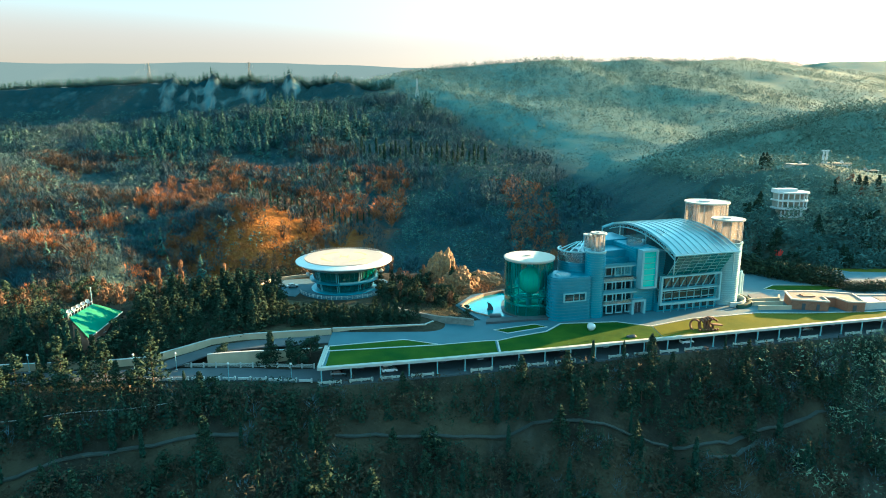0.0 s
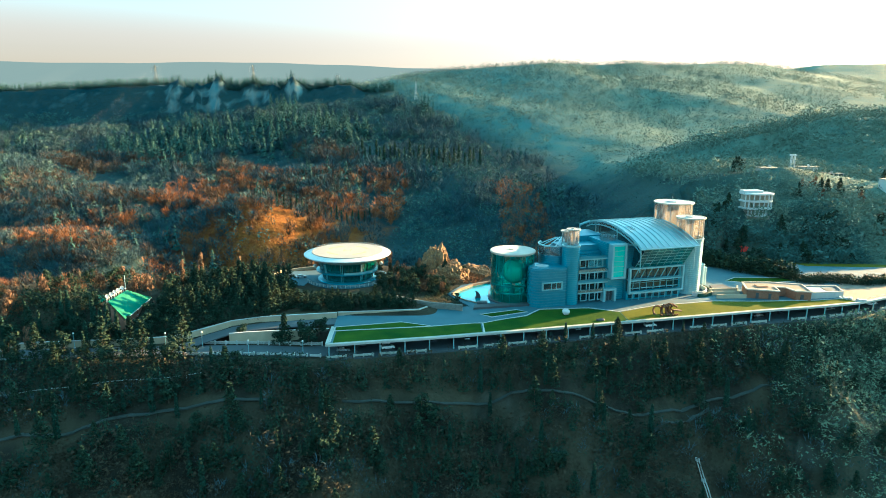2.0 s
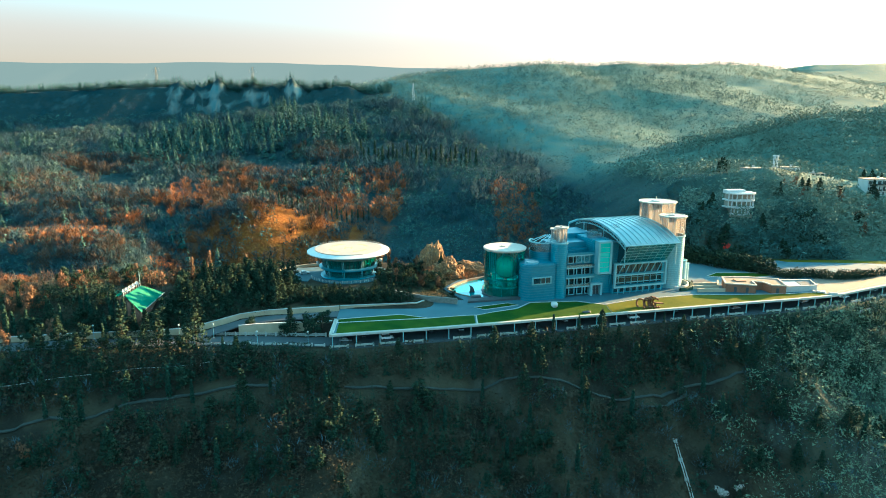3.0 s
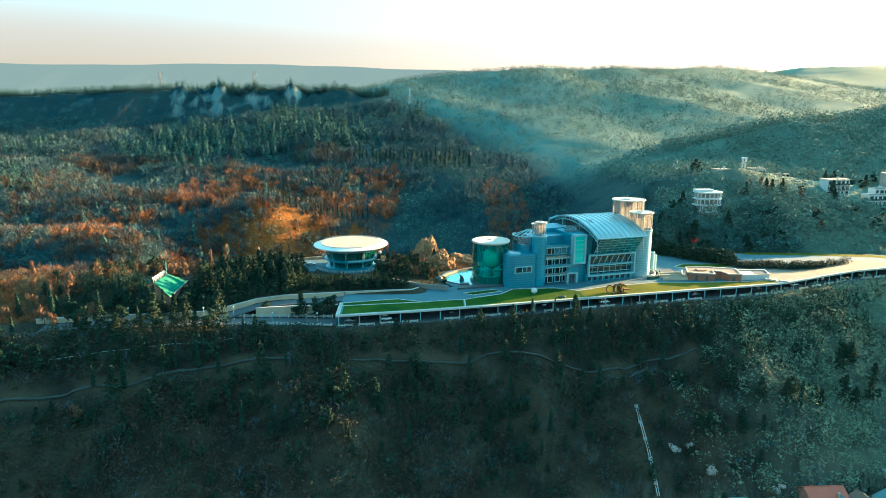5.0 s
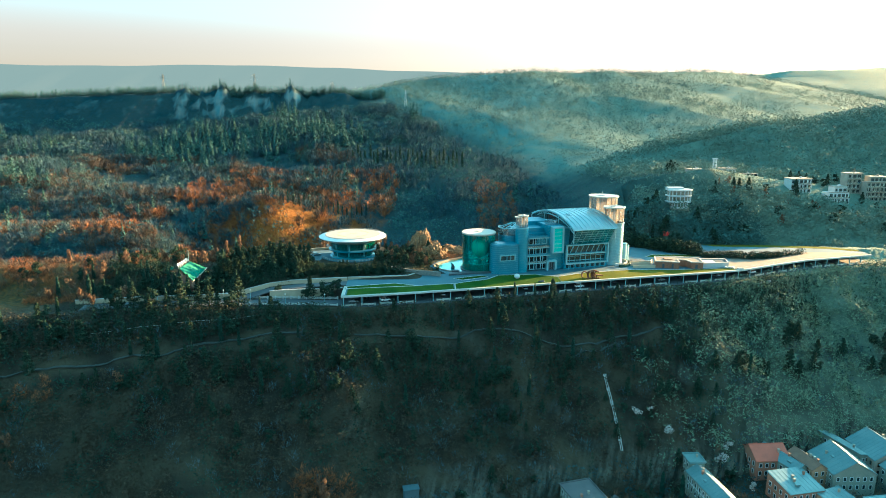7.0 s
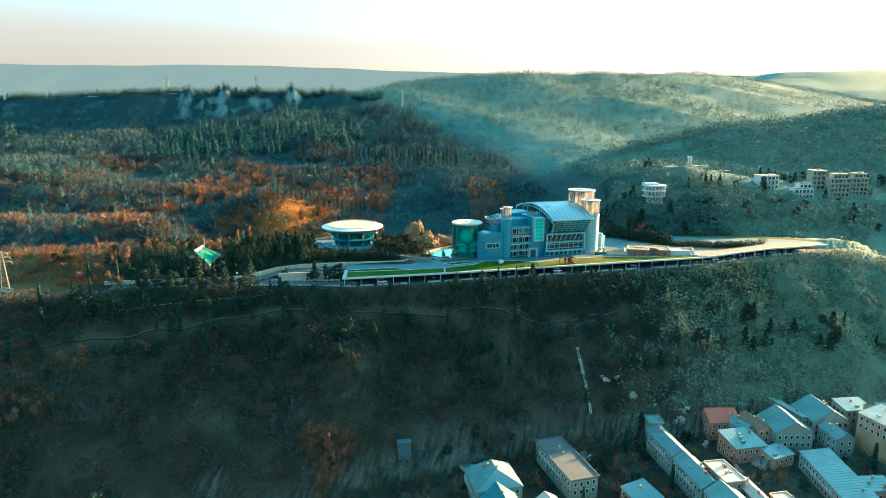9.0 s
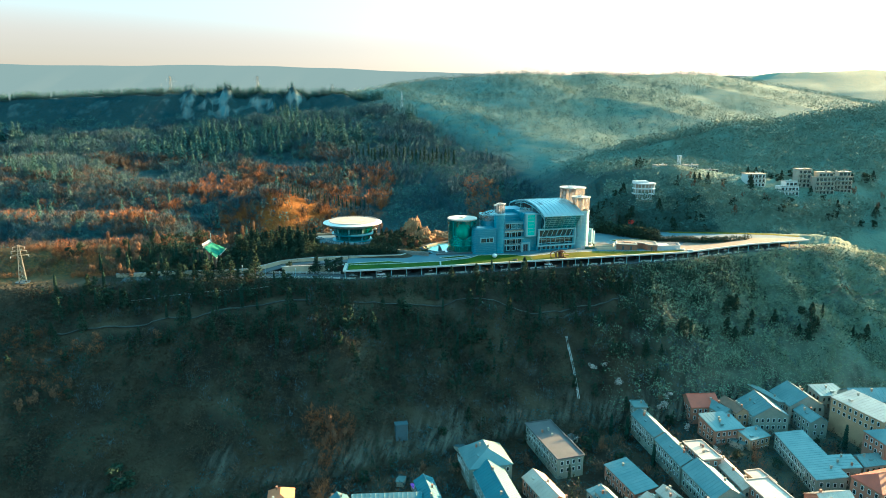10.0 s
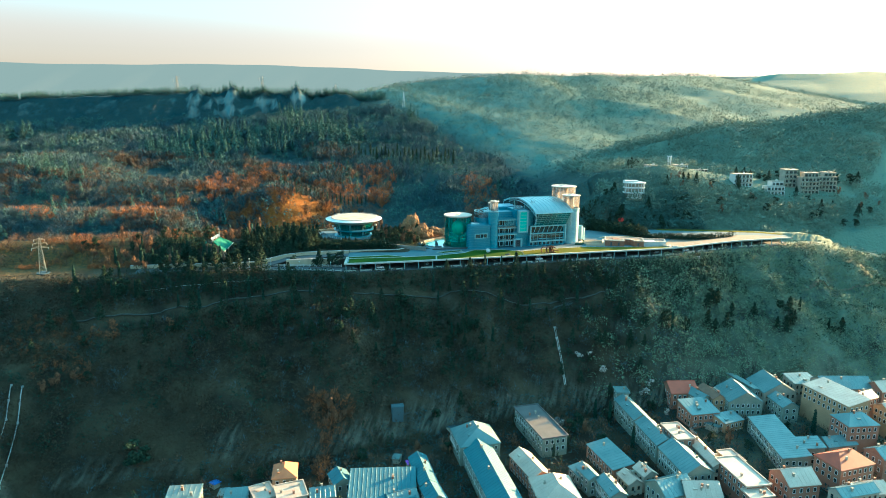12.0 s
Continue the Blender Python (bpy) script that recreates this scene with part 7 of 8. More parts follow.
def proto(kind, seed):
    """Trunk and crown meshes of one tree of a kind, about 1 unit = 1 m."""
    rng = np.random.default_rng(seed)
    if kind == "cypress":
        h = 9.0
        c = [(0, 0, z) for z in np.linspace(1.0, h, 9)]
        r = [(0.85 * (1 - (i / 9.5) ** 2) + 0.12,) * 2 + (0.9,) for i in range(9)]
        v, f = leaf_cloud(rng, c, r, 700, 0.28, 1.2)
        mat, tr = M_cypress, trunk_bm(5, 0.16, 0, rng)
    elif kind == "pine":
        h = 10.0
        c, r = [], []
        for i in range(13):
            f_ = i / 12
            a = rng.uniform(0, 6.28)
            q = (1.0 - f_) * 2.6 + 0.5
            for s in range(2):
                c.append((math.cos(a + 3.14 * s) * q * 0.55, math.sin(a + 3.14 * s) * q * 0.55, 1.4 + f_ * 8.3))
                r.append((q * 0.65, q * 0.65, 0.5))
        v, f = leaf_cloud(rng, c, r, 1100, 0.34, 0.7)
        mat, tr = M_pine, trunk_bm(9.5, 0.17, 9, rng)
    elif kind == "round":
        c, r = [], []
        for i in range(13):
            a, q = rng.uniform(0, 6.28), rng.uniform(0.3, 2.4)
            c.append((math.cos(a) * q, math.sin(a) * q, rng.uniform(1.3, 6.3)))
            r.append((rng.uniform(0.9, 1.5),) * 2 + (rng.uniform(0.7, 1.1),))
        v, f = leaf_cloud(rng, c, r, 1000, 0.34, 0.7)
        mat, tr = M_pine, trunk_bm(5.2, 0.18, 6, rng, 0.05)
    elif kind == "bare":
        c, r = [], []
        for i in range(8):
            a, q = rng.uniform(0, 6.28), rng.uniform(0.2, 1.6)
            c.append((math.cos(a) * q, math.sin(a) * q, rng.uniform(2.6, 6.4)))
            r.append((0.9, 0.9, 1.4))
        v, f = leaf_cloud(rng, c, r, 420, 0.2, 2.4)
        mat, tr = M_scrub, trunk_bm(5.6, 0.18, 10, rng)
    elif kind == "poplar":
        c = [(0.25 * math.sin(i * 2.3), 0.25 * math.cos(i * 1.7), 2.0 + i * 0.85) for i in range(9)]
        r = [(0.75, 0.75, 1.1)] * 9
        v, f = leaf_cloud(rng, c, r, 420, 0.2, 2.6)
        mat, tr = M_scrub, trunk_bm(8, 0.15, 8, rng)
    else:  # blossom
        c, r = [], []
        for i in range(7):
            a, q = rng.uniform(0, 6.28), rng.uniform(0.3, 1.6)
            c.append((math.cos(a) * q, math.sin(a) * q, rng.uniform(2.0, 4.4)))
            r.append((0.9, 0.9, 0.8))
        v, f = leaf_cloud(rng, c, r, 360, 0.2, 0.9)
        mat, tr = M_blossom, trunk_bm(3.6, 0.14, 6, rng)
    return mesh_of(kind + "_trunk", tr, M_bark), mesh_np(kind + "_crown", v, f, mat)


LOOK = {"cypress": ("cypress", "dark narrow cypress with a pointed crown"), "pine": ("pine_tree", "dark green pine with layered branches"),
        "round": ("evergreen_tree", "dense dark evergreen tree with a lumpy crown"), "bare": ("bare_tree", "bare rust-coloured tree with fine twigs"),
        "poplar": ("poplar", "slim leafless poplar with upright rusty twigs"), "blossom": ("blossom_tree", "small tree in pale spring blossom")}
PROTOS = {k: [proto(k, 11 + 5 * i + len(k)) for i in range(3)] for k in LOOK}
trng = random.Random(5)


def tree(kind, x, y, s=1.0, z=None, wide=1.0):
    name, label = LOOK[kind]
    z = ground_at(x, y) if z is None else z
    t = thing(name, Matrix.Translation((x, y, z)) @ Matrix.Rotation(trng.uniform(0, 6.28), 4, "Z") @ Matrix.Diagonal((s * wide, s * wide, s, 1)), label, "tree", name.replace("_", " ") + "s")
    tm, cm = PROTOS[kind][trng.randrange(3)]
    a, b = new("trunk", tm), new("crown", cm)
    a.parent = b.parent = t
    return t


# trees along the road and the terrace foot
for x, y, k, s in ((-112, 164.8, "cypress", 0.8), (-124, 181, "cypress", 0.9), (-129, 184, "cypress", 0.9), (-146, 172, "cypress", 1.0), (-141, 184, "cypress", 0.8),
                   (-96, 158.6, "pine", 0.95), (-101, 157, "round", 0.9), (-82, 157.6, "round", 1.2), (-88, 158.5, "pine", 0.8), (-70, 157, "cypress", 0.6), (-62, 156.6, "round", 0.8), (-118, 158, "round", 0.9), (-128, 157, "pine", 0.9), (-110, 159.6, "round", 0.8),
                   (-51.5, 173.2, "pine", 1.05), (-43.5, 172.4, "round", 1.25), (-40.5, 174, "round", 0.9), (-66.5, 176.2, "round", 0.8), (-54, 172.6, "round", 0.8),
                   (22, 166, "cypress", 0.45), (40.6, 173.8, "cypress", 0.75), (50.2, 176.0, "cypress", 0.65), (58.5, 176.5, "pine", 0.95), (57, 172, "pine", 0.8), (83.5, 183.5, "cypress", 0.5), (90.5, 183, "pine", 0.6), (37, 166, "pine", 0.75), (73, 172, "pine", 0.95), (77, 168, "round", 0.9), (100, 178, "pine", 0.7), (84, 170, "round", 0.8), (128, 187, "pine", 0.7)):
    tree(k, x, y, s)
# bigger trees along the lower road and round the green-roofed house
for x, y, k, s in ((-104.7, 162.2, "pine", 1.35), (-92.5, 161.6, "pine", 1.25), (-80.4, 162.4, "pine", 1.45), (-116.4, 161.4, "round", 1.2), (-124, 160.2, "pine", 1.2), (-131, 158.4, "round", 1.3), (-109.6, 175.6, "cypress", 1.35), (-116.0, 179.5, "cypress", 1.3), (-105.4, 173.4, "cypress", 1.2), (-112.6, 177.5, "cypress", 1.1), (-133.5, 178.6, "cypress", 0.9), (-138.4, 180.7, "pine", 0.9), (-146.3, 168.9, "cypress", 1.35), (-125.4, 217.1, "bare", 1.25), (-131, 214, "bare", 1.0), (-107.8, 218.8, "bare", 1.1), (-102, 221.2, "poplar", 1.1), (-96, 222, "poplar", 0.9), (-142, 197.6, "bare", 1.2), (-136, 200, "bare", 0.8), (-154.9, 185, "bare", 1.0), (-148, 166, "bare", 1.0), (-141, 161, "bare", 0.9), (-160, 180, "bare", 1.1), (-166, 172, "bare", 1.0), (-98, 177, "round", 0.9), (-101.2, 172.8, "pine", 1.0), (-107.4, 172.6, "round", 1.15), (-100.6, 178.5, "round", 1.15), (-99.8, 185.5, "round", 1.1), (-113.6, 174.4, "round", 1.1), (-119.4, 175.6, "pine", 1.0), (-92, 179, "round", 1.0), (-86, 181, "pine", 1.0), (-80, 184, "round", 0.9), (-123, 177, "round", 0.8), (-128, 181, "round", 0.8)):
    tree(k, x, y, s)
for x, y, k, s in ((-170.1, 144.9, "cypress", 1.0), (-149.7, 149.6, "cypress", 1.0), (-142.0, 173.3, "cypress", 1.0), (-113.5, 169.5, "cypress", 1.0), (-154.4, 143.8, "pine", 1.1), (-167.7, 116.3, "pine", 1.1), (-161.8, 130.2, "pine", 1.1), (-144.3, 141.3, "round", 1.1)):
    tree(k, x, y, s)
# thicket on the bank below the round building and along the upper road


def thicket(n, x0, x1, y0, y1, kinds, s0, s1, seed, keep=None, z=None):
    r = random.Random(seed)
    made = 0
    for _ in range(n * 6):
        x, y = r.uniform(x0, x1), r.uniform(y0, y1)
        if keep and not keep(x, y):
            continue
        tree(r.choice(kinds), x, y, r.uniform(s0, s1), z)
        made += 1
        if made >= n:
            break


def in_poly(x, y, poly):
    c = False
    for (x0, y0), (x1, y1) in zip(poly, poly[1:] + poly[:1]):
        if (y0 > y) != (y1 > y) and x < (x1 - x0) * (y - y0) / (y1 - y0) + x0:
            c = not c
    return c


inner = [(-35, 192.5), (-20, 194.5), (-9, 196), (-16, 202), (-27, 208), (-29, 212.5), (-38, 213), (-52, 214), (-62, 212), (-60, 192)]
thicket(60, -66, -5, 190, 203, ("round", "pine", "pine", "round"), 0.45, 0.75, 3, lambda x, y: in_poly(x, y, inner), 4.2)
thicket(36, -66, -5, 202, 216, ("round", "round"), 0.28, 0.46, 33, lambda x, y: in_poly(x, y, inner), 4.4)
thicket(30, -38, -12, 191, 200, ("cypress", "pine", "round"), 0.4, 0.65, 31, lambda x, y: in_poly(x, y, inner), 4.1)
thicket(80, -98, -58, 189, 228, ("round", "pine", "pine"), 0.75, 1.15, 4)
thicket(40, -26, 2, 214, 240, ("round", "round", "bare", "pine"), 0.6, 1.0, 5)
thicket(14, -4, 9, 204, 222, ("round", "round"), 0.4, 0.6, 6, lambda x, y: y > 203 + (9 - x) * 0.9 and x < 2.2 + (y < 208) * 4, 3.6)
thicket(16, -16, 14, 236, 252, ("bare", "poplar", "round"), 0.6, 1.0, 8)
thicket(14, -62, -20, 262, 282, ("bare", "poplar"), 1.0, 1.5, 9)
thicket(16, -150, -96, 202, 226, ("bare", "round", "round"), 0.8, 1.2, 10)
thicket(14, -185, -120, 168, 200, ("bare", "round", "cypress"), 0.7, 1.1, 12)
for x, y, s in ((-98, 231, 1.2), (-84, 236, 1.1), (-166, 192, 1.2)):
    tree("poplar", x, y, s)
# cliff trees
thicket(190, -170, 250, 118, 178, ("pine", "round", "pine", "pine", "cypress"), 0.55, 1.1, 14, lambda x, y: float(lerp(x, FOOT)) + 22 < y < edge_y(x) - 4)
thicket(60, -170, 120, 90, 140, ("round", "pine", "pine"), 0.4, 0.75, 15, lambda x, y: float(lerp(x, FOOT)) + 4 < y < edge_y(x) - 30)
for x, y, s in ((-33.5, 88.9, 1.1), (-30, 90, 1.0), (-36, 92, 1.0), (-37, 82, 0.9), (-38, 77, 0.8), (-39, 73, 0.8), (-36, 87, 1.1), (-41, 91, 0.9), (-27, 92, 0.8), (-39, 68, 0.8), (-148, 96, 1.0), (-154, 92, 1.0), (-144, 100, 0.8), (-158, 88, 0.9)):
    tree("bare", x, y, s)
tree("bare", -114.8, 123, 1.0)
for x, y in ((-47, 352), (-45, 349), (-40, 331)):
    tree("blossom", x, y, 1.2)
tree("round", -110, 66, 1.6, None, 1.3)
# town trees
for x, y, k, s in ((90, 112, "cypress", 1.1), (96, 108, "cypress", 1.2), (99.5, 84, "cypress", 1.1), (112, 73, "cypress", 0.9), (62.5, 76, "cypress", 0.8), (186, 92, "cypress", 1.3), (75, 100, "round", 1.0), (82, 98, "bare", 1.1), (80, 106, "round", 1.0), (70, 88, "round", 0.9), (86, 88, "round", 0.8), (94, 76, "bare", 0.9), (135, 84, "round", 0.9), (142, 82, "bare", 1.0), (150, 80, "round", 0.8), (146, 90, "bare", 0.9), (148, 58, "round", 0.7), (205, 72, "round", 1.4), (212, 66, "round", 1.3), (192, 40, "bare", 1.0), (120, 120, "round", 0.8), (205, 84, "round", 1.1),
                   (86, 133, "blossom", 1.1), (92, 135, "blossom", 0.9), (98, 128, "blossom", 1.2), (118, 124, "blossom", 1.3), (122, 128, "blossom", 1.0), (125, 112, "blossom", 1.0), (134, 100, "blossom", 1.0), (130, 92, "blossom", 0.9), (12, 100, "round", 0.8), (18, 84, "round", 0.8), (4, 84, "bare", 0.8), (-20, 80, "round", 0.8), (-60, 66, "round", 0.8), (-70, 66, "round", 0.7), (166, 100, "round", 0.8), (176, 96, "round", 0.7)):
    tree(k, x, y, s)
# trees round the eastern gardens and villas
thicket(46, 116, 200, 270, 296, ("round", "pine"), 0.7, 1.1, 20, lambda x, y: y > 268 + 0.0 * x and not (150 < x < 178 and y > 286))
thicket(40, 180, 370, 286, 332, ("round", "bare", "pine"), 0.7, 1.1, 21, lambda x, y: not (276 < x < 300 and 308 < y < 330))
thicket(26, 170, 370, 345, 366, ("round", "pine"), 0.7, 1.1, 22, lambda x, y: not (185 < x < 260))
# rows of cypresses on the knoll and the far slope
for i in range(22):
    tree("cypress", -128 + 4.2 * i * 0.9, 408 + 1.2 * i + 3 * math.sin(i), 0.8 + 0.3 * math.sin(i * 2.2) ** 2)
for i in range(26):
    tree("cypress", -75 + 4.6 * i, 590 - 1.2 * i + 12 * math.sin(i * 1.9), 1.3 + 0.5 * math.sin(i * 1.3) ** 2)


# ---- woods and scrub, too many to count ----
def woods(name, n, area, mat, label, shape, seed, mask=None, leaves=34, category="woods", size_of=1.0):
    """One sheet of many small trees of a kind, each a clump of leaf triangles standing on the ground."""
    rng = np.random.default_rng(seed)
    x0, x1, y0, y1 = area
    xs, ys = rng.uniform(x0, x1, n * 4), rng.uniform(y0, y1, n * 4)
    keep = np.ones(len(xs), bool)
    if mask is not None:
        keep &= mask(xs, ys, rng)
    xs, ys = xs[keep][:n], ys[keep][:n]
    zs = height(xs, ys)
    V = []
    for x, y, z in zip(xs, ys, zs):
        far = 0.85 + min(0.5, max(0.0, (y - 300) / 900))
        s = rng.uniform(0.7, 1.35) * far * size_of
        if shape == "cone":
            hgt, wid = 8.5 * s, 1.7 * s
            f = rng.uniform(0, 1, leaves) ** 1.4
            r = wid * (1.05 - f)
            cz = 1.0 * s + f * hgt
            size = 0.9 * s
            fl = 0.8
        elif shape == "spire":
            f = rng.uniform(0, 1, leaves)
            r = 0.9 * s * np.sqrt(np.clip(1.1 - f, 0, 1))
            cz = f * 9.5 * s
            size = 0.7 * s
            fl = 1.6
        elif shape == "twig":
            f = rng.uniform(0, 1, leaves)
            spread = np.sqrt(rng.uniform(0.05, 1, leaves)) * rng.uniform(0.7, 1.3)
            r = 2.0 * s * np.sin(0.4 + 2.4 * f)
            cz = f * 5.2 * s
            size = 0.55 * s
            fl = 2.2
        else:
            f = rng.uniform(0, 1, leaves)
            r = 2.3 * s * np.sqrt(np.clip(1 - (1.6 * f - 0.6) ** 2, 0.05, 1))
            cz = f * 4.6 * s
            size = 0.8 * s
            fl = 0.8
        a = rng.uniform(0, 2 * np.pi, leaves)
        ca, sa = np.cos(a), np.sin(a)
        if shape == "twig":
            # upright fans of thin twigs
            base = np.stack([x + ca * r * 0.9 * spread, y + sa * r * 0.9 * spread, z - 0.2 + cz * 0.72], 1)
            lean = rng.uniform(0.2, 1.5, leaves)
            up = np.stack([ca * lean, sa * lean, 0.9 + 0 * ca], 1) * (s * rng.uniform(0.7, 1.7, leaves))[:, None]
            side = np.stack([-sa, ca, 0 * ca], 1) * (0.085 * s)
            V.append(np.stack([base - side, base + side, base + up], 1).reshape(-1, 3))
        elif shape == "cone":
            # drooping boughs from the stem
            root = np.stack([x + ca * r * 0.15, y + sa * r * 0.15, z + cz + 0.25 * s], 1)
            tip = np.stack([x + ca * r, y + sa * r, z + cz - 0.35 * s], 1)
            side = np.stack([-sa, ca, 0 * ca], 1) * (0.42 * s * (1.2 - f))[:, None]
            V.append(np.stack([root, tip - side, tip + side], 1).reshape(-1, 3))
        else:
            p = np.stack([x + ca * r, y + sa * r, z - 0.3 + cz], 1)
            d = rng.normal(size=(leaves, 2, 3)) * size * 0.55
            d[:, :, 2] *= fl
            V.append(np.stack([p, p + d[:, 0], p + d[:, 1]], 1).reshape(-1, 3))
    v = np.concatenate(V)
    f = np.arange(len(v)).reshape(-1, 3)
    ob = new(name, mesh_np(name, v, f, mat))
    return tagged(ob, label, category, kind="stuff")


def behind(x, y):
    """Ground behind the plateau that can carry woods."""
    return (y > lerp(x, BACK) + 12) | (x < -190)


def patch(x, y, s, seed, level):
    return fnoise(x, y, s, seed) > level


def hillside(x, y):
    crest = lerp(y, [(300, 70), (459, 84), (560, 62), (650, 16), (750, -20), (880, -77), (950, -102)])
    return behind(x, y) & (x < crest + 30) & (np.abs(x + 20) < (y + 220) * 0.78) & (y < 905)


def off_paths(x, y):
    """Clear of the two footpaths on the front slope."""
    a = lerp(x, [(-160, 124), (-146, 127.4), (-132, 131.5), (-119, 133.6), (-104, 135.7), (-90, 140.5), (-77, 143.8), (-66, 145.2), (-50, 145)])
    b = lerp(x, [(-30, 148), (0, 152), (21, 157.6), (40, 157.5), (56, 156.6), (75, 159.2), (92, 166), (108, 171)])
    on_a = (x > -160) & (x < -50) & (y < a + 2.8) & (y > a - 6.0)
    on_b = (x > -30) & (x < 108) & (y < b + 2.4) & (y > b - 4.5)
    return ~(on_a | on_b)


def cliff(x, y):
    return (y > lerp(x, FOOT) - 2) & (y < lerp(x, EDGE) - 3.5) & off_paths(x, y)


woods("scrub_woods", 1300, (-520, 60, 270, 640), M_hillbrown, "leafless rust-brown scrub wood on the far slope", "twig", 41, lambda x, y, r: hillside(x, y) & (x < -70) & patch(x, y, 75, 21, 0.05), 86, "woods", 1.75)
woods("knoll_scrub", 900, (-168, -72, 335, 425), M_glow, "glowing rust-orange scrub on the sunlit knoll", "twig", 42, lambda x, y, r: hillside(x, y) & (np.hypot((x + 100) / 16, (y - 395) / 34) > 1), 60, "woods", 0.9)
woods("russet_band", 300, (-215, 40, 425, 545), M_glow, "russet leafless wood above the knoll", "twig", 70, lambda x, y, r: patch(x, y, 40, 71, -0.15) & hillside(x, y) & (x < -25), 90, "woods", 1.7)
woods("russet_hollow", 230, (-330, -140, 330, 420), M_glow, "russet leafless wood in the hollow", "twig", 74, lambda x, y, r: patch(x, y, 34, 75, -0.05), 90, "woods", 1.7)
woods("olive_woods", 4200, (-720, 120, 270, 905), M_hazeolive, "olive-green scrub wood on the far slope", "round", 43, lambda x, y, r: hillside(x, y) & patch(x, y, 60, 33, -0.25), 46, "woods", 1.5)
woods("grey_woods", 4600, (-720, 120, 270, 880), M_hazetwigs, "bare grey wood on the far slope", "twig", 44, lambda x, y, r: hillside(x, y) & patch(x, y, 50, 35, -0.1), 72, "woods", 1.75)
woods("shoulder_woods", 900, (-430, -118, 212, 430), M_hazetwigs, "bare grey wood on the western shoulder", "twig", 92, lambda x, y, r: (y > lerp(x, BACK) + 4) & patch(x, y, 40, 93, -0.5), 96, "woods", 1.5)
woods("shoulder_russet", 220, (-430, -125, 215, 400), M_hillbrown, "rust-brown leafless wood on the western shoulder", "twig", 94, lambda x, y, r: (y > lerp(x, BACK) + 4) & patch(x, y, 36, 95, 0.0), 100, "woods", 1.6)
woods("shoulder_evergreens", 420, (-430, -120, 212, 430), M_hazeolive, "olive evergreen bushes on the western shoulder", "round", 96, lambda x, y, r: (y > lerp(x, BACK) + 4) & patch(x, y, 30, 97, -0.2), 50, "woods", 1.35)
woods("shoulder_pines", 120, (-430, -120, 212, 430), M_hazeconifer, "dark pines scattered on the western shoulder", "cone", 98, lambda x, y, r: (y > lerp(x, BACK) + 8) & patch(x, y, 34, 99, 0.1), 90, "woods", 1.6)
woods("spine_russet", 190, (5, 90, 350, 490), M_glow, "sunlit russet and ochre scrub on the end of the spur", "twig", 101, lambda x, y, r: (np.abs(x - lerp(y, [(350, 58), (460, 62), (490, 56)])) < 16) & (r.uniform(size=len(x)) < 0.7), 56, "woods", 1.3)
woods("conifer_woods", 950, (-720, 120, 380, 860), M_hazeconifer, "dark conifer wood on the far slope", "cone", 45, lambda x, y, r: hillside(x, y) & (np.hypot(x + 104, y - 400) > 75) & (patch(x, y, 90, 37, 0.8) | (np.hypot((x + 215) / 150, (y - 690) / 90) < 1)), 90, "woods", 1.7)
woods("cypress_woods", 330, (-140, 90, 470, 760), M_hazeconifer, "scattered dark cypresses on the far slope", "spire", 46, lambda x, y, r: hillside(x, y) & patch(x, y, 60, 39, 0.0), 34)
woods("ridge_pines", 2600, (-760, -60, 946, 990), M_hazeconifer, "row of dark pines along the crag ridge", "cone", 47, lambda x, y, r: (y > 950 + 6 * np.sin(x * 0.03)) & patch(x, y, 25, 48, -0.75), 44, "woods", 0.8)
woods("gorge_woods", 4600, (-60, 460, 300, 1150), M_hazeolive, "dark woods in the gorge behind the plateau", "round", 48, lambda x, y, r: behind(x, y) & ~hillside(x, y) & (y > 300) & ~((x > 150) & (y < 366)), 26)
woods("eastern_woods", 4600, (140, 640, 262, 720), M_hazewood, "winter woods on the eastern hillside, lightened for haze", "round", 49, lambda x, y, r: behind(x, y) & (y > 282) & (y < 380 + 0.62 * np.abs(x)) & (x < 40 + y * 0.95) & ~((x > 180) & (x < 360) & (y > 316) & (y < 352)), 40, "woods", 1.7)
woods("garden_slope_woods", 620, (192, 420, 250, 318), M_hazewood, "grey-green winter woods on the garden slope", "round", 103, lambda x, y, r: (y > lerp(x, BACK) + 6) & (x < 40 + y * 0.95) & ~((np.abs(x - 285) < 11) & (y > 312)), 44, "woods", 1.5)
woods("garden_woods", 700, (116, 205, 262, 300), M_hazeolive, "dense dark evergreens behind the plaza", "round", 63, lambda x, y, r: (y > 268) & ~((x > 148) & (x < 180) & (y > 283)) & (np.hypot(x - 147, y - 271) > 10), 56, "woods", 1.4)
woods("east_slope_woods", 1400, (150, 430, 90, 262), M_hazebrush, "winter brush on the eastern slope, lightened for haze", "twig", 64, lambda x, y, r: cliff(x, y), 26, "brush")
woods("mountain_woods", 9000, (-300, 900, 560, 1250), M_hazewood, "distant winter woods on the mountain slopes", "round", 50, lambda x, y, r: patch(x, y, 90, 51, -0.6) & (np.abs(x) < (y + 175) * 0.75) & (y + 2.2 * x > 800) & (y > lerp(x, [(170, 560), (300, 610), (420, 700), (900, 760)])), 16, "woods", 1.1)
woods("summit_pines", 900, (-140, 700, 1100, 1260), M_hazeconifer, "thin dark line of pines along the mountain crest", "cone", 91, lambda x, y, r: np.abs(y - lerp(x, [(-128, 1150), (-2, 1118), (215, 1150), (392, 1158), (513, 1190), (608, 1238), (676, 1230)])) < 9, 22, "woods", 0.75)


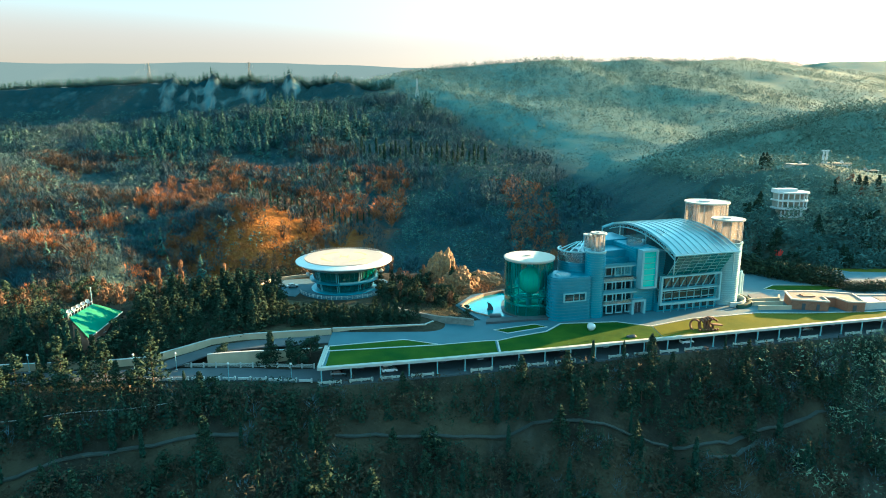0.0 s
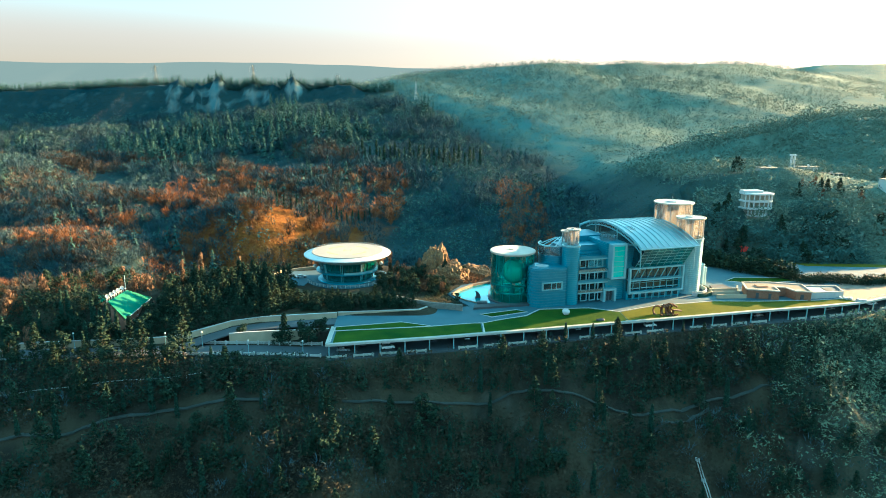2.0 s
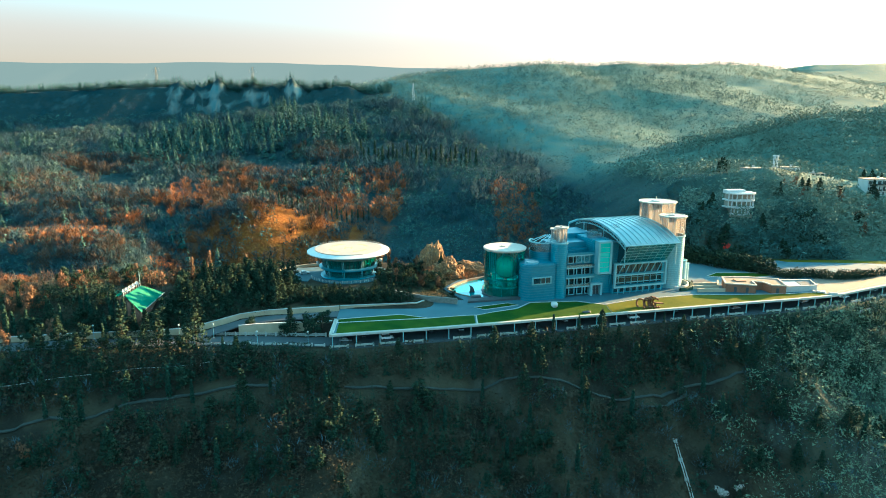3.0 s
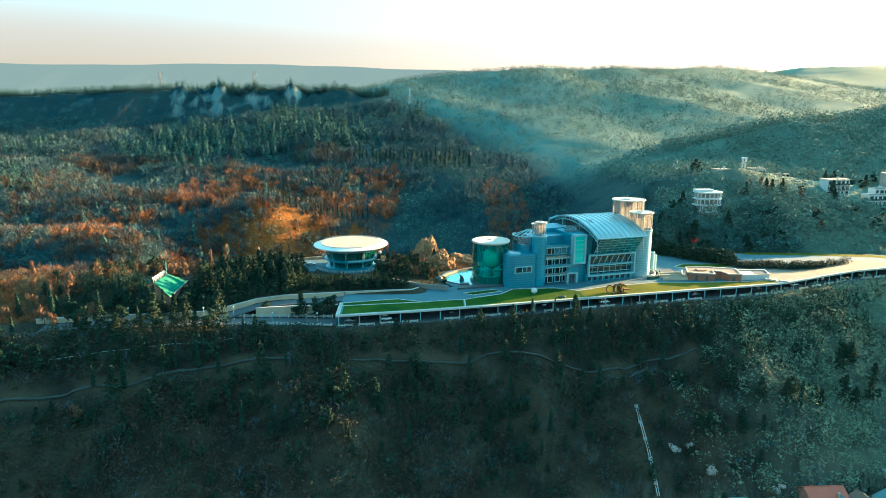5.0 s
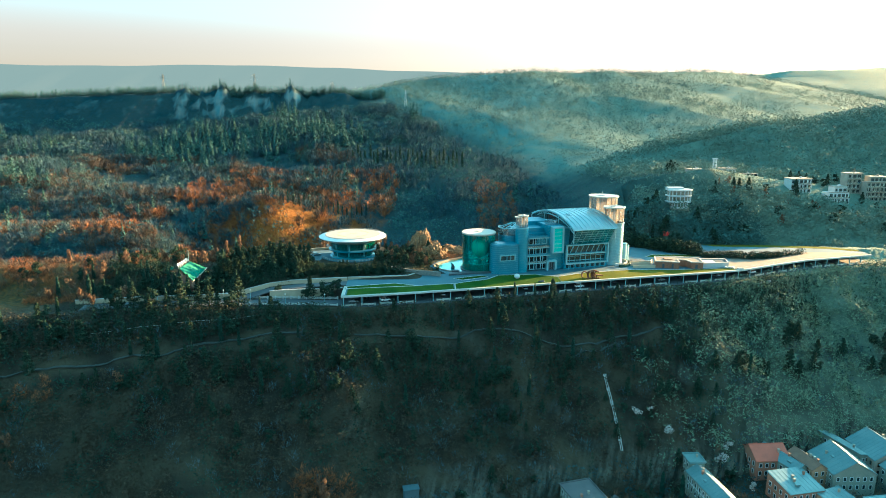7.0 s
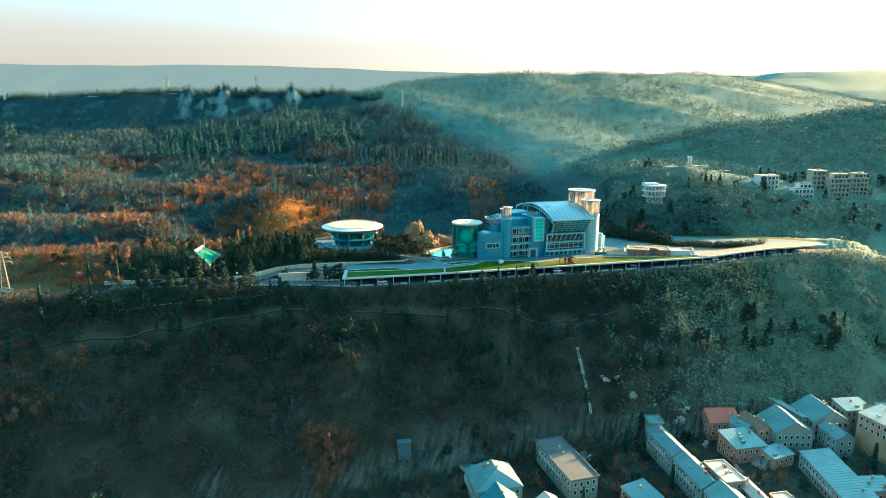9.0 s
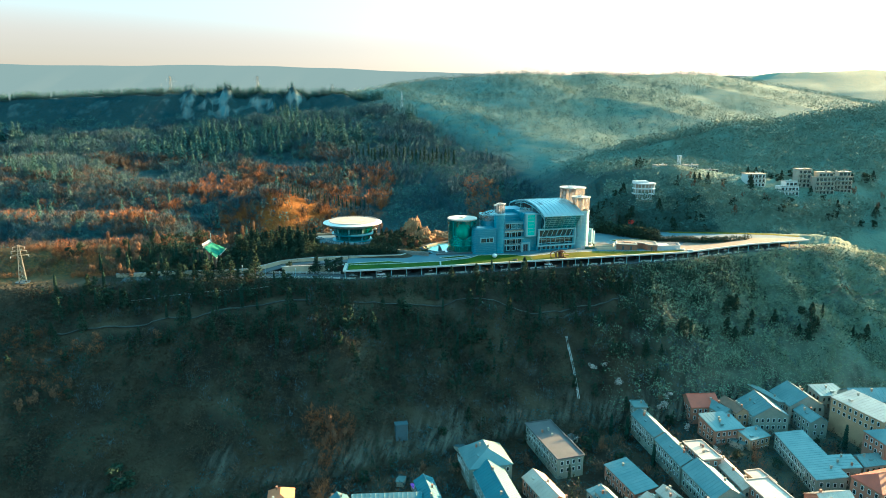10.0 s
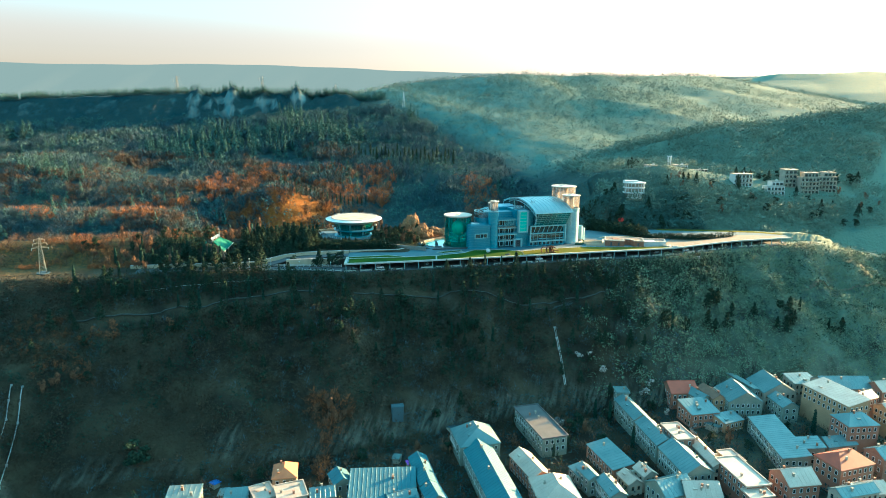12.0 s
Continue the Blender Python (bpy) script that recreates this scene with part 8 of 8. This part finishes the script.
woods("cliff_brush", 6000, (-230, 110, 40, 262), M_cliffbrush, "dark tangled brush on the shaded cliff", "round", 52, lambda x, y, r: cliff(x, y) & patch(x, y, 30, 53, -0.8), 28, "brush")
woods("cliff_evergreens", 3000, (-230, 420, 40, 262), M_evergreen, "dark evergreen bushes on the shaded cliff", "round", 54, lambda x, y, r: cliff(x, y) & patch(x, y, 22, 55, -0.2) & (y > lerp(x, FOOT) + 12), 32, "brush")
woods("cliff_twigs", 2200, (-230, 420, 40, 262), M_grey, "bare grey twigs on the shaded cliff", "twig", 56, lambda x, y, r: cliff(x, y) & patch(x, y, 26, 57, 0.0), 26, "brush")
woods("west_scrub", 800, (-330, -150, 60, 300), M_hillbrown, "rust-coloured scrub on the western shoulder", "twig", 58, lambda x, y, r: (y > 172 + (x + 150) * 0.05) & (y < lerp(x, BACK) + 60), 60, "brush", 1.15)
woods("plateau_brush", 700, (-150, -62, 176, 262), M_pine, "dark evergreen brush behind the road", "round", 60, lambda x, y, r: (y > 186 + np.clip(-x - 110, 0, 40) * 0.1) & (np.hypot(x + 38.8, y - 237.3) > 30) & ~((x > -127) & (x < -102) & (y > 174) & (y < 208)), 28, "brush")
# strip of scrub whose orange stands for a sunbeam
woods("orange_scrub", 130, (-47, -22, 62, 97), M_glow, "orange-brown scrub above the town, coloured as if sunlit", "twig", 65, lambda x, y, r: (np.abs(x + 36 - 0.02 * (y - 66)) < 1.6 + 9 * sstep(82, 92, y)), 40, "brush")
woods("villa_garden_brush", 1100, (176, 400, 286, 352), M_hazewood, "winter shrubs round the hillside villas", "round", 66, lambda x, y, r: ~((np.abs(x - 288) < 13) & (np.abs(y - 318) < 9)) & ~((x > 245) & (x < 356) & (y > 329)) & ~((x > 183) & (x < 256) & (y > 338)), 34, "brush", 1.2)
woods("pool_bank_shrubs", 260, (-26, 10, 199, 232), M_pine, "dark low shrubs on the bank beside the pool", "round", 67, lambda x, y, r: (y > 198.5 + np.clip(4 - x, 0, 40) * 0.5) & (x < lerp(y, [(199, 11), (207, 6), (217, 1.6), (230, 8)]) - 1.2) & (np.hypot(x + 38.8, y - 237.3) > 23), 40, "brush", 0.42)
woods("rock_scrub", 220, (-16, 18, 230, 254), M_glow, "rust-coloured scrub growing round the rocks", "twig", 68, lambda x, y, r: r.uniform(size=len(x)) < 0.5, 36, "brush", 0.6)


def yards(x, y):
    """The town floor clear of the houses."""
    free = (y < lerp(x, FOOT) + 6) & (y > 10)
    for hx, hy, a, b, ang in PLOTS:
        u = (x - hx) * math.cos(ang) + (y - hy) * math.sin(ang)
        v = -(x - hx) * math.sin(ang) + (y - hy) * math.cos(ang)
        free &= (np.abs(u) > a) | (np.abs(v) > b)
    return free


woods("yard_brush", 1500, (-110, 250, 20, 140), M_olive, "garden bushes between the town houses", "round", 61, lambda x, y, r: yards(x, y), 34, "brush", 0.9)
woods("yard_twigs", 420, (-110, 250, 20, 140), M_scrub, "leafless brown garden trees between the town houses", "twig", 62, lambda x, y, r: yards(x, y) & patch(x, y, 16, 76, -0.1), 44, "brush", 1.1)
woods("yard_evergreens", 200, (-110, 250, 20, 140), M_pine, "dark garden evergreens between the town houses", "spire", 69, lambda x, y, r: yards(x, y), 60, "brush", 0.8)
woods("east_cliff_brush", 4200, (90, 420, 40, 262), M_hazebrush, "grey-green brush on the eastern cliff, lightened for haze", "round", 72, lambda x, y, r: cliff(x, y) & (r.uniform(size=len(x)) < np.clip((x - 80) / 70, 0, 1)), 30, "brush", 1.15)
woods("terrace_foot_pines", 620, (-140, 200, 120, 215), M_pine, "dark conifers crowding the cliff below the terrace", "cone", 77, lambda x, y, r: (y < lerp(x, EDGE) - 5) & (y > lerp(x, EDGE) - 34) & off_paths(x, y), 60, "woods", 0.75)
woods("terrace_foot_brush", 900, (-140, 200, 120, 215), M_pine, "dark evergreen brush below the terrace", "round", 78, lambda x, y, r: (y < lerp(x, EDGE) - 4) & (y > lerp(x, EDGE) - 26) & off_paths(x, y), 40, "brush", 0.8)
woods("west_garden_scrub", 170, (-200, -92, 200, 264), M_glow, "russet scrub and young trees beside the green-roofed house", "twig", 79, lambda x, y, r: (np.hypot(x + 113, y - 193) > 21) & patch(x, y, 18, 80, -0.1), 80, "brush", 1.0)
woods("roadside_brush", 420, (-150, -66, 172, 200), M_pine, "dark evergreen brush between the road wall and the house", "round", 81, lambda x, y, r: (y > lerp(x, [(-150, 174), (-116, 174.5), (-100, 176), (-88, 178), (-80, 182.5), (-66, 189)])) & ~((x > -120) & (x < -103) & (y > 178.5) & (y < 204)), 40, "brush", 0.8)
woods("verge_brush", 260, (-150, -40, 152, 163), M_pine, "dark bushes on the verge below the road", "round", 82, lambda x, y, r: y < 161.4 + 0.0 * x, 40, "brush", 0.7)
HEDGE = [(122, 264), (139, 246), (154, 232), (168, 231), (178, 228.5), (198, 230.5), (215, 237)]
woods("plaza_shrubbery", 170, (122, 153, 231, 276), M_pine, "tall dark evergreen shrubbery behind the plaza", "round", 83, lambda x, y, r: (y > lerp(x, HEDGE) + 3) & (y < lerp(x, HEDGE) + 12.0), 120, "hedge", 1.5)
woods("promenade_hedge", 330, (151, 215, 226, 246), M_pine, "tall dark evergreen hedge behind the promenade", "round", 88, lambda x, y, r: (y > lerp(x, HEDGE)) & (y < lerp(x, HEDGE) + 6.5), 80, "hedge", 0.8)
woods("west_slope_scrub", 150, (-185, -138, 92, 124), M_glow, "russet scrub on the western slope", "twig", 84, lambda x, y, r: patch(x, y, 14, 85, -0.1), 46, "brush", 0.8)
woods("shoulder_scrub", 520, (-215, -145, 166, 205), M_glow, "russet bushes on the western shoulder", "twig", 86, lambda x, y, r: patch(x, y, 14, 87, 0.0), 46, "brush", 0.6)
